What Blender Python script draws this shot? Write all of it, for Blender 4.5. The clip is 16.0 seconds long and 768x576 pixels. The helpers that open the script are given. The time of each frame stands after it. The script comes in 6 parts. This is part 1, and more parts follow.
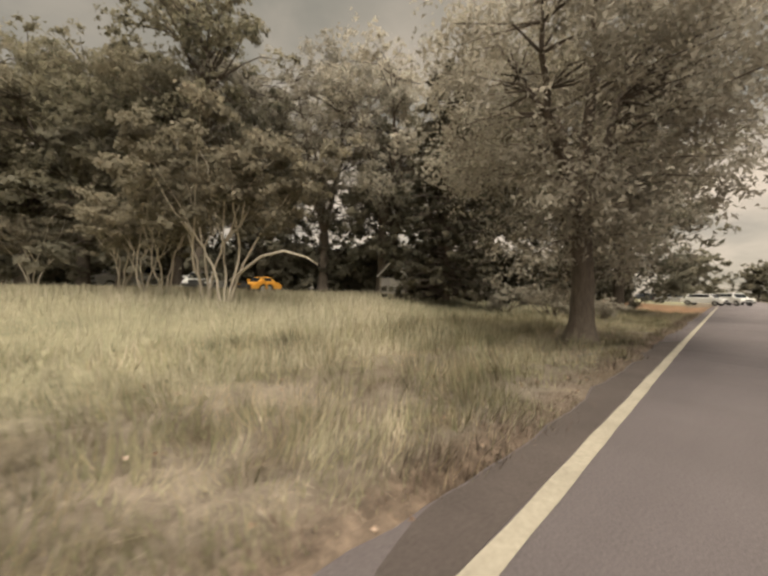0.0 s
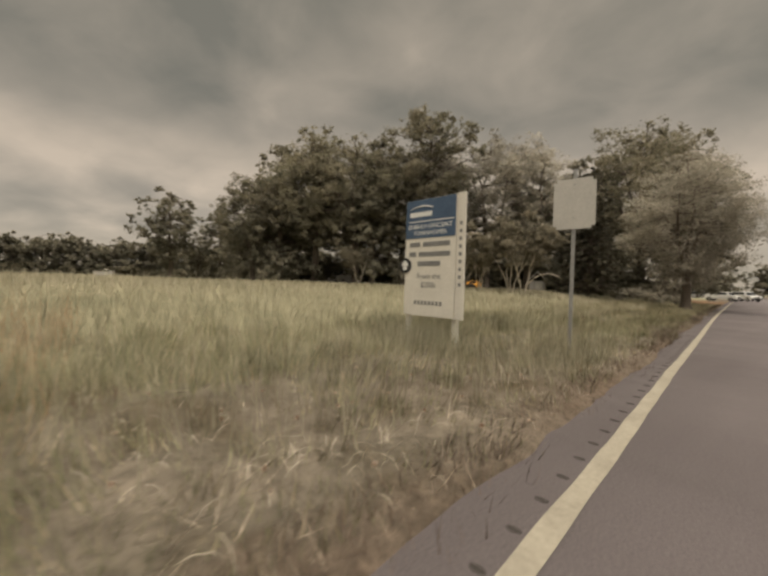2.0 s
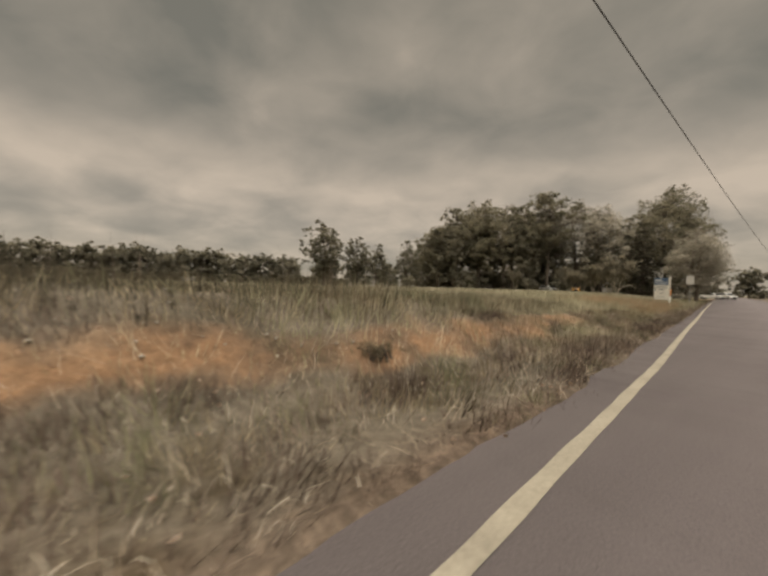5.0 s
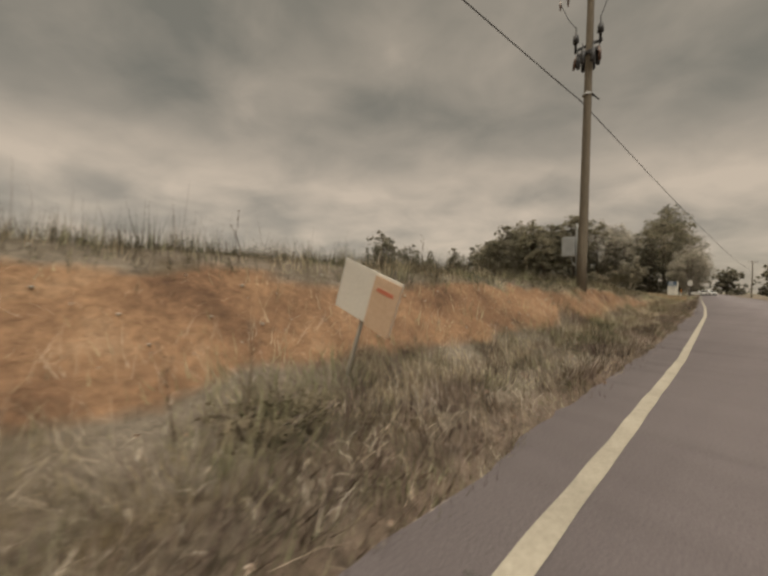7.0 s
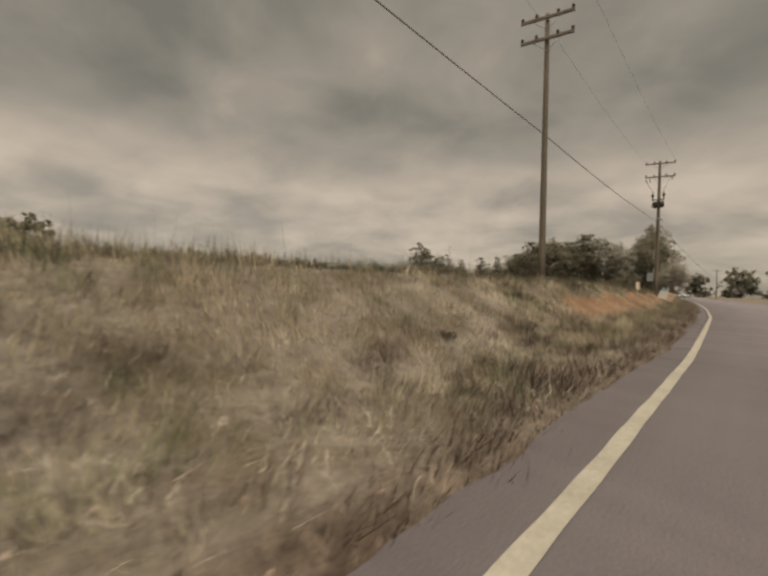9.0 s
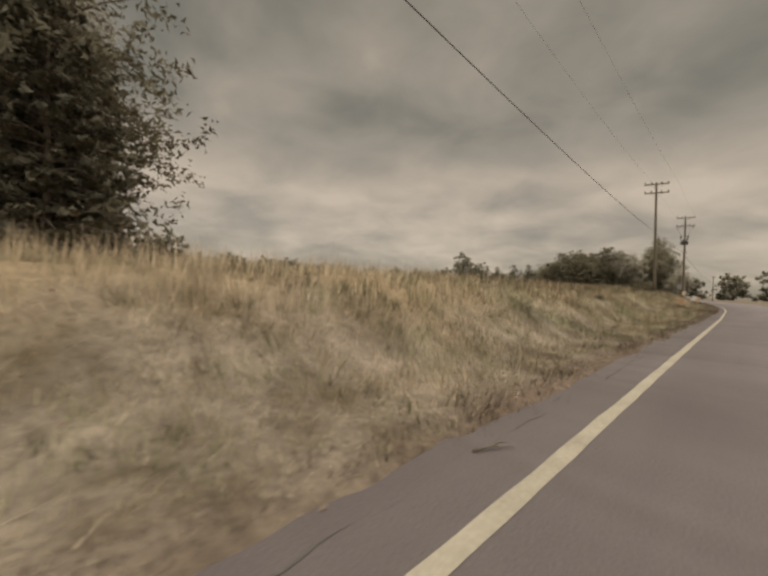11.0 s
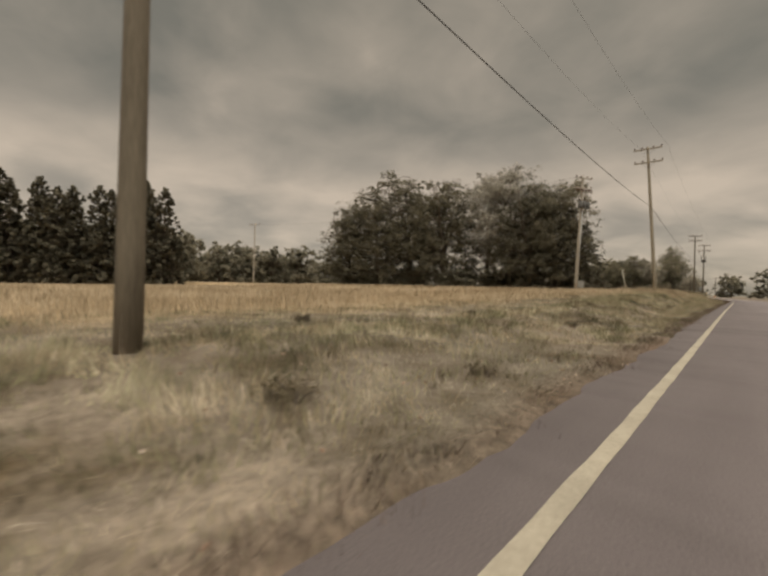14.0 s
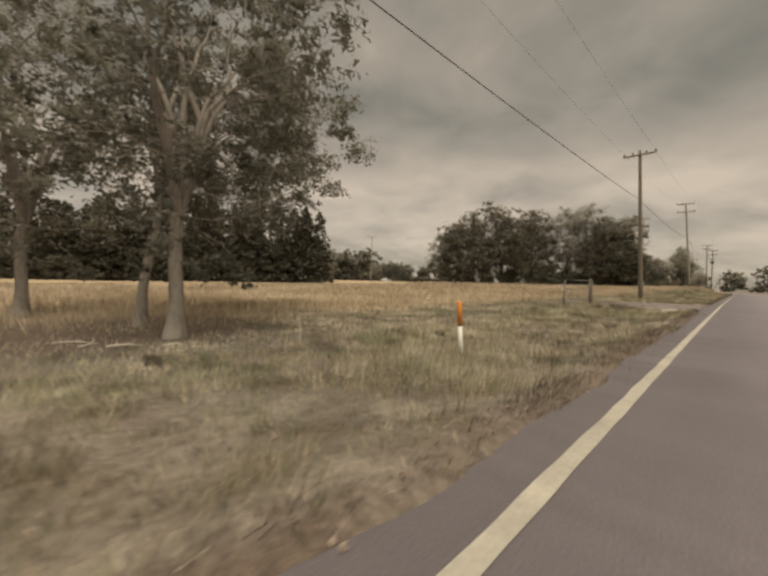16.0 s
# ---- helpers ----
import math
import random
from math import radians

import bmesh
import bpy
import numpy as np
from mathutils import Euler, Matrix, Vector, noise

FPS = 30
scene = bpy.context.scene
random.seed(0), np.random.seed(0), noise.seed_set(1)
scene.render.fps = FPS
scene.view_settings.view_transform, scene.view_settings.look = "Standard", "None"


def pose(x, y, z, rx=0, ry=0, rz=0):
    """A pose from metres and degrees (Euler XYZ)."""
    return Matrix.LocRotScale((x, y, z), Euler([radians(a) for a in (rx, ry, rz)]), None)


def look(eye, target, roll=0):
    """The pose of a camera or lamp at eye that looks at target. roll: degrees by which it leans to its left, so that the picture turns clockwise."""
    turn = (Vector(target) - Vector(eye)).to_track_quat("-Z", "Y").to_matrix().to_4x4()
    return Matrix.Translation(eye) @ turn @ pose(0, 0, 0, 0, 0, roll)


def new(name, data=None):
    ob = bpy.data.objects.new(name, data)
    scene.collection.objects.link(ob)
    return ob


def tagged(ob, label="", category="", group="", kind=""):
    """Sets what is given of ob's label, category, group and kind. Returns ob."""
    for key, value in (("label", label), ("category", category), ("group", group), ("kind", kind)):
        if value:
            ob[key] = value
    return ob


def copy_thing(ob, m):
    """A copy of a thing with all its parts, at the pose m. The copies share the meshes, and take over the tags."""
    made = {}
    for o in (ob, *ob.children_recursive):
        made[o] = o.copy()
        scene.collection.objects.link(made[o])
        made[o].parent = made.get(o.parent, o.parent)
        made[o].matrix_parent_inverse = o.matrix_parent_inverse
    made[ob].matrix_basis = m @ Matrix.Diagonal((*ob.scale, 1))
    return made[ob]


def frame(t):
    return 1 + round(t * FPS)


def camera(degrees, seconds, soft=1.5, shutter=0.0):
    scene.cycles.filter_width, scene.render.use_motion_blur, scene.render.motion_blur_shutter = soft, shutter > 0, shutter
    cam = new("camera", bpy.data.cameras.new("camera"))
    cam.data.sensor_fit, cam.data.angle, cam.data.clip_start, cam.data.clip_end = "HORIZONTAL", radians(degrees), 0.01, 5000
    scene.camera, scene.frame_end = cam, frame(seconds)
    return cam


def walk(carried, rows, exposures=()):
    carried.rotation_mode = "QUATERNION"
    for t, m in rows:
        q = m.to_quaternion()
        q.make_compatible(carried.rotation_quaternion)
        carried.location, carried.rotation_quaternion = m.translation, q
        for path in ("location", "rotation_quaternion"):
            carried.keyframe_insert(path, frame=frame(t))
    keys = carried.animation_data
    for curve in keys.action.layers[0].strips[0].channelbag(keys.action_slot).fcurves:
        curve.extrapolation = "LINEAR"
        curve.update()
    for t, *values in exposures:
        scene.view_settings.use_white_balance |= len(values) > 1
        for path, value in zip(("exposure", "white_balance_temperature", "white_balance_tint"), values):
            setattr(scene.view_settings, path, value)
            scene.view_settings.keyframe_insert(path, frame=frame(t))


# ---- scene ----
# ---- camera ----
cam = camera(94.6, 16.0, soft=2.8, shutter=0.06)
PATH = [
    (0.0, pose(0.000, 0.000, 1.05, 90.525, -1.123, 50.574)),
    (0.5, pose(0.600, -5.163, 1.05, 90.365, -0.689, 50.770)),
    (1.0, pose(1.226, -10.426, 1.05, 89.876, -1.200, 50.917)),
    (1.5, pose(1.906, -15.922, 1.05, 89.679, -1.536, 51.373)),
    (2.0, pose(2.667, -21.719, 1.05, 89.416, -1.784, 51.807)),
    (2.5, pose(3.502, -27.781, 1.05, 89.034, -1.687, 52.247)),
    (3.0, pose(4.383, -34.020, 1.05, 88.951, -1.761, 52.308)),
    (3.5, pose(5.266, -40.359, 1.05, 88.956, -1.757, 51.983)),
    (4.0, pose(6.116, -46.765, 1.05, 89.146, -1.595, 51.521)),
    (4.5, pose(6.920, -53.236, 1.05, 89.590, -1.583, 51.092)),
    (5.0, pose(7.673, -59.785, 1.05, 89.709, -1.578, 50.628)),
    (5.5, pose(8.372, -66.430, 1.05, 89.744, -1.569, 50.150)),
    (6.0, pose(9.016, -73.189, 1.05, 89.765, -1.539, 49.662)),
    (6.5, pose(9.603, -80.079, 1.05, 89.818, -1.426, 49.153)),
    (7.0, pose(10.126, -87.120, 1.05, 89.456, -1.383, 48.841)),
    (7.5, pose(10.571, -94.330, 1.05, 89.641, -1.373, 48.110)),
    (8.0, pose(10.918, -101.719, 1.05, 89.849, -1.418, 47.166)),
    (8.5, pose(11.166, -109.288, 1.05, 89.844, -1.515, 46.332)),
    (9.0, pose(11.330, -117.025, 1.05, 89.776, -1.564, 45.865)),
    (9.5, pose(11.430, -124.912, 1.05, 89.762, -1.578, 45.551)),
    (10.0, pose(11.482, -132.925, 1.05, 89.772, -1.589, 45.348)),
    (10.5, pose(11.496, -141.042, 1.05, 89.827, -1.620, 45.250)),
    (11.0, pose(11.480, -149.242, 1.05, 90.040, -1.732, 45.181)),
    (11.5, pose(11.433, -157.503, 1.05, 90.200, -1.661, 44.947)),
    (12.0, pose(11.366, -165.777, 1.05, 90.807, -1.282, 44.474)),
    (12.5, pose(11.288, -174.039, 1.05, 90.933, -1.118, 44.249)),
    (13.0, pose(11.207, -182.341, 1.05, 90.222, -1.631, 44.267)),
    (13.5, pose(11.147, -190.732, 1.05, 89.905, -1.727, 44.453)),
    (14.0, pose(11.129, -199.224, 1.05, 89.842, -1.495, 44.875)),
    (14.5, pose(11.152, -207.838, 1.05, 89.309, -1.935, 45.166)),
    (15.0, pose(11.199, -216.596, 1.05, 88.844, -1.880, 45.173)),
    (15.5, pose(11.272, -225.467, 1.05, 89.265, -1.692, 45.121)),
    (16.0, pose(11.367, -234.389, 1.05, 89.002, -1.436, 45.083)),
]
walk(cam, PATH, ((0.0, 0.55), (0.8, 0.30), (1.6, 0.10), (3.0, 0.04), (4.0, 0.0), (15.4, 0.0), (16.0, 0.15)))

# ---- world, sun ----
world = bpy.data.worlds.new("World")
scene.world = world
world.use_nodes = True


def build_sky(w):
    nt = w.node_tree
    nt.nodes.clear()
    n, l = nt.nodes.new, nt.links.new
    out, bg = n("ShaderNodeOutputWorld"), n("ShaderNodeBackground")
    tc, sep = n("ShaderNodeTexCoord"), n("ShaderNodeSeparateXYZ")
    l(tc.outputs["Generated"], sep.inputs[0])

    def op(kind, a, b=None, clamp=False):
        m = n("ShaderNodeMath")
        m.operation, m.use_clamp = kind, clamp
        for i, v in enumerate((a, b)):
            if v is None:
                continue
            if isinstance(v, (int, float)):
                m.inputs[i].default_value = v
            else:
                l(v, m.inputs[i])
        return m.outputs[0]

    x, y, z = sep.outputs
    # the cloud deck lies flat overhead, so that it crowds together towards the horizon
    comb = n("ShaderNodeCombineXYZ")
    high = op("MAXIMUM", z, 0.0)
    flat = op("ADD", high, 0.30)
    l(op("DIVIDE", x, flat), comb.inputs[0])
    l(op("DIVIDE", y, flat), comb.inputs[1])

    def layer(scale, detail, rough, seed, dist, long):
        mp = n("ShaderNodeMapping")
        mp.inputs["Location"].default_value = (seed, seed * 0.7, seed * 1.3)
        mp.vector_type = "TEXTURE"
        mp.inputs["Rotation"].default_value = (0, 0, radians(44))
        mp.inputs["Scale"].default_value = (long, 1.0, 1.0)
        l(comb.outputs[0], mp.inputs[0])
        t = n("ShaderNodeTexNoise")
        t.inputs["Scale"].default_value, t.inputs["Detail"].default_value = scale, detail
        t.inputs["Roughness"].default_value, t.inputs["Distortion"].default_value = rough, dist
        l(mp.outputs[0], t.inputs["Vector"])
        return op("SUBTRACT", t.outputs["Fac"], 0.5)

    big, small = layer(1.3, 3, 0.45, SKY_SEED, 0.35, 1.15), layer(3.6, 5, 0.5, SKY_SEED + 7.0, 0.3, 1.1)
    # thin pale cloud low down, a heavy grey bank over it, and broken cloud above
    rim = op("ADD", high, op("ADD", op("MULTIPLY", big, 0.20), op("MULTIPLY", small, 0.06)))
    deck = n("ShaderNodeValToRGB")
    deck.color_ramp.interpolation = "B_SPLINE"
    d = deck.color_ramp.elements
    d[0].position, d[1].position = 0.0, 1.0
    for pos in (0.16, 0.26, 0.33, 0.40, 0.48, 0.60):
        d.new(pos)
    for k, v in zip(d, (0.52, 0.62, 0.74, 0.46, 0.20, 0.22, 0.36, 0.46)):
        k.color = (v, v, v, 1)
    l(rim, deck.inputs[0])
    mix = op("ADD", deck.outputs[0], op("ADD", op("MULTIPLY", big, 1.25), op("MULTIPLY", small, 0.80)))
    ramp = n("ShaderNodeValToRGB")
    e = ramp.color_ramp.elements
    e[0].position, e[0].color = 0.10, (0.161, 0.150, 0.118, 1)
    e[1].position, e[1].color = 0.86, (0.485, 0.400, 0.306, 1)
    mid = e.new(0.48)
    mid.color = (0.297, 0.256, 0.200, 1)
    l(mix, ramp.inputs[0])
    # an overcast sky is brighter towards the zenith
    up = op("ADD", 1.0, op("MULTIPLY", op("SUBTRACT", op("MAXIMUM", z, 0.0), 0.67, True), ZENITH))
    lift = n("ShaderNodeMixRGB")
    lift.blend_type = "MULTIPLY"
    lift.inputs[0].default_value = 1
    l(ramp.outputs[0], lift.inputs[1])
    l(up, lift.inputs[2])
    sky = n("ShaderNodeTexSky")
    sky.sky_type, sky.sun_disc = "NISHITA", False
    sky.sun_elevation, sky.sun_rotation = radians(58), radians(117)
    thin = n("ShaderNodeMixRGB")
    thin.blend_type = "ADD"
    thin.inputs[0].default_value = 0.006
    l(lift.outputs[0], thin.inputs[1])
    l(sky.outputs[0], thin.inputs[2])
    l(thin.outputs[0], bg.inputs[0])
    bg.inputs[1].default_value = SKY_STRENGTH
    l(bg.outputs[0], out.inputs[0])


SKY_SEED, ZENITH, SKY_STRENGTH = 3.0, 36.0, 1.12
build_sky(world)
sun = new("sun", bpy.data.lights.new("sun", "SUN"))
sun.data.energy, sun.data.angle, sun.data.color = 1.9, radians(40), (1.0, 0.94, 0.84)
sun.matrix_world = look((60, -30, 110), (0, 0, 0))


# ---- materials ----
def nodes_of(name, rough=0.8, metal=0.0):
    m = bpy.data.materials.new(name)
    m.use_nodes = True
    nt = m.node_tree
    b = nt.nodes["Principled BSDF"]
    b.inputs["Roughness"].default_value, b.inputs["Metallic"].default_value = rough, metal
    b.inputs["Specular IOR Level"].default_value = 0.3
    return m, nt, b


def tex(nt, scale, detail=4, rough=0.55, stretch=None, coords="Object"):
    tc, t = nt.nodes.new("ShaderNodeTexCoord"), nt.nodes.new("ShaderNodeTexNoise")
    t.inputs["Scale"].default_value, t.inputs["Detail"].default_value, t.inputs["Roughness"].default_value = scale, detail, rough
    if stretch:
        mp = nt.nodes.new("ShaderNodeMapping")
        mp.inputs["Scale"].default_value = stretch
        nt.links.new(tc.outputs[coords], mp.inputs[0])
        nt.links.new(mp.outputs[0], t.inputs["Vector"])
    else:
        nt.links.new(tc.outputs[coords], t.inputs["Vector"])
    return t.outputs["Fac"]


def ramp_of(nt, fac, stops):
    r = nt.nodes.new("ShaderNodeValToRGB")
    e = r.color_ramp.elements
    while len(e) < len(stops):
        e.new(0.5)
    for s, (p, c) in zip(e, stops):
        s.position, s.color = p, (*c, 1)
    nt.links.new(fac, r.inputs[0])
    return r.outputs[0]


def blend(nt, fac, a, b, kind="MIX"):
    m = nt.nodes.new("ShaderNodeMixRGB")
    m.blend_type = kind
    for i, v in enumerate((fac, a, b)):
        if isinstance(v, (int, float)):
            m.inputs[i].default_value = v
        elif isinstance(v, tuple):
            m.inputs[i].default_value = (*v, 1)
        else:
            nt.links.new(v, m.inputs[i])
    return m.outputs[0]


def bump_of(nt, b, fac, strength=0.4, distance=0.02):
    n = nt.nodes.new("ShaderNodeBump")
    n.inputs["Strength"].default_value, n.inputs["Distance"].default_value = strength, distance
    nt.links.new(fac, n.inputs["Height"])
    nt.links.new(n.outputs[0], b.inputs["Normal"])


def surface(name, dark, light, scale=3.0, rough=0.75, metal=0.0, fine=None, bump=0.3, stretch=None):
    """A worn surface: two colours mixed at two scales, with fine relief."""
    m, nt, b = nodes_of(name, rough, metal)
    a, f = tex(nt, scale, 5, 0.6, stretch), tex(nt, fine or scale * 9, 4, 0.6, stretch)
    mixed = nt.nodes.new("ShaderNodeMath")
    mixed.operation = "MULTIPLY_ADD"
    nt.links.new(f, mixed.inputs[0])
    mixed.inputs[1].default_value = 0.45
    half = nt.nodes.new("ShaderNodeMath")
    half.operation = "MULTIPLY"
    half.inputs[1].default_value = 0.55
    nt.links.new(a, half.inputs[0])
    nt.links.new(half.outputs[0], mixed.inputs[2])
    nt.links.new(ramp_of(nt, mixed.outputs[0], [(0.32, dark), (0.66, light)]), b.inputs["Base Color"])
    if bump:
        bump_of(nt, b, f, bump)
    return m


def foliage(name, stops, through_light=0.25, patch=0.25, rough=0.75, mottle=0.0, contrast=0.9, vary=0.5, other=None, share=0.5):
    """Leaves or blades: each island has its own shade, drifting in patches across the place."""
    m, nt, b = nodes_of(name, rough)
    b.inputs["Specular IOR Level"].default_value = 0.15
    g = nt.nodes.new("ShaderNodeNewGeometry")
    info = nt.nodes.new("ShaderNodeObjectInfo")
    drift = tex(nt, patch, 3, 0.6)
    if mottle:
        near = tex(nt, patch * 4.5, 3, 0.6)
        both = nt.nodes.new("ShaderNodeMath")
        both.operation = "MULTIPLY_ADD"
        nt.links.new(near, both.inputs[0])
        both.inputs[1].default_value = mottle
        less = nt.nodes.new("ShaderNodeMath")
        less.operation = "MULTIPLY_ADD"
        nt.links.new(drift, less.inputs[0])
        less.inputs[1].default_value, less.inputs[2].default_value = 1.5 - 0.4 * mottle, -0.25 - 0.3 * mottle
        nt.links.new(less.outputs[0], both.inputs[2])
        drift = both.outputs[0]
    add = nt.nodes.new("ShaderNodeMath")
    add.operation = "MULTIPLY_ADD"
    nt.links.new(drift, add.inputs[0])
    add.inputs[1].default_value = contrast
    half = nt.nodes.new("ShaderNodeMath")
    half.operation = "MULTIPLY_ADD"
    nt.links.new(g.outputs["Random Per Island"], half.inputs[0])
    half.inputs[1].default_value, half.inputs[2].default_value = vary, 0.5 - 0.5 * vary - 0.5 * contrast
    nt.links.new(half.outputs[0], add.inputs[2])
    c = ramp_of(nt, add.outputs[0], stops)
    if other:
        sort = ramp_of(nt, tex(nt, 0.75, 5, 0.65), [(0.60 - 0.3 * share, (0, 0, 0)), (0.70 - 0.3 * share, (1, 1, 1))])
        c = blend(nt, sort, c, ramp_of(nt, add.outputs[0], other))
    hue = nt.nodes.new("ShaderNodeHueSaturation")
    val = nt.nodes.new("ShaderNodeMath")
    val.operation = "MULTIPLY_ADD"
    nt.links.new(info.outputs["Random"], val.inputs[0])
    val.inputs[1].default_value, val.inputs[2].default_value = 0.35, 0.82
    nt.links.new(val.outputs[0], hue.inputs["Value"])
    nt.links.new(c, hue.inputs["Color"])
    nt.links.new(hue.outputs[0], b.inputs["Base Color"])
    tr, mx = nt.nodes.new("ShaderNodeBsdfTranslucent"), nt.nodes.new("ShaderNodeMixShader")
    nt.links.new(hue.outputs[0], tr.inputs[0])
    mx.inputs[0].default_value = through_light
    nt.links.new(b.outputs[0], mx.inputs[1])
    nt.links.new(tr.outputs[0], mx.inputs[2])
    nt.links.new(mx.outputs[0], nt.nodes["Material Output"].inputs[0])
    return m


def glossy(name, colour, rough=0.3, metal=0.0, coat=0.0):
    m, nt, b = nodes_of(name, rough, metal)
    f = tex(nt, 40, 3)
    nt.links.new(ramp_of(nt, f, [(0.3, tuple(c * 0.88 for c in colour)), (0.7, colour)]), b.inputs["Base Color"])
    b.inputs["Coat Weight"].default_value = coat
    return m


def lamp_glow(name, colour, power):
    m, nt, b = nodes_of(name, 0.2)
    b.inputs["Base Color"].default_value = (0.8, 0.8, 0.78, 1)
    b.inputs["Emission Color"].default_value = (*colour, 1)
    b.inputs["Emission Strength"].default_value = power
    return m


def ground_material():
    m, nt, b = nodes_of("ground_soil_and_grass", 0.95)
    b.inputs["Specular IOR Level"].default_value = 0.1

    def mask(name):
        a = nt.nodes.new("ShaderNodeAttribute")
        a.attribute_name = name
        return a.outputs["Fac"]

    broad, mid, fine = tex(nt, 0.12, 4), tex(nt, 0.9, 5, 0.65), tex(nt, 9.0, 5, 0.7)
    green = ramp_of(nt, mid, [(0.3, (0.080, 0.064, 0.040)), (0.5, (0.134, 0.117, 0.092)), (0.7, (0.228, 0.197, 0.156))])
    straw = ramp_of(nt, mid, [(0.3, (0.105, 0.078, 0.048)), (0.5, (0.197, 0.162, 0.128)), (0.75, (0.343, 0.285, 0.228))])
    turf = blend(nt, ramp_of(nt, broad, [(0.38, (0, 0, 0)), (0.62, (1, 1, 1))]), green, straw)
    gold = ramp_of(nt, mid, [(0.3, (0.275, 0.205, 0.124)), (0.7, (0.430, 0.328, 0.208))])
    meadow = ramp_of(nt, mid, [(0.3, (0.205, 0.195, 0.130)), (0.55, (0.285, 0.266, 0.178)), (0.75, (0.360, 0.326, 0.225))])
    col = blend(nt, mask("gold"), blend(nt, mask("meadow"), turf, meadow), gold)
    clay = ramp_of(nt, mid, [(0.28, (0.080, 0.050, 0.033)), (0.42, (0.180, 0.108, 0.066)), (0.58, (0.270, 0.166, 0.098)), (0.8, (0.370, 0.260, 0.172))])
    # clay shows through in ragged patches
    ragged = nt.nodes.new("ShaderNodeMath")
    ragged.operation = "MULTIPLY_ADD"
    nt.links.new(mid, ragged.inputs[0])
    ragged.inputs[1].default_value = 0.9
    sub = nt.nodes.new("ShaderNodeMath")
    sub.operation = "SUBTRACT"
    nt.links.new(mask("clay"), sub.inputs[0])
    sub.inputs[1].default_value = 0.45
    nt.links.new(sub.outputs[0], ragged.inputs[2])
    col = blend(nt, ramp_of(nt, ragged.outputs[0], [(0.34, (0, 0, 0)), (0.66, (1, 1, 1))]), col, clay)
    # roadside soil brown; also paints the shade below the yard trees
    dirt_and_shade = ramp_of(nt, fine, [(0.3, (0.068, 0.047, 0.036)), (0.7, (0.196, 0.142, 0.108))])
    col = blend(nt, mask("dirt_and_shade"), col, dirt_and_shade)
    speck = ramp_of(nt, fine, [(0.25, (0.55, 0.55, 0.55)), (0.6, (1, 1, 1)), (0.85, (1.25, 1.2, 1.1))])
    nt.links.new(blend(nt, 1.0, col, speck, "MULTIPLY"), b.inputs["Base Color"])
    bump_of(nt, b, fine, 0.8, 0.08)
    return m


def asphalt_material():
    m, nt, b = nodes_of("asphalt", 0.82)
    broad, streak, grit = tex(nt, 0.35, 4), tex(nt, 1.2, 5, 0.6, (1.0, 0.07, 1.0)), tex(nt, 70, 3, 0.7)
    base = ramp_of(nt, streak, [(0.3, (0.124, 0.108, 0.113)), (0.7, (0.172, 0.151, 0.157))])
    base = blend(nt, 0.35, base, ramp_of(nt, broad, [(0.35, (0.114, 0.099, 0.104)), (0.65, (0.188, 0.166, 0.172))]))
    base = blend(nt, 1.0, base, ramp_of(nt, grit, [(0.3, (0.72, 0.72, 0.72)), (0.7, (1.2, 1.2, 1.2))]), "MULTIPLY")
    nt.links.new(base, b.inputs["Base Color"])
    bump_of(nt, b, grit, 0.5, 0.006)
    return m


def driveway_material():
    """Packed brown earth and worn paving: streaks of soil, pale grit and dark damp spots."""
    m, nt, b = nodes_of("worn_dirt_and_gravel", 0.95)
    broad, streak, grit = tex(nt, 0.55, 5, 0.6), tex(nt, 1.0, 6, 0.68, (1.9, 0.9, 1.0)), tex(nt, 26.0, 4, 0.7)
    soil = ramp_of(nt, streak, [(0.34, (0.060, 0.046, 0.038)), (0.46, (0.128, 0.102, 0.086)), (0.56, (0.172, 0.142, 0.123)), (0.70, (0.235, 0.200, 0.176))])
    worn = ramp_of(nt, streak, [(0.34, (0.092, 0.076, 0.067)), (0.5, (0.160, 0.136, 0.124)), (0.66, (0.205, 0.178, 0.164))])
    base = blend(nt, ramp_of(nt, broad, [(0.42, (0, 0, 0)), (0.58, (1, 1, 1))]), soil, worn)
    damp = nt.nodes.new("ShaderNodeAttribute")
    damp.attribute_name = "damp"
    base = blend(nt, damp.outputs["Fac"], base, ramp_of(nt, streak, [(0.36, (0.030, 0.022, 0.019)), (0.64, (0.088, 0.064, 0.053))]))
    speck = ramp_of(nt, grit, [(0.30, (0.55, 0.53, 0.52)), (0.50, (1, 1, 1)), (0.66, (1.12, 1.10, 1.08)), (0.76, (2.0, 1.95, 1.85))])
    nt.links.new(blend(nt, 1.0, base, speck, "MULTIPLY"), b.inputs["Base Color"])
    bump_of(nt, b, grit, 0.9, 0.03)
    return m


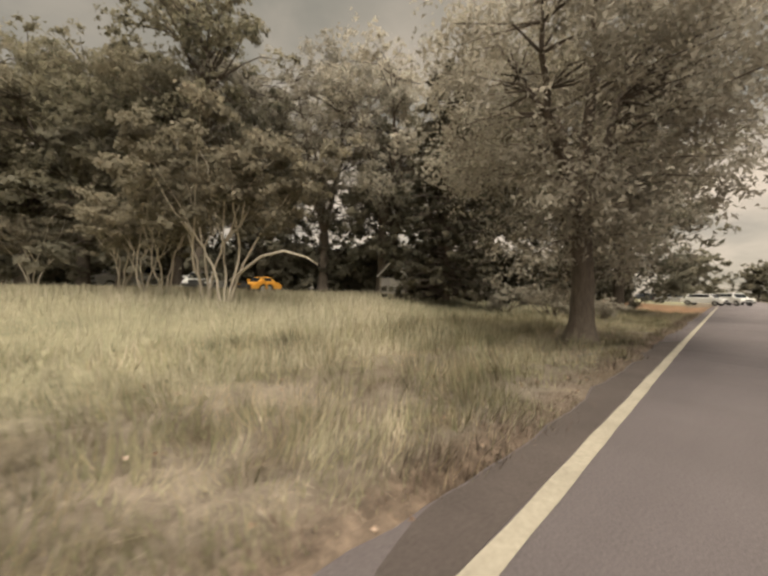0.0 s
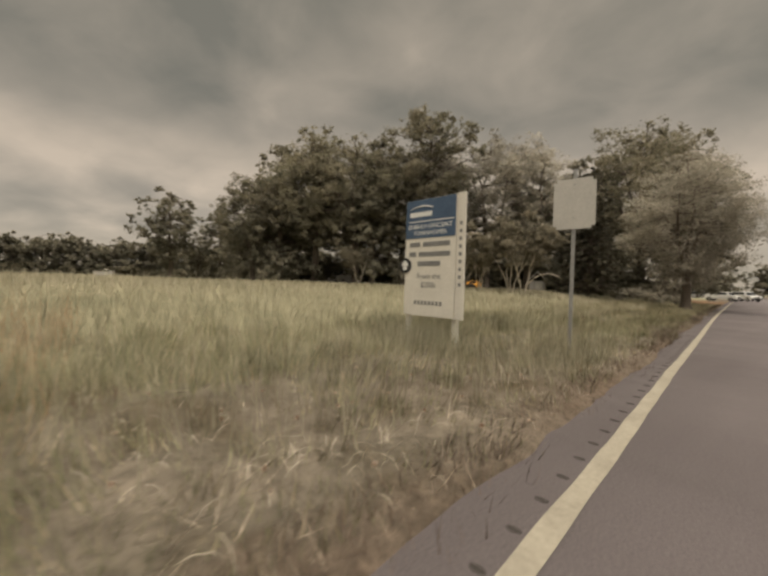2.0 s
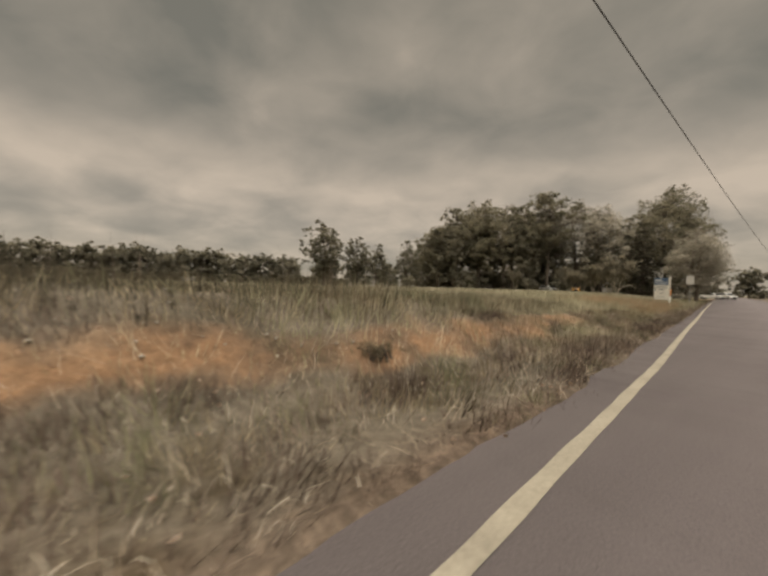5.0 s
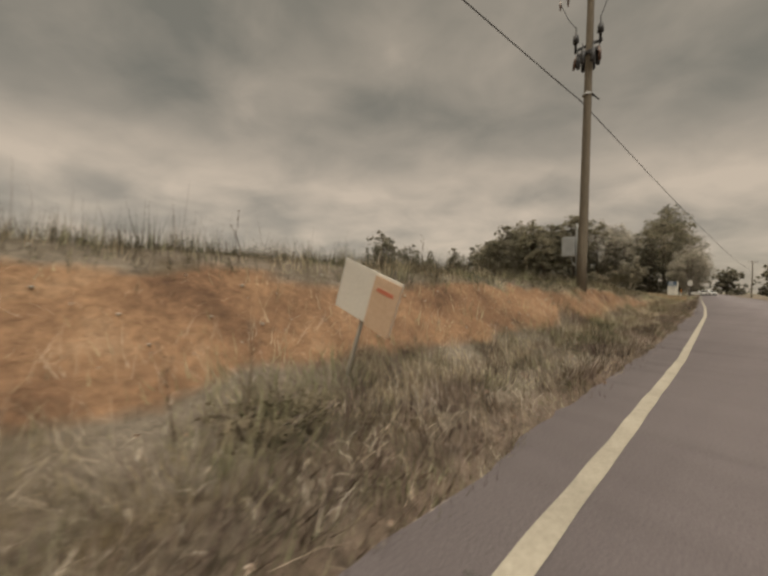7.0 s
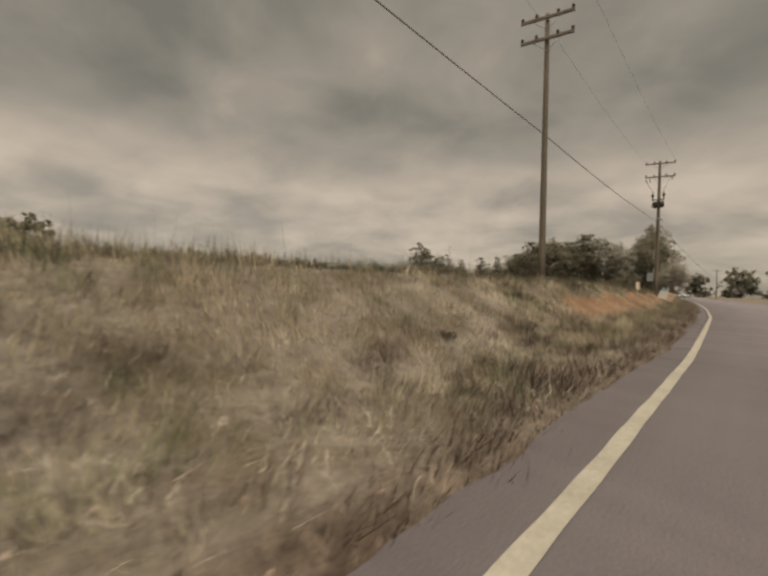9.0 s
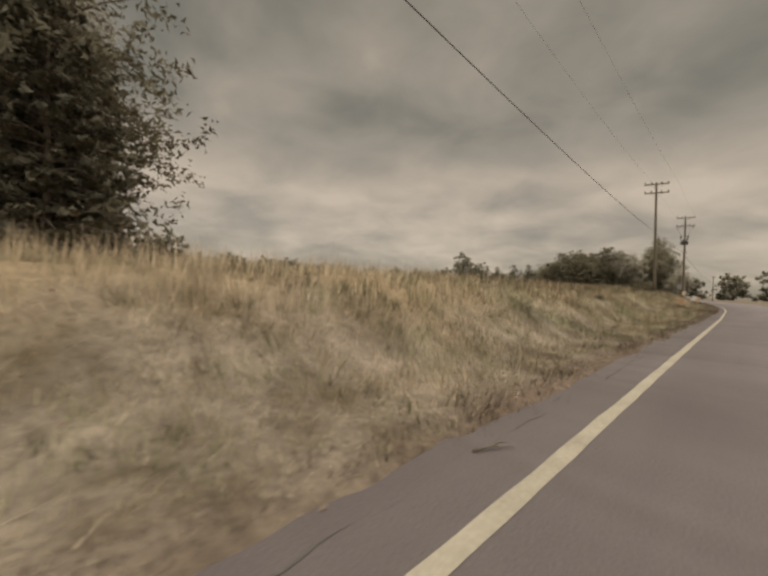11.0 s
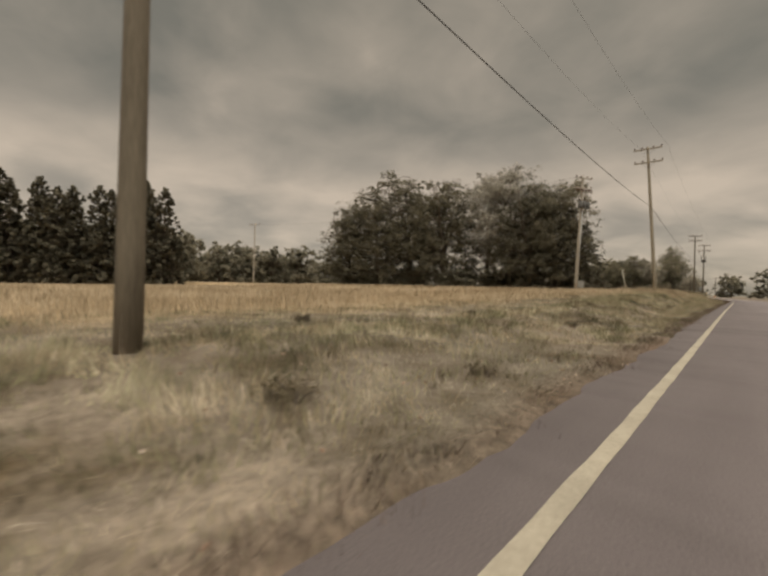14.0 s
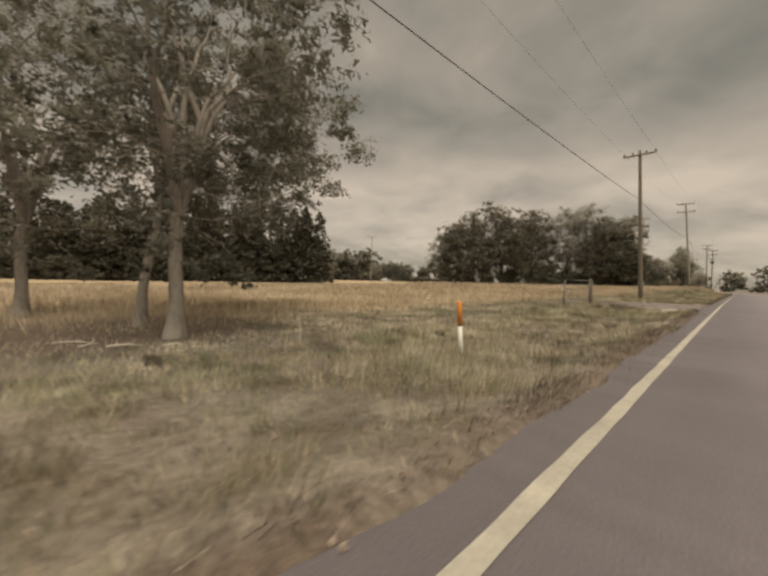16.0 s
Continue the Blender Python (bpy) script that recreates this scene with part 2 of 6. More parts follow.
GROUND, ASPHALT = ground_material(), asphalt_material()
DARK_PATCH = surface("dark_asphalt_patch", (0.042, 0.034, 0.031), (0.079, 0.065, 0.060), 1.5, 0.9, fine=45, bump=0.3)
LINE_PAINT = surface("worn_white_road_paint", (0.200, 0.180, 0.145), (0.340, 0.308, 0.248), 2.5, 0.7, fine=30, bump=0.2)
# dark of cracks and grooves as a colour; nothing is cut in
GROOVE = surface("dark_groove_tone", (0.025, 0.022, 0.020), (0.060, 0.052, 0.048), 12, 0.9)
GROOVE_GREY = surface("worn_grey_groove", (0.060, 0.054, 0.052), (0.100, 0.090, 0.086), 12, 0.9)
GRAVEL = driveway_material()
POLE_TAN = surface("tan_weathered_pole_wood", (0.175, 0.150, 0.112), (0.310, 0.272, 0.208), 2.5, 0.9, fine=40, bump=0.4, stretch=(1, 1, 0.08))
BARK = surface("grey_brown_bark", (0.060, 0.048, 0.038), (0.170, 0.140, 0.112), 3, 0.95, fine=22, bump=0.8, stretch=(1, 1, 0.25))
PALE_BARK = surface("smooth_pale_bark", (0.360, 0.310, 0.245), (0.600, 0.535, 0.440), 2, 0.8, fine=12, bump=0.3, stretch=(1, 1, 0.3))
POLE_WOOD = surface("weathered_pole_wood", (0.095, 0.078, 0.056), (0.190, 0.160, 0.118), 2.5, 0.9, fine=40, bump=0.4, stretch=(1, 1, 0.08))
POLE_PALE = surface("pale_weathered_pole_wood", (0.230, 0.205, 0.170), (0.400, 0.365, 0.310), 2.5, 0.9, fine=40, bump=0.4, stretch=(1, 1, 0.08))
GALV = surface("dull_galvanised_steel", (0.240, 0.240, 0.230), (0.420, 0.415, 0.400), 4, 0.5, 0.6, fine=40, bump=0.1)
GREY_PAINT = surface("grey_painted_steel", (0.220, 0.225, 0.220), (0.330, 0.335, 0.325), 3, 0.55, 0.1, fine=40, bump=0.1)
DRUM_GREY = surface("dull_grey_drum_paint", (0.080, 0.080, 0.078), (0.140, 0.138, 0.132), 3, 0.55, 0.1, fine=40, bump=0.1)
GATE_STEEL = surface("dull_weathered_gate_tube", (0.110, 0.105, 0.095), (0.230, 0.220, 0.200), 4, 0.6, 0.3, fine=30, bump=0.1)
DARK_STEEL = surface("dark_steel", (0.025, 0.025, 0.027), (0.070, 0.068, 0.066), 5, 0.5, 0.4, fine=60, bump=0.1)
PORCELAIN = glossy("brown_porcelain", (0.120, 0.070, 0.050), 0.25)
CABLE = surface("black_cable_sheath", (0.018, 0.018, 0.019), (0.045, 0.043, 0.042), 6, 0.6)
SIGN_BACK = surface("bare_aluminium_sheet", (0.400, 0.385, 0.350), (0.520, 0.500, 0.455), 2, 0.55, 0.15, fine=25, bump=0.05)
SIGN_WHITE = surface("off_white_sign_panel", (0.560, 0.530, 0.465), (0.690, 0.655, 0.580), 1.5, 0.6, fine=30, bump=0.05)
SIGN_BLUE = surface("blue_printed_vinyl", (0.050, 0.080, 0.130), (0.075, 0.118, 0.185), 2, 0.5, fine=30, bump=0.05)
SIGN_YELLOW = surface("sun_faded_yellow_card", (0.520, 0.390, 0.190), (0.680, 0.540, 0.300), 2, 0.7, fine=25, bump=0.05)
CARD_PEACH = surface("sun_faded_peach_card", (0.480, 0.330, 0.215), (0.600, 0.440, 0.310), 2, 0.7, fine=25, bump=0.05)
INK_GREY = surface("grey_lettering", (0.150, 0.150, 0.145), (0.230, 0.228, 0.220), 5, 0.7, bump=0)
INK_WHITE = surface("white_lettering", (0.600, 0.600, 0.580), (0.720, 0.715, 0.690), 5, 0.6, bump=0)
INK_RED = surface("faded_red_lettering", (0.420, 0.130, 0.080), (0.560, 0.200, 0.120), 5, 0.7, bump=0)
ORANGE = surface("orange_plastic", (0.620, 0.210, 0.035), (0.780, 0.300, 0.060), 4, 0.5, fine=30, bump=0.1)
MARKER_WHITE = surface("white_plastic", (0.560, 0.540, 0.460), (0.720, 0.695, 0.600), 4, 0.5, fine=30, bump=0.1)
CONCRETE = surface("pale_broken_concrete", (0.315, 0.289, 0.245), (0.465, 0.433, 0.374), 4, 0.9, fine=30, bump=0.6)
STRAW_PALE = surface("bleached_straw", (0.560, 0.490, 0.390), (0.800, 0.720, 0.610), 5, 0.6)
STRAW = surface("dry_straw", (0.456, 0.366, 0.269), (0.720, 0.610, 0.493), 5, 0.9)
WEED_STALK = surface("dry_brown_stalk", (0.075, 0.052, 0.036), (0.160, 0.118, 0.082), 6, 0.9)
ROOF = surface("pale_corrugated_roof", (0.420, 0.400, 0.370), (0.580, 0.555, 0.510), 1.5, 0.5, 0.2, fine=20)
SIDING = surface("grey_painted_siding", (0.330, 0.310, 0.290), (0.450, 0.425, 0.395), 1.2, 0.8, fine=20)
TYRE = surface("tyre_rubber", (0.016, 0.016, 0.016), (0.040, 0.040, 0.040), 8, 0.85)
GLASS_DARK = glossy("dark_car_glass", (0.020, 0.022, 0.025), 0.06)
HEADLIGHT = lamp_glow("lit_headlight", (1.0, 0.88, 0.70), 9.0)
LAMP_RED = glossy("red_lamp_lens", (0.300, 0.020, 0.015), 0.2)
CAR_SILVER = glossy("silver_car_paint", (0.480, 0.480, 0.470), 0.3, 0.5, 0.6)
CAR_WHITE = glossy("white_car_paint", (0.740, 0.735, 0.710), 0.3, 0.0, 0.6)
CAR_ORANGE = glossy("orange_yellow_machine_paint", (0.680, 0.330, 0.050), 0.4, 0.0, 0.3)
CAR_DARK = glossy("dark_grey_car_paint", (0.050, 0.052, 0.056), 0.3, 0.3, 0.6)

LEAF_OAK = foliage("oak_leaves", [(0.15, (0.101, 0.099, 0.066)), (0.5, (0.202, 0.185, 0.129)), (0.85, (0.350, 0.305, 0.229))], 0.55, contrast=0.8, vary=0.22)
LEAF_YARD = foliage("yard_tree_leaves", [(0.15, (0.081, 0.079, 0.055)), (0.5, (0.169, 0.156, 0.116)), (0.85, (0.251, 0.251, 0.231))], 0.4, contrast=0.8, vary=0.22)
LEAF_DARK = foliage("dark_leaves", [(0.15, (0.095, 0.095, 0.067)), (0.5, (0.192, 0.178, 0.132)), (0.85, (0.336, 0.299, 0.231))], 0.55, contrast=0.8, vary=0.22)
LEAF_CLUMP = foliage("clump_leaves", [(0.15, (0.055, 0.055, 0.035)), (0.5, (0.112, 0.100, 0.068)), (0.85, (0.194, 0.167, 0.118))], 0.4, contrast=0.8, vary=0.22)
LEAF_GREY = foliage("grey_green_leaves", [(0.15, (0.177, 0.163, 0.131)), (0.5, (0.339, 0.306, 0.248)), (0.85, (0.536, 0.527, 0.460))], 0.55, contrast=0.8, vary=0.22)
LEAF_PALE_CLUMP = foliage("pale_clump_leaves", [(0.15, (0.121, 0.114, 0.093)), (0.5, (0.232, 0.215, 0.177)), (0.85, (0.396, 0.368, 0.327))], 0.4, contrast=0.8, vary=0.22)
LEAF_MYRTLE = foliage("turning_myrtle_leaves", [(0.15, (0.144, 0.130, 0.094)), (0.5, (0.263, 0.235, 0.172)), (0.85, (0.390, 0.323, 0.240))], 0.5, vary=0.28)
LEAF_CONIFER = foliage("conifer_sprays", [(0.15, (0.053, 0.053, 0.038)), (0.5, (0.105, 0.094, 0.066)), (0.85, (0.173, 0.152, 0.105))], 0.25)
STRAW_TONES = [(0.05, (0.105, 0.080, 0.052)), (0.36, (0.275, 0.226, 0.148)), (0.64, (0.440, 0.366, 0.250)), (0.95, (0.660, 0.575, 0.440))]
OLIVE_TONES = [(0.05, (0.054, 0.054, 0.031)), (0.36, (0.148, 0.148, 0.082)), (0.64, (0.270, 0.260, 0.152)), (0.95, (0.450, 0.425, 0.280))]
GREEN_TONES = [(0.05, (0.075, 0.077, 0.042)), (0.36, (0.200, 0.202, 0.112)), (0.64, (0.350, 0.338, 0.200)), (0.95, (0.570, 0.540, 0.360))]
BROWN_TONES = [(0.05, (0.062, 0.045, 0.031)), (0.36, (0.165, 0.125, 0.086)), (0.64, (0.285, 0.222, 0.158)), (0.95, (0.460, 0.375, 0.285))]
SOILED_TONES = [(0.05, (0.054, 0.041, 0.032)), (0.36, (0.150, 0.118, 0.088)), (0.64, (0.285, 0.232, 0.180)), (0.95, (0.586, 0.500, 0.421))]
GRASS_VERGE = foliage("verge_grass_blades", STRAW_TONES, 0.4, 0.45, mottle=1.0, contrast=1.7, vary=0.35, other=OLIVE_TONES, share=0.42)
GRASS_GREEN = foliage("green_verge_blades", GREEN_TONES, 0.4, 0.45, mottle=1.0, contrast=1.9, vary=0.35, other=BROWN_TONES, share=0.25)
GRASS_SOILED = foliage("soiled_verge_blades", SOILED_TONES, 0.3, 0.8, mottle=1.0, contrast=1.7, vary=0.5, other=OLIVE_TONES, share=0.35)
GRASS_FIELD = foliage("field_grass_blades", [(0.10, (0.199, 0.190, 0.126)), (0.50, (0.337, 0.308, 0.217)), (0.90, (0.479, 0.417, 0.322))], 0.4, 0.10, mottle=0.6, contrast=1.1)
BARK_GREY = surface("smooth_grey_bark", (0.152, 0.126, 0.101), (0.351, 0.307, 0.252), 2, 0.9, fine=14, bump=0.5, stretch=(1, 1, 0.3))
LITTER_BROWN = foliage("brown_leaf_litter", [(0.15, (0.070, 0.050, 0.038)), (0.5, (0.150, 0.108, 0.080)), (0.85, (0.360, 0.290, 0.225))], 0.2, 1.0)
LITTER = foliage("dead_leaf_litter", [(0.15, (0.230, 0.145, 0.100)), (0.5, (0.410, 0.300, 0.225)), (0.85, (0.660, 0.580, 0.490))], 0.2, 1.0)
GRASS_GOLD = foliage("golden_grass_blades", [(0.10, (0.212, 0.164, 0.104)), (0.50, (0.358, 0.285, 0.192)), (0.90, (0.530, 0.438, 0.322))], 0.4, 0.12, mottle=0.6, contrast=1.3)
# weed colour darkened to carry the backlit look of the crest
CREST_WEED = foliage("crest_weeds_backlit_tone", [(0.10, (0.030, 0.026, 0.017)), (0.50, (0.078, 0.065, 0.042)), (0.90, (0.170, 0.140, 0.095))], 0.3, 0.4, mottle=0.8, contrast=1.2)
ORANGE_STRAW = foliage("orange_straw_stalks", [(0.10, (0.240, 0.150, 0.082)), (0.50, (0.400, 0.268, 0.160)), (0.90, (0.560, 0.410, 0.275))], 0.4, 0.3, mottle=0.5)
# soiled brown of the edge grass, also the dark of shaded hollows
EDGE_GRASS = foliage("soiled_and_shaded_grass", [(0.10, (0.050, 0.035, 0.028)), (0.50, (0.125, 0.090, 0.070)), (0.90, (0.250, 0.192, 0.155))], 0.3, 0.6, mottle=1.0, contrast=1.4)
WEED_DARK = foliage("dark_weed_stems", [(0.10, (0.072, 0.064, 0.040)), (0.50, (0.140, 0.118, 0.078)), (0.90, (0.250, 0.200, 0.145))], 0.35, 0.3)


# ---- mesh helpers ----
def np_mesh(name, verts, faces, mat=None, smooth=False, normals=None):
    """A mesh out of arrays; faces all have the same number of corners. normals: one for each vertex, where they are softer than the faces'."""
    verts, faces = np.asarray(verts, np.float32), np.asarray(faces, np.int32)
    me = bpy.data.meshes.new(name)
    me.vertices.add(len(verts))
    me.vertices.foreach_set("co", verts.ravel())
    me.loops.add(faces.size)
    me.loops.foreach_set("vertex_index", faces.ravel())
    me.polygons.add(len(faces))
    me.polygons.foreach_set("loop_start", np.arange(0, faces.size, faces.shape[1], dtype=np.int32))
    me.update(calc_edges=True)
    if smooth:
        me.polygons.foreach_set("use_smooth", np.ones(len(faces), bool))
    if normals is not None:
        me.attributes.new("custom_normal", "FLOAT_VECTOR", "POINT").data.foreach_set("vector", np.asarray(normals, np.float32).ravel())
    if mat:
        me.materials.append(mat)
    return me


def empty(name, m):
    ob = new(name)
    ob.empty_display_size = 0.2
    ob.matrix_world = m
    return ob


def part(name, data, mat, parent, label="", at=None):
    """One part of a thing: a mesh or a bmesh under its parent, in the parent's coordinates."""
    if isinstance(data, bmesh.types.BMesh):
        me = bpy.data.meshes.new(name)
        data.to_mesh(me)
        data.free()
    else:
        me = data
    if mat and not me.materials:
        me.materials.append(mat)
    ob = new(name, me)
    if parent is not None:
        ob.parent = parent
    if at is not None:
        ob.matrix_basis = at
    return tagged(ob, label)


def box(sx, sy, sz, x=0, y=0, z=0, bevel=0.0, m=None, bm=None):
    """A box with its middle at x, y, z, its edges rounded."""
    own = bmesh.new()
    bmesh.ops.create_cube(own, size=1, matrix=Matrix.Diagonal((sx, sy, sz, 1)))
    if bevel:
        bmesh.ops.bevel(own, geom=own.edges[:], offset=bevel, segments=2, affect="EDGES", profile=0.6)
    own.transform((m or Matrix()) @ Matrix.Translation((x, y, z)))
    if bm is None:
        return own
    me = bpy.data.meshes.new("joined")
    own.to_mesh(me)
    own.free()
    bm.from_mesh(me)
    bpy.data.meshes.remove(me)
    return bm


def rod(points, radii, sides=8, bm=None, cap=True):
    """A round bar along points, with a radius at each of them."""
    bm = bm or bmesh.new()
    pts = [Vector(p) for p in points]
    rings = []
    for i, p in enumerate(pts):
        t = (pts[min(i + 1, len(pts) - 1)] - pts[max(i - 1, 0)]).normalized()
        u = t.orthogonal().normalized() if i == 0 else (u - t * u.dot(t)).normalized()
        v = t.cross(u)
        r = radii[i] if isinstance(radii, (list, tuple)) else radii
        rings.append([bm.verts.new(p + (u * math.cos(a) + v * math.sin(a)) * r) for a in (2 * math.pi * k / sides for k in range(sides))])
    for a, b in zip(rings, rings[1:]):
        for k in range(sides):
            f = bm.faces.new((a[k], a[(k + 1) % sides], b[(k + 1) % sides], b[k]))
            f.smooth = True
    if cap:
        bm.faces.new(rings[0][::-1])
        bm.faces.new(rings[-1])
    return bm


def letters(name, words, size, mat, parent, at, label=""):
    """Words in the built-in font, slightly raised, lying on a panel."""
    c = bpy.data.curves.new(name, "FONT")
    c.body, c.size, c.align_x, c.align_y, c.extrude = words, size, "CENTER", "CENTER", 0.002
    ob = bpy.data.objects.new(name, c)
    scene.collection.objects.link(ob)
    me = bpy.data.meshes.new_from_object(ob)
    bpy.data.objects.remove(ob)
    me.materials.clear()
    return part(name, me, mat, parent, label, at)


# ---- the road's line: places of its axis, headings, paint and edge ----
AXIS_Y = [-700.0, -234.4, -199.2, -174.0, -149.2, -124.9, -109.3, -94.3, -80.1, -66.4, -53.2, -40.4, -27.8, -15.9, -5.2, 0.0, 400.0]
AXIS_X = [16.8, 11.37, 11.13, 11.29, 11.48, 11.43, 11.17, 10.57, 9.60, 8.37, 6.92, 5.27, 3.50, 1.91, 0.60, 0.0, -45.8]
LINE_Y = [-400, -232.5, -218.2, -205.8, -197.1, -187.0, -172.0, -155.0, -147.3, -128.0, -108.7, -99.6, -92.0, -85.1, -75.3, -60.0, -47.7, -38.6, -29.7, -13.8, 2.0, 40.0]
LINE_D = [0.66, 0.68, 0.66, 0.60, 0.59, 0.64, 0.73, 0.80, 0.80, 0.65, 0.48, 0.45, 0.49, 0.50, 0.57, 0.67, 0.76, 0.74, 0.61, 0.50, 0.69, 0.74]


def smooth_interp(y, ys, xs):
    """Interpolation with rounded corners."""
    y = np.asarray(y, float)
    return sum(np.interp(y + o, ys, xs) for o in (-8, -4, 0, 4, 8)) / 5


def axis_x(y):
    return np.interp(y, AXIS_Y, AXIS_X)


def line_d(y):
    return smooth_interp(y, LINE_Y, LINE_D)


def lateral(x, y):
    """How far a place lies off the road's axis, towards the field."""
    return axis_x(y) - x


def lumps(x, y, size, seed=0.0):
    """Smooth random values from 0 to 1 on the plan, in lumps of a size."""
    u, v = np.asarray(x, float) / size + seed * 17.3, np.asarray(y, float) / size - seed * 9.1
    i, j = np.floor(u), np.floor(v)
    fu, fv = u - i, v - j
    fu, fv = fu * fu * (3 - 2 * fu), fv * fv * (3 - 2 * fv)

    def at(a, b):
        h = np.sin(a * 127.1 + b * 311.7 + seed * 74.7) * 43758.5453
        return h - np.floor(h)

    return (at(i, j) * (1 - fu) + at(i + 1, j) * fu) * (1 - fv) + (at(i, j + 1) * (1 - fu) + at(i + 1, j + 1) * fu) * fv


def step(a, b, v):
    t = np.clip((v - a) / (b - a), 0, 1)
    return t * t * (3 - 2 * t)


def edge_d(y):
    y = np.asarray(y, float)
    ragged = 0.025 * np.sin(y * 1.7) + 0.03 * np.sin(y * 0.61 + 1) + 0.10 * (lumps(0 * y, y, 0.55, 31) - 0.5) + 0.05 * (lumps(0 * y, y, 0.2, 32) - 0.5)
    beyond = np.interp(y, [-300, -214, -212.4, -210, -207.6, -206.4, -205, -195, -180, -156, -150, -130, -112, -104, -96, -90, -60, -36, -10, -4, 0, 8, 40],
                       [0.38, 0.40, 0.60, 0.54, 0.72, 0.62, 0.54, 0.53, 0.60, 0.63, 0.62, 0.54, 0.42, 0.37, 0.42, 0.47, 0.48, 0.37, 0.35, 0.33, 0.36, 0.40, 0.45])
    return line_d(y) + beyond + ragged


PLATEAU_Y = [-400, -236, -222, -212, -190, -182, -165, -150, -120, -106, -80, -70, -58, -45, -20, 400]
PLATEAU_Z = [0.0, -0.15, -0.12, 0.00, 0.16, 0.30, 1.02, 1.28, 1.35, 1.48, 1.40, 1.32, 0.90, 0.35, 0.10, 0.10]
FOOT_Y = [-400, -220, -190, -150, -115, -100, -70, -50, -30, 400]
FOOT_D = [2.5, 2.5, 2.6, 2.8, 3.0, 3.3, 3.0, 3.0, 3.0, 3.0]
CREST_D = [7.0, 7.0, 5.0, 5.6, 6.2, 6.0, 4.5, 5.0, 6.5, 6.5]


def waves(x, y):
    return (np.sin(x * 0.9 + 1.3 * np.sin(y * 0.31)) * 0.4 + np.sin(y * 0.57 + 1.1 * np.sin(x * 0.43)) * 0.4
            + np.sin(x * 2.3 + y * 1.9) * 0.15 + np.sin(y * 3.1 - x * 1.7) * 0.12)


def height(x, y):
    """The ground's height: a level road, a shallow dip beside it, a bank, and the fields behind."""
    x, y = np.asarray(x, float), np.asarray(y, float)
    d = lateral(x, y)
    top = smooth_interp(y, PLATEAU_Y, PLATEAU_Z)
    foot, crest = smooth_interp(y, FOOT_Y, FOOT_D), smooth_interp(y, FOOT_Y, CREST_D)
    e = edge_d(y)
    dip = -smooth_interp(y, [-400, -235, -216, -208, 400], [0.30, 0.30, 0.28, 0.10, 0.10]) * step(e + 0.1, e + 1.6, d)
    bank = (top + 0.10) * step(foot - 0.6, crest, d)
    z = dip + bank + 0.05 * waves(x, y) * step(e + 0.2, e + 1.5, d)
    rise = 0.78 * step(3.5, 15.0, d) * step(-62, -25, y) + 0.04 * waves(x, y)
    z = np.where((d > 3.4) & (y > -62), np.maximum(z, rise), z)
    drive = step(-200.6, -202.2, y) * step(-210.6, -209.0, y) * step(9.5, 7.0, d)
    z = z * (1 - drive) + (-0.03 - 0.012 * np.maximum(d - 1, 0)) * drive
    right = step(-6.9, -8.0, d)
    z = np.where(d < e + 0.1, -0.06 - 0.15 * right + 0.03 * waves(x, y) * right, z)
    return z


def clay_mask(d, y):
    foot, crest = smooth_interp(y, FOOT_Y, FOOT_D), smooth_interp(y, FOOT_Y, CREST_D)
    along = step(-106.5, -100.5, y) * (1 - 0.12 * step(-75, -78, y) * step(-87, -84, y)) * (0.62 * step(-41, -49, y) + 0.38 * step(-58, -66, y))
    r = 0.5 * (lumps(d, y, 1.9, 8) - 0.5) + 0.5 * (lumps(d, y, 0.5, 9) - 0.5)
    top = crest - np.interp(y, [-98, -86, -70, -60], [1.0, 0.50, 0.35, 0.6])
    return along * step(foot - 0.30 + r, foot + 0.35 + r, d) * step(top + r, top - 0.7 + r, d)


def gold_mask(x, y):
    d = lateral(x, y)
    edge = np.interp(y, [-400, -224, -190, -172, -164, -157, -145, -130, -110], [15.0, 14.0, 10.0, 8.5, 6.2, 4.6, 4.5, 5.0, 6.8]) + 0.5 * np.sin(y * 0.8) + 0.3 * np.sin(y * 2.1)
    return step(-108, -122, y) * step(edge - np.interp(y, [-225, -185], [5.0, 1.6]), edge + 2.0, d)


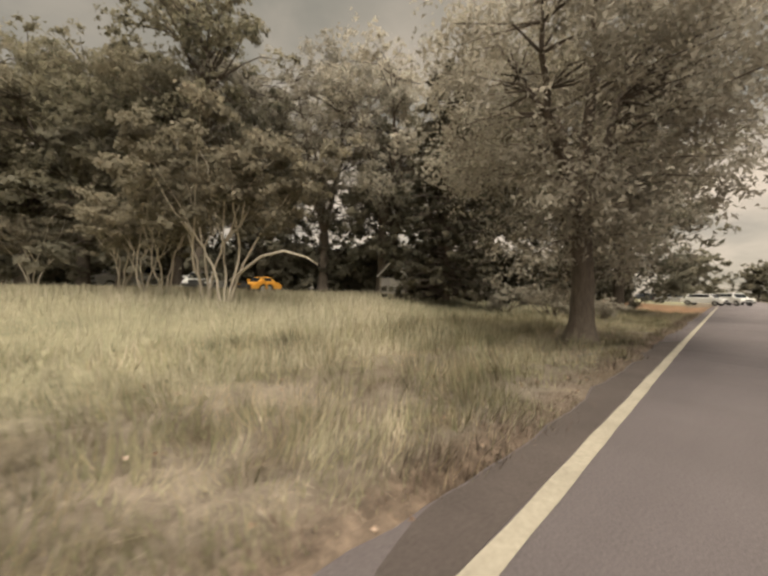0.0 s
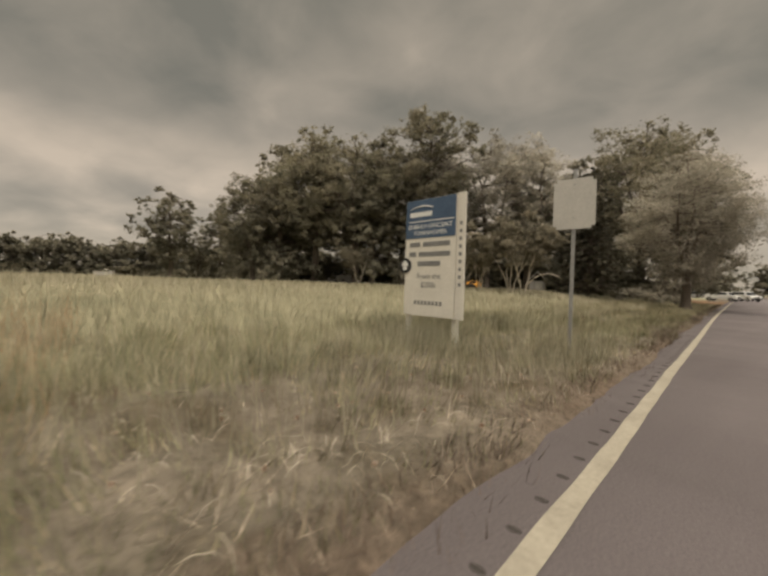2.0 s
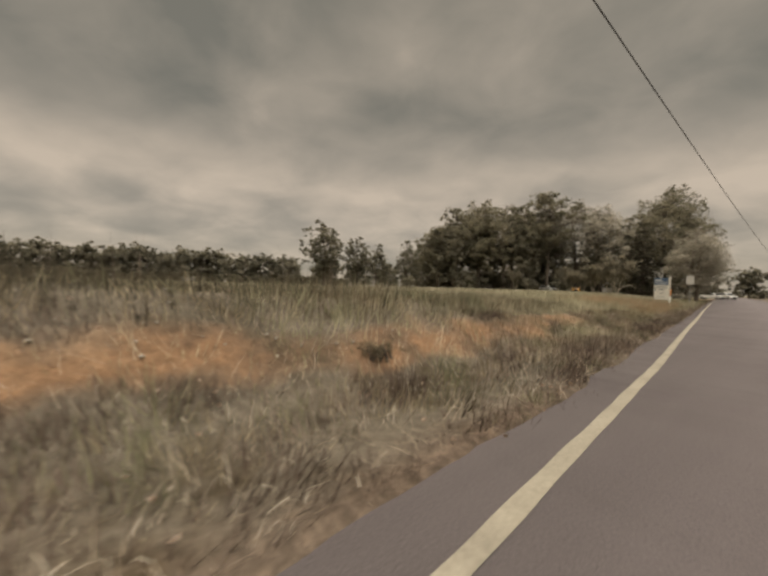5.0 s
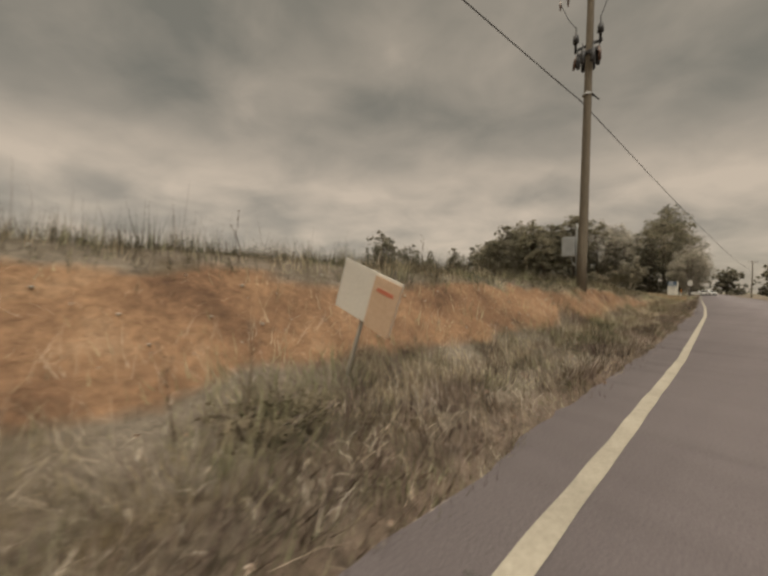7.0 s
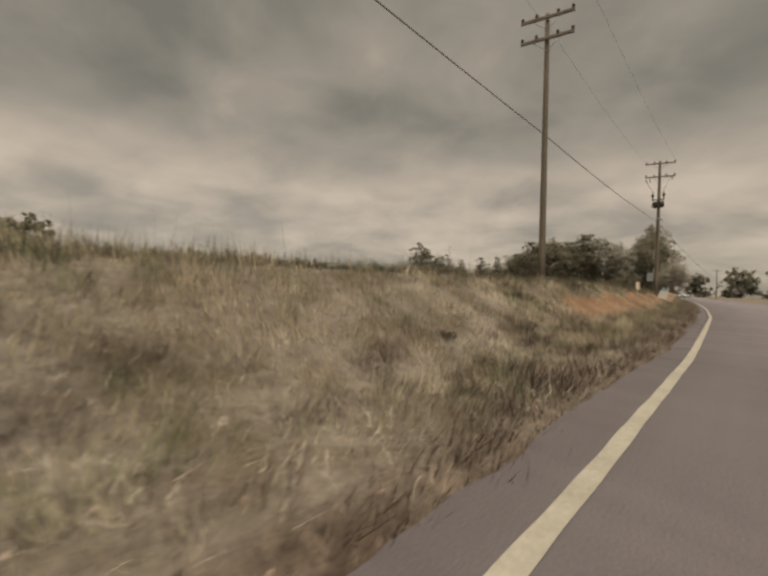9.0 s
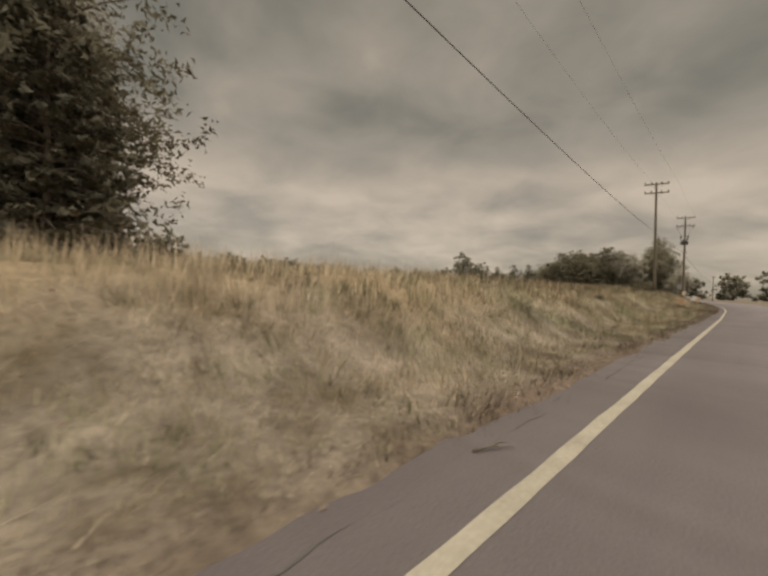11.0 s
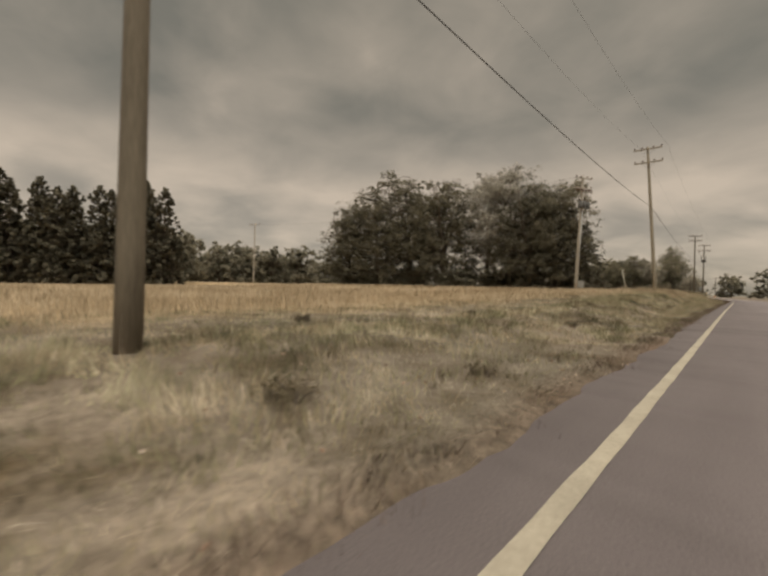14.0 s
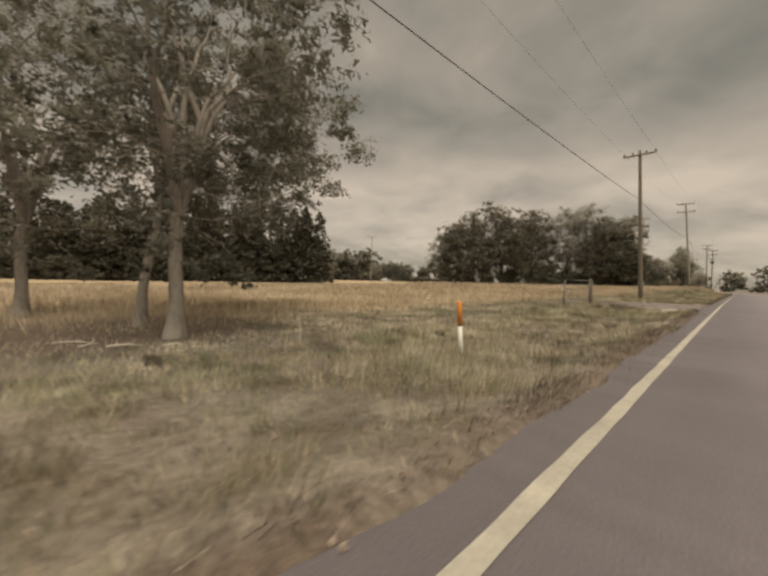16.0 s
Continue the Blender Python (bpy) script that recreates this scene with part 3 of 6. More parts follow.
def build_ground():
    near = np.concatenate([np.arange(-9, 0.6, 0.8), np.arange(0.6, 9.0, 0.22), np.arange(9, 20, 0.8), np.geomspace(20, 3500, 26)])
    cols = np.concatenate([-np.geomspace(3500, 10, 16), near])
    rows = np.concatenate([-np.geomspace(3500, 275, 9), np.arange(-270, 60, 0.7), np.geomspace(61, 3500, 22)])
    dd, yy = np.meshgrid(cols, rows)
    ax = np.interp(yy, AXIS_Y, AXIS_X)
    xx = ax - dd
    zz = height(xx, yy)
    nr, nc = xx.shape
    idx = np.arange(nr * nc).reshape(nr, nc)
    faces = np.stack([idx[:-1, :-1], idx[1:, :-1], idx[1:, 1:], idx[:-1, 1:]], -1).reshape(-1, 4)
    me = np_mesh("ground", np.stack([xx, yy, zz], -1).reshape(-1, 3), faces, GROUND, True)
    d = dd.ravel()
    y = yy.ravel()
    e = edge_d(y)
    red = step(e + 0.50, e + 0.12, d) * step(e - 1.0, e - 0.5, d) * (0.62 + 0.30 * np.sin(y * 0.9) * np.sin(y * 0.37))
    # shade of the yard trees, put into the ground colour
    tree_shade = 0.75 * step(-228.5, -231, y) * step(-243, -240, y) * step(7.6, 9.0, d) * step(15.5, 13.5, d)
    red = np.maximum(red, tree_shade)
    back = step(24, 34, y) * step(60, 48, y) * step(0, 2, d) * step(16, 8, d) * 0.8
    meadow = step(-52, -36, y) * step(3.0, 5.5, d)
    for name, v in (("meadow", meadow), ("clay", np.maximum(clay_mask(d, y), back)), ("gold", gold_mask(xx.ravel(), y)), ("dirt_and_shade", np.clip(red, 0, 1))):
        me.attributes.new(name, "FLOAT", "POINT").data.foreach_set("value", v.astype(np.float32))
    return tagged(new("ground", me), "rolling grass fields with an orange clay cutting and verge", "ground", kind="structure")


ground = build_ground()


def strip(name, rows, left, right, z, mat, thick=0.0):
    """A band that follows the road between two distances from its axis."""
    ax = axis_x(rows)
    a = np.stack([ax - left, rows, np.full_like(rows, z)], -1)
    b = np.stack([ax - right, rows, np.full_like(rows, z)], -1)
    vs = [a, b]
    if thick:
        vs = [a - (0, 0, thick), a, b, b - (0, 0, thick)]
    k, n = len(vs), len(rows)
    verts = np.stack(vs, 1).reshape(-1, 3)
    i = np.arange(n - 1)[:, None] * k
    faces = [np.concatenate([i + c, i + c + 1, i + k + c + 1, i + k + c], 1) for c in range(k - 1)]
    return np_mesh(name, verts, np.concatenate(faces)[:, ::-1], mat)


road_rows = np.concatenate([np.arange(-330, -236, 0.45), np.arange(-236, 14, 0.11), np.arange(14, 60, 0.45), np.arange(60, 320, 4.0)])
e_rows = edge_d(road_rows)
road = tagged(new("road", strip("road", road_rows, e_rows, np.full_like(road_rows, -6.9), 0.0, ASPHALT, 0.12)),
              "worn grey asphalt country road with a ragged edge", "road", kind="structure")
patch_rows = np.arange(0.4, 10.9, 0.15)
patch_in = line_d(patch_rows) + 0.062
patch_end = 0.12 + 0.88 * step(0.3, 1.3, patch_rows) * step(10.9, 10.0, patch_rows)
patch_out = patch_in + (edge_d(patch_rows) - 0.015 - patch_in) * patch_end
tagged(new("asphalt_patch", strip("asphalt_patch", patch_rows, patch_out, patch_in, 0.003, DARK_PATCH)),
       "dark brown patch of asphalt between the line and the verge", "road patch", kind="structure")
ld = line_d(road_rows)
wob = 0.003 * np.sin(road_rows * 2.7) + 0.003 * np.sin(road_rows * 7.1)
paint = strip("edge_line", road_rows, ld + 0.055 + wob, ld - 0.055 + 0.7 * wob[::-1], 0.004, LINE_PAINT)
tagged(new("edge_line", paint), "solid white painted line along the road edge", "road marking", kind="structure")


def build_driveway():
    rows = np.arange(-210.3, -200.9, 0.12)
    out = 7.2 + 0.5 * np.sin(rows * 1.9) + 0.3 * np.sin(rows * 4.3)
    ends = np.minimum(rows + 210.6, -200.7 - rows)
    out = np.minimum(out, 1.4 + 3.4 * np.sqrt(np.clip(ends, 0, None)) + 0.25 * np.sin(rows * 5.1))
    cols = np.linspace(0, 1, 60)
    inner = edge_d(rows) - 0.02
    d = inner[:, None] + (out - inner)[:, None] * cols[None, :]
    y = np.repeat(rows[:, None], 60, 1)
    x = axis_x(y) - d
    z = height(x, y) + 0.022 + 0.012 * waves(x * 3, y * 3) + 0.05 * (lumps(x, y, 0.7, 33) - 0.5) + 0.035 * (lumps(x, y, 0.22, 34) - 0.5)
    z[:, 0] = -0.012
    idx = np.arange(x.size).reshape(x.shape)
    faces = np.stack([idx[:-1, :-1], idx[:-1, 1:], idx[1:, 1:], idx[1:, :-1]], -1).reshape(-1, 4)
    me = np_mesh("driveway", np.stack([x, y, z], -1).reshape(-1, 3), faces, GRAVEL, True)
    gone = (d - inner[:, None]) / (0.20 + 0.9 * lumps(0 * y, y, 1.1, 41))
    damp = step(1.0, 0.25, gone) * step(0.42, 0.60, lumps(x, y, 0.7, 42) + 0.25 * step(0.5, 0.0, gone))
    damp = np.maximum(damp, 0.8 * step(0.60, 0.72, 0.6 * lumps(x * 1.8, y * 0.7, 0.9, 43) + 0.4 * lumps(x, y, 0.3, 44)))
    me.attributes.new("damp", "FLOAT", "POINT").data.foreach_set("value", damp.ravel().astype(np.float32))
    return tagged(new("driveway", me), "broken pale gravel driveway in front of a field gate", "driveway", kind="structure")


build_driveway()


def crack(name, y0, y1, off, wander, width, mat, label):
    """A dark broken seam in the paving, of uneven width."""
    rows = np.arange(y0, y1, 0.05)
    c = edge_d(rows) + off + wander * (2.0 * (lumps(0 * rows, rows, 0.8, 35 + off) - 0.5) + 0.8 * (lumps(0 * rows, rows, 0.25, 36 + off) - 0.5))
    w = width * np.clip(3.2 * (lumps(0 * rows, rows, 0.45, 37 + off) - 0.34) + 0.8 * (lumps(0 * rows, rows, 0.12, 38) - 0.5), 0.05, 2.2)
    ax = axis_x(rows)
    z = height(ax - c - w, rows) + 0.045 if off > 0.2 else np.full_like(rows, 0.004)
    a, b = np.stack([ax - c - w, rows, z], -1), np.stack([ax - c + w, rows, z], -1)
    i = np.arange(len(rows) - 1)[:, None] * 2
    faces = np.concatenate([i, i + 1, i + 3, i + 2], 1)
    tagged(new(name, np_mesh(name, np.stack([a, b], 1).reshape(-1, 3), faces, mat)), label, "road crack", kind="structure")


# the gap's shadow line is laid on as a flat dark ribbon
crack("pavement_crack", -210.4, -201.0, 0.00, 0.07, 0.013, GROOVE, "ragged dark crack along the broken asphalt edge")
crack("pavement_seam", -172.0, -128.0, -0.20, 0.010, 0.006, GROOVE_GREY, "thin dark seam in the asphalt shoulder")


# ---- trees ----
def np_tube(points, radii, sides=6):
    """Arrays of a round limb along points."""
    p = np.asarray(points, float)
    t = np.gradient(p, axis=0)
    t /= np.linalg.norm(t, axis=1, keepdims=True) + 1e-9
    ref = np.array([0.31, 0.95, 0.07])
    u = np.cross(t, ref)
    u /= np.linalg.norm(u, axis=1, keepdims=True) + 1e-9
    v = np.cross(t, u)
    a = np.arange(sides) * 2 * np.pi / sides
    ring = (u[:, None, :] * np.cos(a)[None, :, None] + v[:, None, :] * np.sin(a)[None, :, None]) * np.asarray(radii, float)[:, None, None]
    verts = (p[:, None, :] + ring).reshape(-1, 3)
    n = len(p)
    i, k = np.meshgrid(np.arange(n - 1), np.arange(sides), indexing="ij")
    k2 = (k + 1) % sides
    faces = np.stack([i * sides + k, i * sides + k2, (i + 1) * sides + k2, (i + 1) * sides + k], -1).reshape(-1, 4)
    return verts, faces


def limb(rng, start, end, r0, r1, n=6, bend=0.12, droop=0.0):
    """A crooked limb from start to end."""
    s, e = np.asarray(start, float), np.asarray(end, float)
    t = np.linspace(0, 1, n)[:, None]
    p = s + (e - s) * t
    size = np.linalg.norm(e - s)
    off = np.cumsum(rng.normal(0, bend * size / n, (n, 3)), 0)
    off -= off[0]
    p = p + off * np.sin(t * np.pi * 0.9)
    p[:, 2] += (np.sin(t[:, 0] * np.pi) * droop) * size
    return p, np.linspace(r0, r1, n)


def leaf_cloud(rng, centres, sizes, count, leaf, flat=0.75, tri=False):
    """Small folded leaves scattered in clumps; each leaf is one quad."""
    k = len(centres)
    twigs = max(count // 16, 1)
    home = rng.integers(0, k, twigs)
    out = rng.normal(0, 1, (twigs, 3))
    out /= np.linalg.norm(out, axis=1, keepdims=True)
    tips = centres[home] + out * (rng.random(twigs) ** 0.4 * sizes[home])[:, None] * np.array([1, 1, flat])
    pick = rng.integers(0, twigs, count)
    which = home[pick]
    r = out[pick]
    spray = rng.normal(0, 1, (count, 3)) * np.array([1, 1, 0.6])
    pos = tips[pick] + spray * np.minimum(sizes[which] * 0.17, max(0.34, leaf * 0.9))[:, None]
    n = r + rng.normal(0, 0.7, (count, 3)) + np.array([0, 0, 0.5])
    n /= np.linalg.norm(n, axis=1, keepdims=True)
    a = np.cross(n, rng.normal(0, 1, (count, 3)))
    a /= np.linalg.norm(a, axis=1, keepdims=True)
    b = np.cross(n, a)
    s = leaf * (0.6 + 0.8 * rng.random(count))[:, None]
    p0, p2 = pos - a * s, pos + a * s
    w = s * (0.45 + 0.3 * rng.random((count, 1)))
    # leaves catch the light as the bough and the crown they sit on do
    body = pos - centres.mean(0)
    body /= np.abs(body).max(0) + 1e-6
    soft = 0.45 * (pos - centres[which]) / sizes[which][:, None] + 0.25 * body + 0.45 * n + np.array([0, 0, 0.55])
    soft /= np.linalg.norm(soft, axis=1, keepdims=True) + 1e-9
    if tri:
        verts = np.stack([p0, p2 - b * w * 0.6, pos + b * w], 1).reshape(-1, 3)
    else:
        verts = np.stack([p0, pos - b * w + n * s * 0.15, p2, pos + b * w + n * s * 0.15], 1).reshape(-1, 3)
    k = 3 if tri else 4
    return verts, np.arange(count * k).reshape(-1, k), np.repeat(soft, k, 0)


def leafy(name, cloud, mat):
    verts, faces, soft = cloud
    return np_mesh(name, verts, faces, mat, True, soft)


def join(pieces):
    vs, fs, n = [], [], 0
    for v, f in pieces:
        vs.append(v)
        fs.append(f + n)
        n += len(v)
    return np.concatenate(vs), np.concatenate(fs)


def broadleaf(seed, h, spread, low=0.2, clumps=80, leaves=5200, leaf=0.30, gaps=0.0, mat=None, bark=None, name="tree", lean=(0, 0), trunk_r=None, puff=0.10, dome=False, taper_by=0.25, tri=False, boughs=4, lobe=1.0, sway=1.0):
    """A broadleaved tree: a forked trunk, limbs out to the clumps, and leaves with gaps between."""
    rng = np.random.default_rng(seed)
    r0 = trunk_r or h * 0.018 + 0.05
    centres, sizes = [], []
    mid = h * (low + 1) / 2
    semi = h * (1 - low) / 2
    while len(centres) < clumps:
        q = rng.normal(0, 1, 3)
        q /= np.linalg.norm(q)
        q *= rng.uniform(0.45, 0.98) if rng.random() > gaps else rng.uniform(0.75, 1.05)
        lobes = 1 + lobe * 0.20 * np.sin(3 * np.arctan2(q[1], q[0]) + seed) + lobe * 0.14 * np.sin(5 * np.arctan2(q[1], q[0]) + 2 * seed + 3 * q[2])
        taper = 1.0 - taper_by * max(q[2], 0)
        c = np.array([q[0] * spread * lobes * taper, q[1] * spread * lobes * taper, mid + q[2] * semi * (0.92 + 0.12 * np.sin(seed + 4 * q[0]))])
        if dome:
            c[2] = h * (0.06 + 0.95 * abs(q[2]) ** 0.75 * (0.92 + 0.12 * np.sin(seed + 4 * q[0])))
        c[:2] += np.array(lean) * max(c[2] / h, 0.0) ** sway
        centres.append(c)
        sizes.append(h * puff * rng.uniform(0.45, 0.95) * (0.75 if abs(q[2]) > 0.8 else 1))
    centres, sizes = np.array(centres), np.array(sizes)
    centres[:, 2] = np.clip(centres[:, 2], sizes * 0.6 + h * low * 0.5, h - sizes * 0.6)
    wood = []
    fork = np.array([lean[0] * 0.10, lean[1] * 0.10, h * max(low * 1.05, 0.22)])
    flare = [(0, 0, -0.3), (0, 0, 0.06), (0.02, 0.01, 0.5), *limb(rng, (0.02, 0.01, 0.9), fork, 1, 1, 4, 0.06)[0]]
    wood.append(np_tube(flare, [r0 * 2.2, r0 * 1.65, r0 * 1.12, r0, r0 * 0.96, r0 * 0.9, r0 * 0.85], 9))
    leaders = []
    for k in range(boughs):
        a = k * 2 * np.pi / boughs + rng.uniform(-0.5, 0.5)
        tip = np.array([np.cos(a) * spread * 0.45, np.sin(a) * spread * 0.45, h * rng.uniform(0.55, 0.76)])
        if k == 0:
            tip = np.array([lean[0] * 0.9, lean[1] * 0.9, h * 0.84])
        tip[:2] += np.array(lean) * 0.6
        p, r = limb(rng, fork, tip, r0 * 0.62, r0 * 0.10, 9, 0.22, 0.05)
        leaders.append(p)
        wood.append(np_tube(p, r, 7))
    pts = np.concatenate(leaders)
    for c, s in zip(centres, sizes):
        cand = pts[pts[:, 2] < c[2] + 0.5]
        cand = cand if len(cand) else pts
        near = cand[np.argmin(np.linalg.norm(cand - c, axis=1))]
        p, r = limb(rng, near, c, r0 * (0.16 if boughs < 5 else 0.09), r0 * 0.03, 3 if boughs < 5 else 5, 0.25 if boughs < 5 else 0.32, 0.05)
        wood.append(np_tube(p, r, 3))
    root = empty(name, Matrix())
    part("trunk", np_mesh("trunk", *join(wood), bark or BARK, True), None, root)
    part("crown", leafy("crown", leaf_cloud(rng, centres, sizes, leaves, leaf, tri=tri), mat or LEAF_OAK), None, root)
    return root


def conifer(seed, h, spread, tiers=26, leaves=4200, leaf=0.32, mat=None, name="conifer", point=0.75):
    """A dense conifer: a straight trunk with whorls of drooping boughs that narrow to a point."""
    rng = np.random.default_rng(seed)
    wood = [np_tube(limb(rng, (0, 0, -0.3), (0, 0, h * 0.98), 1, 1, 8, 0.02)[0], np.linspace(h * 0.016, 0.02, 8), 7)]
    centres, sizes = [], []
    for k in range(tiers):
        f = k / (tiers - 1)
        z = h * (0.04 + 0.94 * f)
        reach = spread * (1 - f) ** point * rng.uniform(0.8, 1.12) + 0.12
        boughs = max(4, int(9 * (1 - f) + 4))
        for b in range(boughs):
            a = 2 * np.pi * b / boughs + rng.uniform(-0.5, 0.5) + k
            rr = reach * rng.uniform(0.75, 1.1)
            tip = np.array([np.cos(a) * rr, np.sin(a) * rr, z - rr * 0.12 + rng.uniform(-0.2, 0.35)])
            wood.append(np_tube(*limb(rng, (0, 0, z), tip, 0.05 * (1 - f) + 0.012, 0.008, 3, 0.1, 0.05), 3))
            for g in (0.45, 0.75, 1.0):
                centres.append(np.array([0, 0, z]) * (1 - g) + tip * g)
                sizes.append((0.30 + 0.16 * rng.random()) * (spread * 0.32) * (1 - 0.55 * f))
    root = empty(name, Matrix())
    part("trunk", np_mesh("trunk", *join(wood), BARK, True), None, root)
    part("crown", leafy("crown", leaf_cloud(rng, np.array(centres), np.array(sizes), leaves, leaf, 0.55, True), mat or LEAF_CONIFER), None, root)
    return root


def tall_pine(seed, h, spread, clumps=80, leaves=13000, leaf=0.14, name="pine_tree"):
    """A tall pine: a long bare trunk, few crooked limbs and an open, clumped crown at the top."""
    rng = np.random.default_rng(seed)
    spine = limb(rng, (0, 0, -0.3), (0.3, 0.2, h * 0.97), 1, 1, 12, 0.05)[0]
    wood = [np_tube(spine, np.linspace(h * 0.017, 0.05, 12), 8)]
    centres, sizes = [], []
    for k in range(clumps):
        f = rng.random() ** 0.75
        z = h * (0.42 + 0.55 * f)
        reach = spread * np.sin(np.pi * (0.18 + 0.74 * f)) * rng.uniform(0.35, 1.05)
        a = rng.uniform(0, 2 * np.pi)
        tip = np.array([np.cos(a) * reach, np.sin(a) * reach, min(z + reach * 0.22, h - 0.4)])
        at = spine[np.argmin(abs(spine[:, 2] - z + reach * 0.15))]
        wood.append(np_tube(*limb(rng, at, tip, 0.10, 0.02, 5, 0.25, 0.04), 5))
        centres.append(tip)
        sizes.append(rng.uniform(0.6, 1.25) * h * 0.058)
    root = empty(name, Matrix())
    part("trunk", np_mesh("trunk", *join(wood), BARK, True), None, root)
    part("crown", leafy("crown", leaf_cloud(rng, np.array(centres), np.array(sizes), leaves, leaf, 0.7), LEAF_OAK), None, root)
    return root


def myrtle(seed, h, spread, stems=5, leaves=4200, name="crape_myrtle"):
    """A small tree of several pale bare stems that fan out under a flat-bottomed crown."""
    rng = np.random.default_rng(seed)
    centres, sizes = [], []
    root = empty(name, Matrix())
    for k in range(stems):
        a = 2 * np.pi * k / stems + rng.uniform(-0.4, 0.4)
        out = rng.uniform(0.35, 0.75) * spread
        knee = np.array([np.cos(a) * out * 0.35, np.sin(a) * out * 0.35, h * rng.uniform(0.28, 0.38)])
        p, r = limb(rng, (np.cos(a) * 0.14, np.sin(a) * 0.14, -0.1), knee, 0.048, 0.034, 6, 0.18)
        stem = part("stem", np_mesh("stem", *np_tube(p, r, 7), PALE_BARK, True), None, root)
        for j in range(3):
            b = a + rng.uniform(-0.9, 0.9)
            tip = np.array([np.cos(b) * out * rng.uniform(0.6, 1.3), np.sin(b) * out * rng.uniform(0.6, 1.3), h * rng.uniform(0.55, 0.92)])
            p, r = limb(rng, knee, tip, 0.030, 0.008, 7, 0.22, 0.03)
            part("branch", np_mesh("branch", *np_tube(p, r, 5), PALE_BARK, True), None, stem)
            for g in (0.34, 0.5, 0.68, 0.85, 1.0, 1.0):
                c = p[min(int(g * 6), 6)] + rng.normal(0, 0.25, 3) * spread * 0.30
                centres.append(c)
                sizes.append(rng.uniform(0.35, 0.75) * spread * 0.26)
    part("crown", leafy("crown", leaf_cloud(rng, np.array(centres), np.array(sizes), leaves, 0.085, 0.40), LEAF_MYRTLE), None, root)
    return root


def shrub(seed, h, spread, leaves=1500, leaf=0.14, mat=None, name="shrub"):
    """A low leafy bush on several short stems."""
    rng = np.random.default_rng(seed)
    n = 26
    q = rng.normal(0, 1, (n, 3))
    q /= np.linalg.norm(q, axis=1, keepdims=True)
    q *= rng.uniform(0.4, 1.0, (n, 1))
    centres = np.stack([q[:, 0] * spread, q[:, 1] * spread, h * (0.48 + 0.42 * q[:, 2])], -1)
    sizes = rng.uniform(0.22, 0.4, n) * min(h, spread * 1.6)
    wood = [np_tube(*limb(rng, (rng.normal(0, 0.1), rng.normal(0, 0.1), -0.1), c, 0.035, 0.008, 4, 0.2), 4) for c in centres[::2]]
    root = empty(name, Matrix())
    tagged(part("woody_base", np_mesh("woody_base", *join(wood), BARK, True), None, root), kind="stuff")
    part("crown", leafy("crown", leaf_cloud(rng, centres, sizes, leaves, leaf, tri=True), mat or LEAF_OAK), None, root)
    return root


def stand(ob, x, y, turn=0.0, sink=0.0, size=1.0, tall=1.0):
    """Puts a thing on the ground."""
    ob.matrix_basis = pose(x, y, float(height(x, y)) - sink, 0, 0, turn) @ Matrix.Diagonal((size, size, size * tall, 1))
    return ob


def stand_copy(ob, x, y, turn=0.0, sink=0.0, size=1.0, tall=1.0):
    c = copy_thing(ob, Matrix())
    return stand(c, x, y, turn, sink, size, tall)


# the wood behind the first field
WOOD_LABEL = "tall broadleaf tree with dense dull olive leaves in a wood"
oak_a = tagged(broadleaf(11, 17.5, 6.2, 0.14, 210, 21000, 0.16, tri=True, mat=LEAF_OAK, name="broadleaf_tree"), WOOD_LABEL, "tree", "trees of the wood")
stand(oak_a, -33.0, -3.5, 20, 0, 1.03)
oak_b = tagged(broadleaf(12, 18.5, 5.4, 0.22, 150, 15000, 0.15, 0.5, tri=True, mat=LEAF_GREY, name="broadleaf_tree"), "tall thin-leaved tree with pale grey-green foliage and gaps", "tree", "trees of the wood")
stand(oak_b, -22.0, 12.5, 75)
dark_a = tagged(broadleaf(13, 15.0, 5.2, 0.05, 170, 14000, 0.19, dome=True, tri=True, mat=LEAF_DARK, name="broadleaf_tree"), "dark green broadleaf tree leafy to the ground", "tree", "trees of the wood")
stand(dark_a, -36.0, -6.5, 130, 0, 1.08)
for x, y, turn, s in ((-41.0, -6.0, 200, 0.82), (-29.0, 1.5, 310, 1.08), (-24.5, 9.0, 45, 0.98), (-19.0, 16.5, 100, 1.0), (-15.5, 20.5, 255, 1.02), (-38.0, 4.0, 20, 1.0)):
    stand_copy(dark_a, x, y, turn, 0, s)
for x, y, turn, s in ((-38.5, -8.5, 150, 0.74), (-27.5, 4.5, 240, 0.98), (-29.5, -0.5, 100, 0.98), (-36.5, -4.0, 300, 0.95), (-44.0, -1.0, 60, 0.78)):
    stand_copy(oak_a, x, y, turn, 0, s)
for x, y, turn, s in ((-26.0, 8.0, 10, 0.92), (-18.5, 15.0, 140, 0.95), (-31.0, 12.0, 200, 0.95)):
    stand_copy(oak_b, x, y, turn, 0, s)
pine_a = tagged(tall_pine(21, 20.8, 6.6), "tall pine with an open clumped crown above the wood", "tree", "trees of the wood")
stand(pine_a, -24.0, 5.0, 0, 0, 0.88)
round_tree = tagged(broadleaf(14, 21.5, 5.0, 0.10, 240, 24000, 0.16, tri=True, taper_by=0.05, mat=LEAF_OAK, name="broadleaf_tree", puff=0.095), "tall round-headed tree beside the road", "tree")
stand(round_tree, -14.0, 48.0, 30, 0, 1.28)
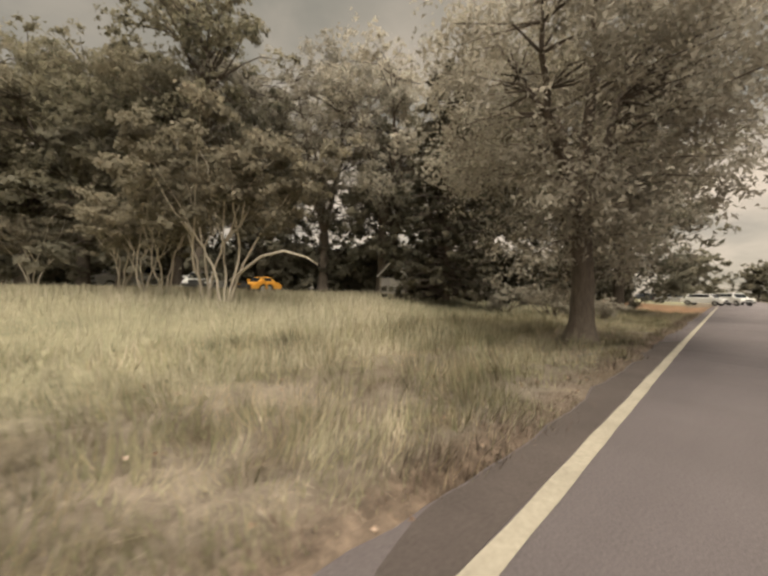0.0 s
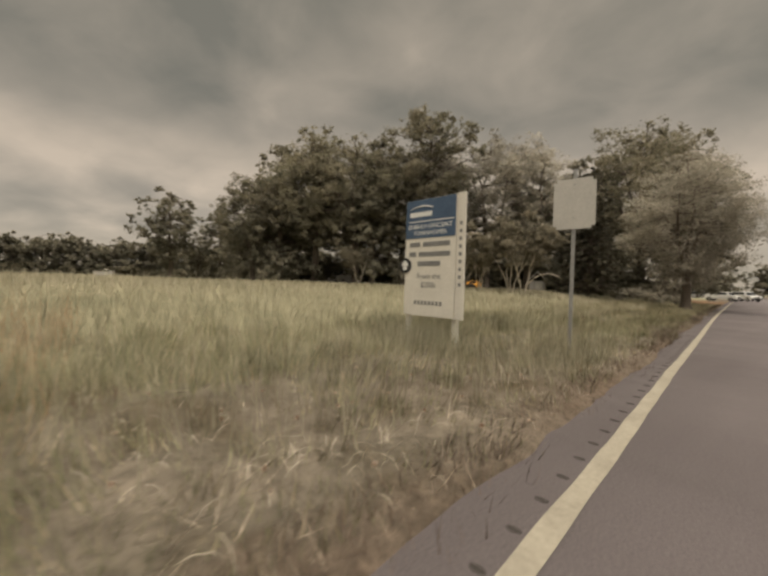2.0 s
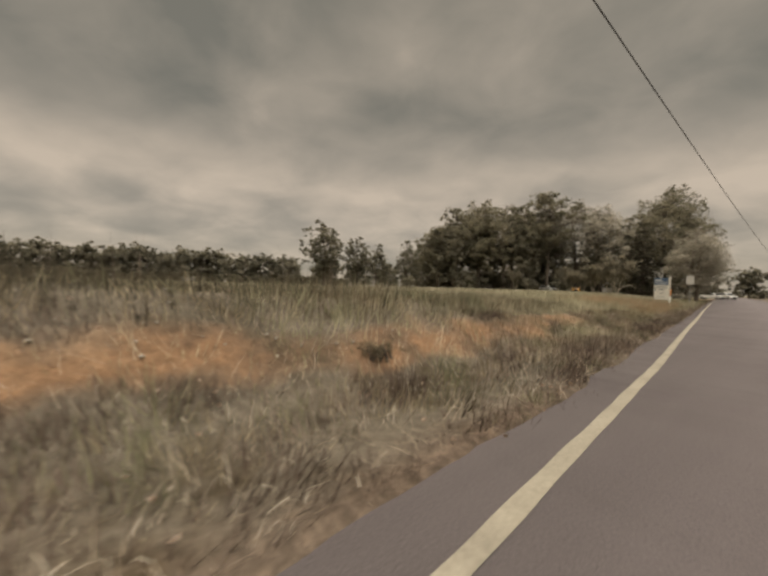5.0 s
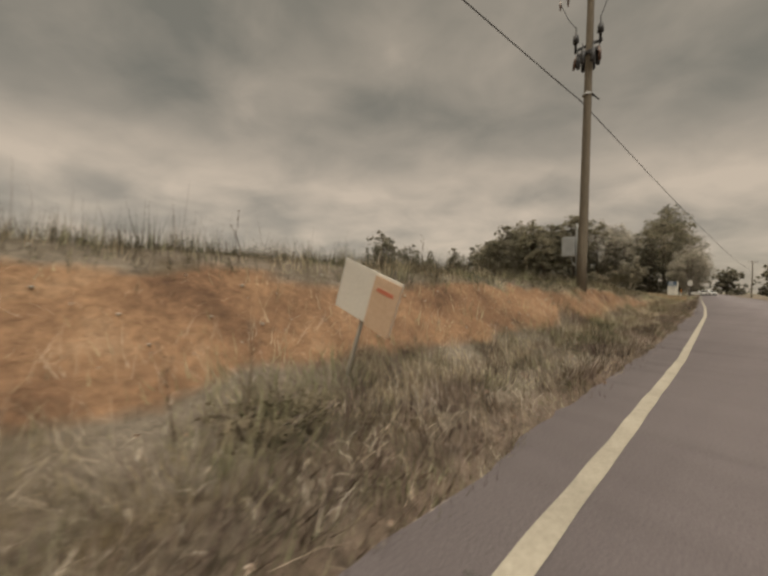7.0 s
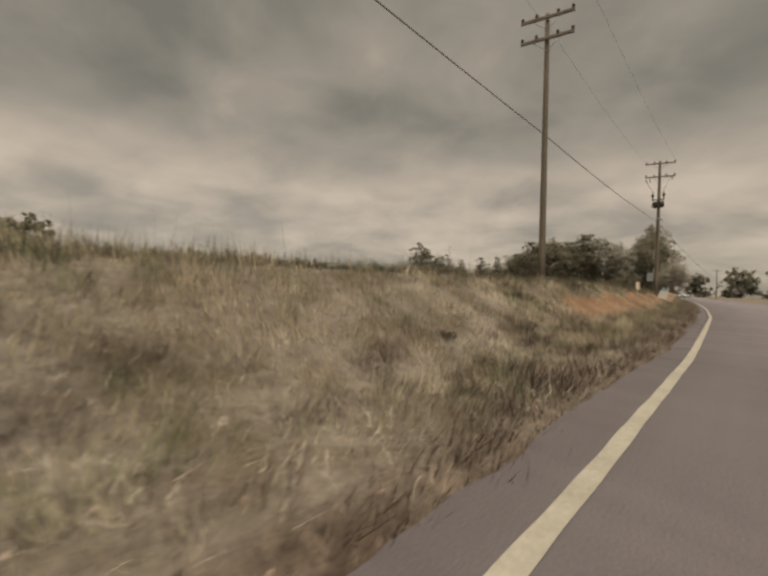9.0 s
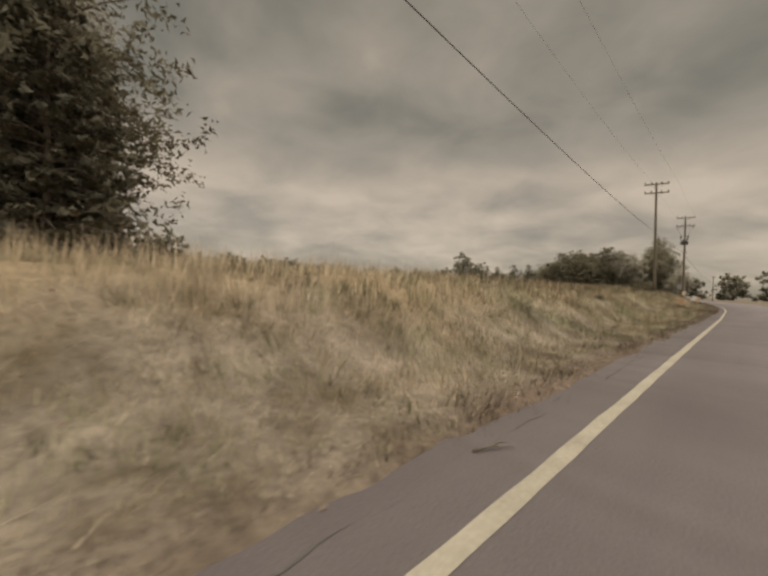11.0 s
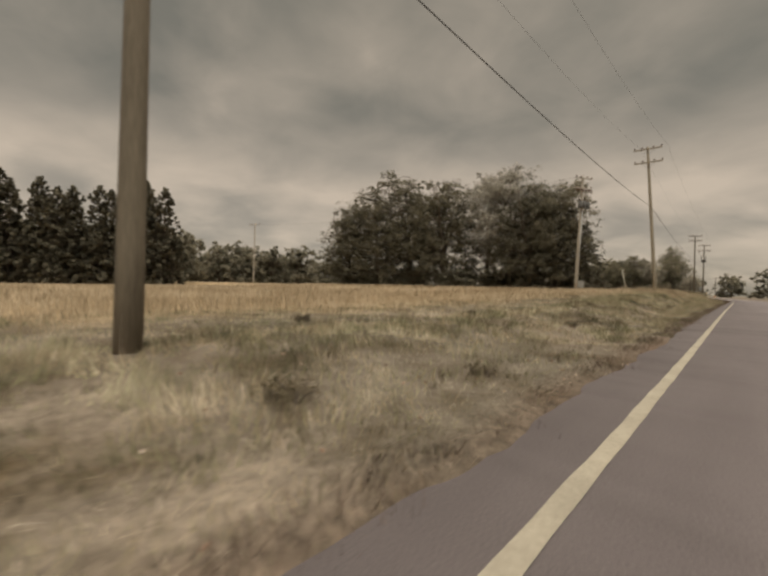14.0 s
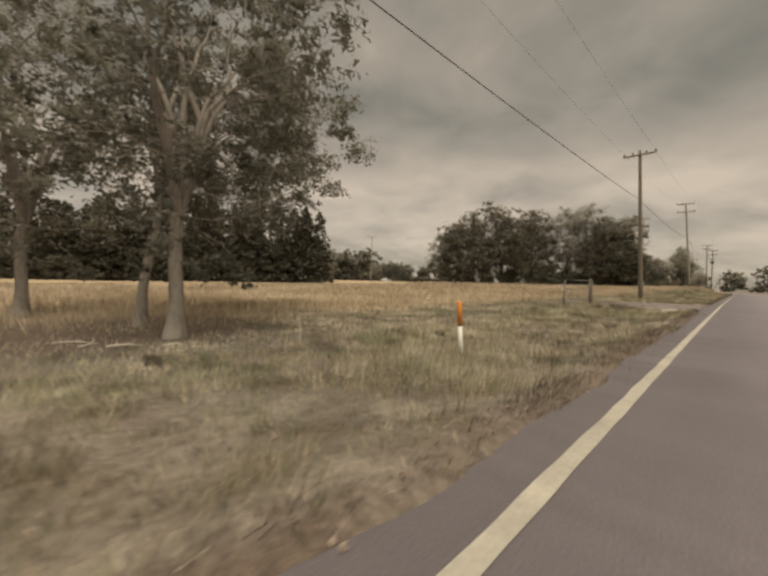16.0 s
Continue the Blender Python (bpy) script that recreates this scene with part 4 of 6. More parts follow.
road_oak = tagged(broadleaf(15, 11.6, 3.8, 0.05, 210, 56000, 0.068, tri=True, taper_by=0.10, lobe=0.7, puff=0.115, mat=LEAF_GREY, name="broadleaf_tree"), "broadleaf tree with low pale boughs beside the road", "tree")
stand(road_oak, -3.5, 8.9, 0)
stand_copy(oak_a, -10.8, 25.5, 80, 0, 1.2)
stand_copy(oak_a, -15.8, 23.0, 210, 0, 0.85)
stand_copy(dark_a, -7.2, 23.5, 180, 0, 0.9)
myr_a = tagged(myrtle(31, 6.4, 4.0, 4, 9000), "crape myrtle with pale bare stems and turning leaves", "tree", "crape myrtles")
stand(myr_a, -12.0, 3.3, 0, 0, 0.95, 1.0)
column_cedar = tagged(conifer(53, 11.8, 2.4, 46, 20000, 0.16, name="cedar_tree", point=0.33), "dark columnar cedar at the edge of a wood", "tree", "trees of the wood")
stand(column_cedar, -11.3, 13.2)
for x, y, turn, s in ((-12.8, 2.9, 130, 0.95), (-14.9, 2.0, 70, 0.72), (-16.3, 1.5, 150, 0.68), (-18.1, 0.9, 300, 0.70), (-25.9, -2.4, 200, 0.72)):
    stand_copy(myr_a, x, y, turn, 0, s, 1.0)
part("bent_branch", rod([(0.1, 0.1, 0.7), (0.75, 0.9, 1.55), (1.2, 1.5, 1.75), (1.7, 2.1, 1.55), (1.95, 2.4, 1.3)], [0.05, 0.045, 0.04, 0.03, 0.015], 7), PALE_BARK, myr_a, "pale branch bent over in an arch")
bush = tagged(shrub(41, 3.2, 2.2, 2300, 0.19, LEAF_DARK), "dense dark shrub under the trees", "shrub", "undergrowth of the wood")
stand(bush, -33.0, -8.0)
rng0 = np.random.default_rng(5)
for k in range(34):
    f = k / 33
    x, y = -46 + 38.0 * f + rng0.normal(0, 0.8), -7.5 + 31 * f + rng0.normal(0, 0.8)
    stand_copy(bush, x - 2.0, y + 3.0, rng0.uniform(0, 360), 0.1, rng0.uniform(0.75, 1.35))
for k, (x, y) in enumerate(((-24.5, 12.0), (-23.0, 14.0), (-21.5, 15.8), (-26.0, 9.5), (-19.5, 18.0))):
    stand_copy(bush, x, y, 70 * k, 0.1, 1.3)
pale_bush = tagged(shrub(42, 1.5, 1.3, 1500, 0.09, LEAF_GREY), "low pale-leaved shrub beside the field", "shrub", "roadside shrubs")
stand(pale_bush, -9.0, 14.6)
stand_copy(pale_bush, -7.3, 15.6, 80)
stand_copy(pale_bush, -6.0, 17.0, 160, 0, 0.8)

# trees further off beyond the first field
lone = tagged(broadleaf(16, 17.2, 5.0, 0.06, 150, 9000, 0.26, tri=True, mat=LEAF_DARK, name="broadleaf_tree"), "single rounded tree beyond the field", "tree", "distant field trees")
stand(lone, -76.0, -12.0, 40, 0, 1.1)
stand_copy(lone, -72.0, -4.0, 130, 0, 0.85)
stand_copy(dark_a, -66.0, -2.0, 40, 0, 0.78)
stand_copy(dark_a, -60.0, 3.0, 90, 0, 0.85)
stand_copy(dark_a, -54.0, 6.0, 200, 0, 0.85)
stand_copy(lone, -82.0, -6.0, 210, 0, 0.62)
far_tree = tagged(broadleaf(17, 28.5, 13.0, 0.0, 110, 7000, 0.85, dome=True, tri=True, puff=0.14, mat=LEAF_DARK, name="distant_tree"), "dark rounded tree in a distant tree line", "tree", "distant tree line")
stand(far_tree, -270.0, -38.0)
for k, (x, y, s) in enumerate(((-262, -14, 1.02), (-266, -26, 0.9), (-255, 10, 0.98), (-258, -2, 1.0), (-250, 32, 0.95), (-252, 21, 0.9), (-246, 55, 0.95), (-248, 44, 0.9), (-276, -62, 0.96), (-273, -50, 1.0), (-283, -88, 1.0), (-280, -75, 0.9), (-286, -112, 0.85), (-288, -100, 0.95), (-290, -126, 0.9), (-292, -140, 0.95), (-294, -156, 0.9), (-298, -188, 0.9), (-303, -222, 0.9),
                               (-240, 80, 0.9), (-232, 105, 0.95), (-222, 130, 0.9), (-296, -172, 0.8), (-300, -205, 0.85), (-306, -240, 0.8), (-205, 150, 1.0), (-180, 165, 0.9))):
    stand_copy(far_tree, x, y, 67 * k, 1.6, s)
hedge = tagged(shrub(43, 7.0, 10.0, 1100, 1.2, LEAF_CLUMP, "distant_shrub"), "dark undergrowth below a distant tree line", "shrub", "distant undergrowth")
stand(hedge, -258.0, -8.0, 0, 0.4)
for k in range(30):
    f = k / 29
    stand_copy(hedge, -232 - 68 * f + 6 * math.sin(2.1 * k), 92 - 320 * f + 3 * math.sin(1.3 * k), 50 * k, 0.4, 0.8 + 0.25 * math.sin(3.7 * k) ** 2)
for k, (x, y, s) in enumerate(((-150, 170, 0.85), (-120, 180, 0.9), (-92, 185, 0.8), (-64, 150, 0.8), (-52, 120, 0.7), (-30, 175, 0.8), (-14, 200, 0.7), (-36, 95, 0.6), (8, 190, 0.8), (30, 180, 0.9))):
    stand_copy(far_tree, x, y, 41 * k, 1.2, s)

# the clump of trees behind the leaning pole
clump_a = tagged(broadleaf(18, 17.0, 5.6, 0.04, 260, 34000, 0.13, dome=True, tri=True, mat=LEAF_CLUMP, puff=0.11, lobe=0.5, name="broadleaf_tree"), "dark broadleaf tree in a dense field clump", "tree", "trees of the field clump")
stand(clump_a, -5.8, -150.5, 10, 0, 0.95)
for x, y, turn, s in ((-8.6, -152.0, 70, 0.98), (-23.5, -150.5, 90, 1.22), (-31.0, -150.5, 200, 1.36), (-38.5, -151.5, 300, 1.28), (-45.0, -153.0, 45, 1.12)):
    stand_copy(clump_a, x, y, turn, 0, s)
clump_b = tagged(broadleaf(19, 18.6, 4.6, 0.10, 170, 22000, 0.13, 0.5, tri=True, mat=LEAF_PALE_CLUMP, name="broadleaf_tree"), "thin-leaved pale tree with sky between its boughs", "tree", "trees of the field clump")
stand(clump_b, -11.6, -151.6, 0, 0, 0.98)
stand_copy(clump_b, -15.8, -150.0, 140, 0, 0.98)
cedar = tagged(conifer(51, 10.5, 3.6, 26, 17000, 0.14, name="cedar_tree"), "dark spiky cedar at the end of a clump", "tree", "trees of the field clump")
stand(cedar, -3.6, -151.5, 0)
stand_copy(cedar, -2.6, -149.0, 120, 0, 0.8)
for k, (x, y) in enumerate(((-3, -151), (-8, -153), (-11, -151.5), (-13.5, -152), (-16, -151.5), (-18.5, -152.5), (-21, -153), (-24.5, -152.5), (-29, -153), (-33.5, -153.5), (-38, -154), (-42.5, -155))):
    stand_copy(bush, x, y, 50 * k, 0.1, 0.9 + 0.1 * (k % 3))

# the row of conifers and other far trees
row_tree = tagged(conifer(52, 18.5, 4.0, 34, 9000, 0.38, name="conifer_tree", point=0.50), "tall dark conifer in a straight field row", "tree", "row of conifers")
stand(row_tree, -66.5, -181.0)
rng0 = np.random.default_rng(8)
for k in range(1, 41):
    f = k / 40
    stand_copy(row_tree, -66.5 - 42 * f + rng0.normal(0, 0.8), -181 - 62 * f + rng0.normal(0, 0.8), rng0.uniform(0, 360), 0, rng0.uniform(0.88, 1.12))
    if k % 2:
        stand_copy(far_tree, -76.0 - 42 * f, -174 - 62 * f, rng0.uniform(0, 360), 0, rng0.uniform(0.45, 0.56))
for k, (x, y, s) in enumerate(((-118, -152, 0.62), (-119, -142, 0.66), (-118, -132, 0.62), (-116, -122, 0.68), (-122, -163, 0.6), (-126, -174, 0.62), (-130, -186, 0.6), (-135, -200, 0.65))):
    stand_copy(far_tree, x, y, 83 * k, 1.2, s)

# the yard trees at the end
yard_oak = tagged(broadleaf(20, 12.5, 3.7, 0.10, 190, 24000, 0.075, 0.45, tri=True, mat=LEAF_YARD, bark=BARK_GREY, name="broadleaf_tree", lean=(-1.0, 0.9), sway=0.6, trunk_r=0.15, puff=0.072, boughs=9), "yard tree with a pale flared trunk and a low leafy crown", "tree", "yard trees")
stand(yard_oak, 2.5, -232.1, 0)
stand_copy(yard_oak, -4.6, -234.6, 20, 0, 1.05)
stand_copy(yard_oak, -2.5, -240.5, 160, 0, 1.0)
wide_oak = tagged(broadleaf(23, 12.2, 4.3, 0.24, 210, 52000, 0.075, 0.40, tri=True, mat=LEAF_YARD, bark=BARK_GREY, name="broadleaf_tree", lean=(-3.5, 4.4), sway=0.15, trunk_r=0.13, puff=0.075, boughs=9), "leaning yard tree whose leafy boughs reach over the field edge", "tree", "yard trees")
stand(wide_oak, -0.4, -232.2, 0)


# ---- grass and weeds ----
def tufty(x, y):
    """How high the grass bunches up, from 0 to 1."""
    h = 0.50 * lumps(x, y, 0.50, 1) + 0.32 * lumps(x, y, 0.20, 2) + 0.18 * lumps(x, y, 1.7, 3)
    return np.clip((h - 0.5) * 2.1 + 0.5, 0, 1)


def blades(rng, x, y, length, width, lean, name, mat, label, swirl=0.8):
    """Grass blades as slim pointed faces standing on the ground; they bunch up and lean over together."""
    n = len(x)
    z = height(x, y) - 0.01
    a = rng.uniform(-0.40, 0.60, n) * np.pi + 0.5 * np.pi
    b = 9.0 * lumps(x, y, 0.9, 4) + 4.0 * lumps(x, y, 0.3, 5) + rng.normal(0, swirl, n)
    side = np.stack([np.cos(a), np.sin(a), np.zeros(n)], -1) * width[:, None]
    base = np.stack([x, y, z], -1)
    tip = base + np.stack([np.cos(b) * lean * length, np.sin(b) * lean * length, length * np.sqrt(np.clip(1 - lean ** 2, 0.05, 1))], -1)
    verts = np.stack([base - side, base + side, tip], 1).reshape(-1, 3)
    h = tufty(x, y)
    slope = np.stack([h - tufty(x + 0.05, y), h - tufty(x, y + 0.05), np.full(n, 0.20)], -1) * 2.4
    slope[:, :2] += 0.25 * np.stack([np.cos(b), np.sin(b)], -1) + rng.normal(0, 0.12, (n, 2))
    slope /= np.linalg.norm(slope, axis=1, keepdims=True)
    me = np_mesh(name, verts, np.arange(n * 3).reshape(-1, 3), mat, True, np.repeat(slope, 3, 0))
    return tagged(new(name, me), label, "grass", kind="stuff")


def arches(rng, x, y, name, mat, label):
    """Broad dry blades that rise, bend over and droop at the tip, as strips of three faces."""
    n = len(x)
    a = rng.uniform(0, 2 * np.pi, n)
    long = rng.uniform(0.06, 0.20, n)
    rise = rng.uniform(0.25, 0.8, n) * long
    wide = rng.uniform(0.0007, 0.0018, n)
    go = np.stack([np.cos(a), np.sin(a), np.zeros(n)], -1)
    side = np.stack([-np.sin(a), np.cos(a), np.zeros(n)], -1)
    up = np.array([0.0, 0.0, 1.0])
    base = np.stack([x, y, height(x, y) + 0.05], -1)
    rows = []
    for reach, lift, w in ((0.0, 0.0, 0.8), (0.25, 0.75, 1.0), (0.65, 1.0, 0.9), (1.0, 0.72, 0.15)):
        c = base + go * (reach * long)[:, None] + up * (lift * rise)[:, None]
        rows += [c - side * (w * wide)[:, None], c + side * (w * wide)[:, None]]
    verts = np.stack(rows, 1).reshape(-1, 3)
    strip = np.array([[0, 1, 3], [0, 3, 2], [2, 3, 5], [2, 5, 4], [4, 5, 7], [4, 7, 6]])
    faces = (strip[None] + 8 * np.arange(n)[:, None, None]).reshape(-1, 3)
    return tagged(new(name, np_mesh(name, verts, faces, mat)), label, "grass", kind="stuff")


def spread(rng, n, d0, d1, y0=30.0, y1=-246.0, power=1.0):
    d = d0 + (d1 - d0) * rng.random(n) ** power
    y = y0 + (y1 - y0) * rng.random(n)
    return d, y


def on_drive(d, y):
    ends = np.clip(np.minimum(y + 210.6, -200.7 - y), 0, None)
    return (ends > 0) & (d < np.minimum(6.9, 1.2 + 3.4 * np.sqrt(ends)))


def patches(x, y):
    return 0.5 + 0.5 * np.clip(waves(x * 0.8 + 3, y * 0.8) * 0.9, -1, 1)


def sow():
    rng = np.random.default_rng(77)
    # short verge
    d, y = spread(rng, 1000000, 0.0, 5.5, power=1.35)
    d = d + edge_d(y) - 0.03
    x = axis_x(y) - d
    p = patches(x, y)
    keep = (~on_drive(d, y)) & (rng.random(len(d)) < 0.35 + 0.65 * p) & (rng.random(len(d)) > 0.955 * clay_mask(d, y))
    keep &= rng.random(len(d)) > 0.85 * step(-48, -58, y) * step(-116, -106, y) * step(-0.4, 0.2, d - smooth_interp(y, FOOT_Y, CREST_D))
    d, y, x, p = d[keep], y[keep], x[keep], p[keep]
    h = tufty(x, y)
    keep = rng.random(len(d)) < 0.10 + 1.3 * h
    d, y, x, p, h = d[keep], y[keep], x[keep], p[keep], h[keep]
    tall = (0.07 + 0.16 * step(0.0, 1.6, d - edge_d(y)) + 0.10 * p) * (0.20 + 1.35 * h)
    wild = np.interp(y, [-240, -200, -150, -120, -100, -60, -50, -40, -15, 5, 30], [0.60, 0.60, 0.58, 0.75, 0.85, 0.85, 0.80, 0.95, 0.95, 0.80, 0.80])
    tall = tall * wild
    lush = rng.random(len(x)) < step(-50, -32, y) * (0.75 - 0.30 * step(-4, 4, y)) + 0.25 * step(-145, -170, y)
    near = d - edge_d(y) < np.interp(y, [-246, -214, -205, -120, -105, -40, -25, 30], [0.5, 0.4, 0.35, 0.45, 0.9, 0.9, 0.4, 0.3]) * (0.35 + 1.3 * lumps(x, y, 0.8, 7))
    near &= rng.random(len(x)) < 0.8
    for pick, name, mat, label in ((lush & ~near, "green_verge_grass", GRASS_GREEN, "rough olive-green grass along the road verge"),
                                   (near, "soiled_verge_grass", GRASS_SOILED, "matted brown grass and dead stems beside the asphalt"),
                                   (~lush & ~near, "verge_grass", GRASS_VERGE, "rough brown and straw-coloured grass along the road verge")):
        n = int(pick.sum())
        blades(rng, x[pick], y[pick], tall[pick] * rng.uniform(0.5, 1.5, n), 0.0010 + 0.0022 * rng.random(n) + 0.0008 * d[pick], rng.uniform(0.05, 0.70, n), name, mat, label)
    # dead straw lying by the edge
    d, y = spread(rng, 30000, 0.0, 3.6, power=1.1)
    d = d + edge_d(y)
    keep = ~on_drive(d, y)
    d, y = d[keep], y[keep]
    x = axis_x(y) - d
    blades(rng, x, y, rng.uniform(0.08, 0.30, len(x)), rng.uniform(0.0010, 0.0026, len(x)), rng.uniform(0.80, 0.985, len(x)), "dead_straw", STRAW, "pale dead grass stalks lying on the verge")
    # tall grass of the first field
    d, y = spread(rng, 190000, 4.0, 34, 30, -112, 1.9)
    x = axis_x(y) - d
    keep = (rng.random(len(d)) > 0.97 * clay_mask(d, y)) & (rng.random(len(d)) > 0.96 * step(-50, -62, y))
    x, y, d = x[keep], y[keep], d[keep]
    blades(rng, x, y, (1 - 0.45 * step(-50, -62, y)) * (0.22 + 0.22 * patches(x, y)) * rng.uniform(0.6, 1.3, len(x)), 0.0020 + 0.0009 * d, rng.uniform(0.05, 0.6, len(x)),
           "field_grass", GRASS_FIELD, "knee-high yellow-green grass of an open field")
    # golden grass of the second field
    d, y = spread(rng, 190000, 4.2, 60, -104, -246, 2.0)
    x = axis_x(y) - d
    keep = (rng.random(len(d)) < gold_mask(x, y)) & ~on_drive(d, y)
    x, y, d = x[keep], y[keep], d[keep]
    blades(rng, x, y, (0.28 + 0.16 * patches(x, y)) * rng.uniform(0.6, 1.4, len(x)), 0.003 + 0.0011 * d, rng.uniform(0.03, 0.45, len(x)),
           "golden_grass", GRASS_GOLD, "tall golden-brown dry grass of a hay field")
    # weeds on the crest of the cutting
    d, y = spread(rng, 130000, 3.3, 9.5, -44, -140, 1.5)
    x = axis_x(y) - d
    keep = (rng.random(len(d)) > 0.96 * clay_mask(d, y)) & (d > smooth_interp(y, FOOT_Y, CREST_D) - 0.9 + 0.5 * (lumps(x, y, 0.9, 45) - 0.5))
    x, y, d = x[keep], y[keep], d[keep]
    blades(rng, x, y, rng.uniform(0.14, 0.44, len(x)) * (0.35 + 1.2 * tufty(x, y)), 0.002 + 0.004 * rng.random(len(x)), rng.uniform(0.02, 0.4, len(x)),
           "crest_weeds", CREST_WEED, "straggling weeds on top of the clay bank, toned dark as if backlit")
    # soiled tufts that creep over the edge of the asphalt
    d, y = spread(rng, 80000, -0.25, 0.42)
    creep = 0.10 + 0.09 * np.sin(y * 2.3 + 1.5 * np.sin(y * 0.7)) + 0.07 * np.sin(y * 9.1)
    keep = (d > -creep) & ~on_drive(d + 1, y)
    d, y = d[keep] + edge_d(y[keep]), y[keep]
    x = axis_x(y) - d
    blades(rng, x, y, rng.uniform(0.05, 0.15, len(x)) * (0.4 + 1.2 * tufty(x, y)), rng.uniform(0.0015, 0.005, len(x)), rng.uniform(0.1, 0.95, len(x)),
           "edge_grass", EDGE_GRASS, "soiled brown grass creeping over the asphalt edge")
    # tall dry grass beside the first signs
    d, y = spread(rng, 5200, 1.7, 6.5, -13, -36)
    x = axis_x(y) - d
    keep = rng.random(len(d)) < 0.25 + 0.75 * patches(x * 1.7, y * 1.3)
    x, y = x[keep], y[keep]
    blades(rng, x, y, rng.uniform(0.35, 0.75, len(x)), rng.uniform(0.002, 0.006, len(x)), rng.uniform(0.02, 0.4, len(x)),
           "tall_dry_grass", GRASS_FIELD, "tall dry grass standing round the sign posts")
    # orange straw beside the verge
    d, y = spread(rng, 6500, 2.0, 8.0, -22, -38)
    x = axis_x(y) - d
    blades(rng, x, y, rng.uniform(0.4, 0.85, len(x)), rng.uniform(0.0025, 0.0055, len(x)), rng.uniform(0.02, 0.3, len(x)),
           "orange_straw", ORANGE_STRAW, "tall orange-brown straw standing in the verge")
    # tall gold stalks by the leaning pole
    home_d, home_y = spread(rng, 70, 4.4, 8.5, -145, -164)
    rep = rng.integers(25, 80, 70)
    d, y = np.repeat(home_d, rep), np.repeat(home_y, rep)
    d, y = d + rng.normal(0, 0.10, len(d)), y + rng.normal(0, 0.13, len(y))
    x = axis_x(y) - d
    blades(rng, x, y, rng.uniform(0.35, 0.85, len(x)), rng.uniform(0.002, 0.005, len(x)), rng.uniform(0.02, 0.3, len(x)),
           "gold_stalks", GRASS_GOLD, "tall gold stalks above the bank")
    # rough grass of the yard
    d, y = spread(rng, 52000, 5.0, 17.0, -211.5, -246, 1.4)
    x = axis_x(y) - d
    # grass thinned where the ground colour carries the yard trees' shade
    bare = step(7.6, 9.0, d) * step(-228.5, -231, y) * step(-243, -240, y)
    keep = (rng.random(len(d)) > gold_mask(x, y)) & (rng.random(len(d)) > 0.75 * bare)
    x, y, d = x[keep], y[keep], d[keep]
    pale = lumps(x, y, 2.4, 21) + rng.normal(0, 0.12, len(x)) > 0.33
    for pick, name, mat, label in ((pale, "dry_yard_grass", GRASS_VERGE, "short dry brown grass beside the hay field"), (~pale, "yard_grass", GRASS_GREEN, "short rough grass under the yard trees")):
        n = int(pick.sum())
        blades(rng, x[pick], y[pick], rng.uniform(0.06, 0.17, n), 0.003 + 0.0011 * d[pick], rng.uniform(0.1, 0.7, n), name, mat, label)
    # grass between the verge, the driveway and the field
    d, y = spread(rng, 70000, 5.0, 12.0, -158, -214, 1.2)
    keep = ~on_drive(d, y) & (d > 5.4)
    x, y = axis_x(y[keep]) - d[keep], y[keep]
    blades(rng, x, y, rng.uniform(0.06, 0.16, len(x)) * (0.4 + 1.1 * tufty(x, y)), rng.uniform(0.004, 0.010, len(x)), rng.uniform(0.05, 0.6, len(x)),
           "headland_grass", GRASS_VERGE, "rough dry grass along the edge of a hay field")
    # long pale blades fallen over the verge of the cutting
    d, y = spread(rng, 14000, 0.4, 3.2, -30, -114)
    d = d + 0.6 * edge_d(y)
    x = axis_x(y) - d
    keep = rng.random(len(d)) < patches(x * 1.6, y * 1.2)
    x, y = x[keep], y[keep]
    blades(rng, x, y, rng.uniform(0.15, 0.42, len(x)), rng.uniform(0.0014, 0.0032, len(x)), rng.uniform(0.35, 0.95, len(x)),
           "pale_blades", STRAW, "long pale dry blades bent over the verge")
    # weed clumps in the cutting's verge, their dark colour standing for shadowed hollows
    n = 620
    d, y = spread(rng, n, 0.25, 3.0, -30, -118)
    d = d + 0.8 * edge_d(y)
    rep = rng.integers(60, 190, n)
    dd, yy = np.repeat(d, rep), np.repeat(y, rep)
    dd, yy = dd + rng.normal(0, 0.13, len(dd)), yy + rng.normal(0, 0.24, len(yy))
    keep = (dd > edge_d(yy) + 0.05) & (clay_mask(dd, yy) < 0.5)
    dd, yy = dd[keep], yy[keep]
    x = axis_x(yy) - dd
    blades(rng, x, yy, rng.uniform(0.08, 0.30, len(x)), rng.uniform(0.002, 0.006, len(x)), rng.uniform(0.1, 0.8, len(x)),
           "hollow_weeds", EDGE_GRASS, "weed clumps toned dark for the shaded hollows of the verge")
    # bleached grass arching over in bunches
    n = 640
    d, y = spread(rng, n, 0.2, 2.8, -10, -120)
    d = d + 0.8 * edge_d(y)
    rep = rng.integers(4, 14, n)
    dd, yy = np.repeat(d, rep), np.repeat(y, rep)
    dd, yy = dd + rng.normal(0, 0.16, len(dd)), yy + rng.normal(0, 0.28, len(yy))
    keep = (dd > edge_d(yy) + 0.08) & (clay_mask(dd, yy) < 0.6)
    arches(rng, axis_x(yy[keep]) - dd[keep], yy[keep], "bleached_grass", STRAW_PALE, "bleached grass blades arching over in bunches")
    n = 260
    d, y = spread(rng, n, 0.3, 2.2, -150, -229)
    d = d + edge_d(y)
    rep = rng.integers(3, 9, n)
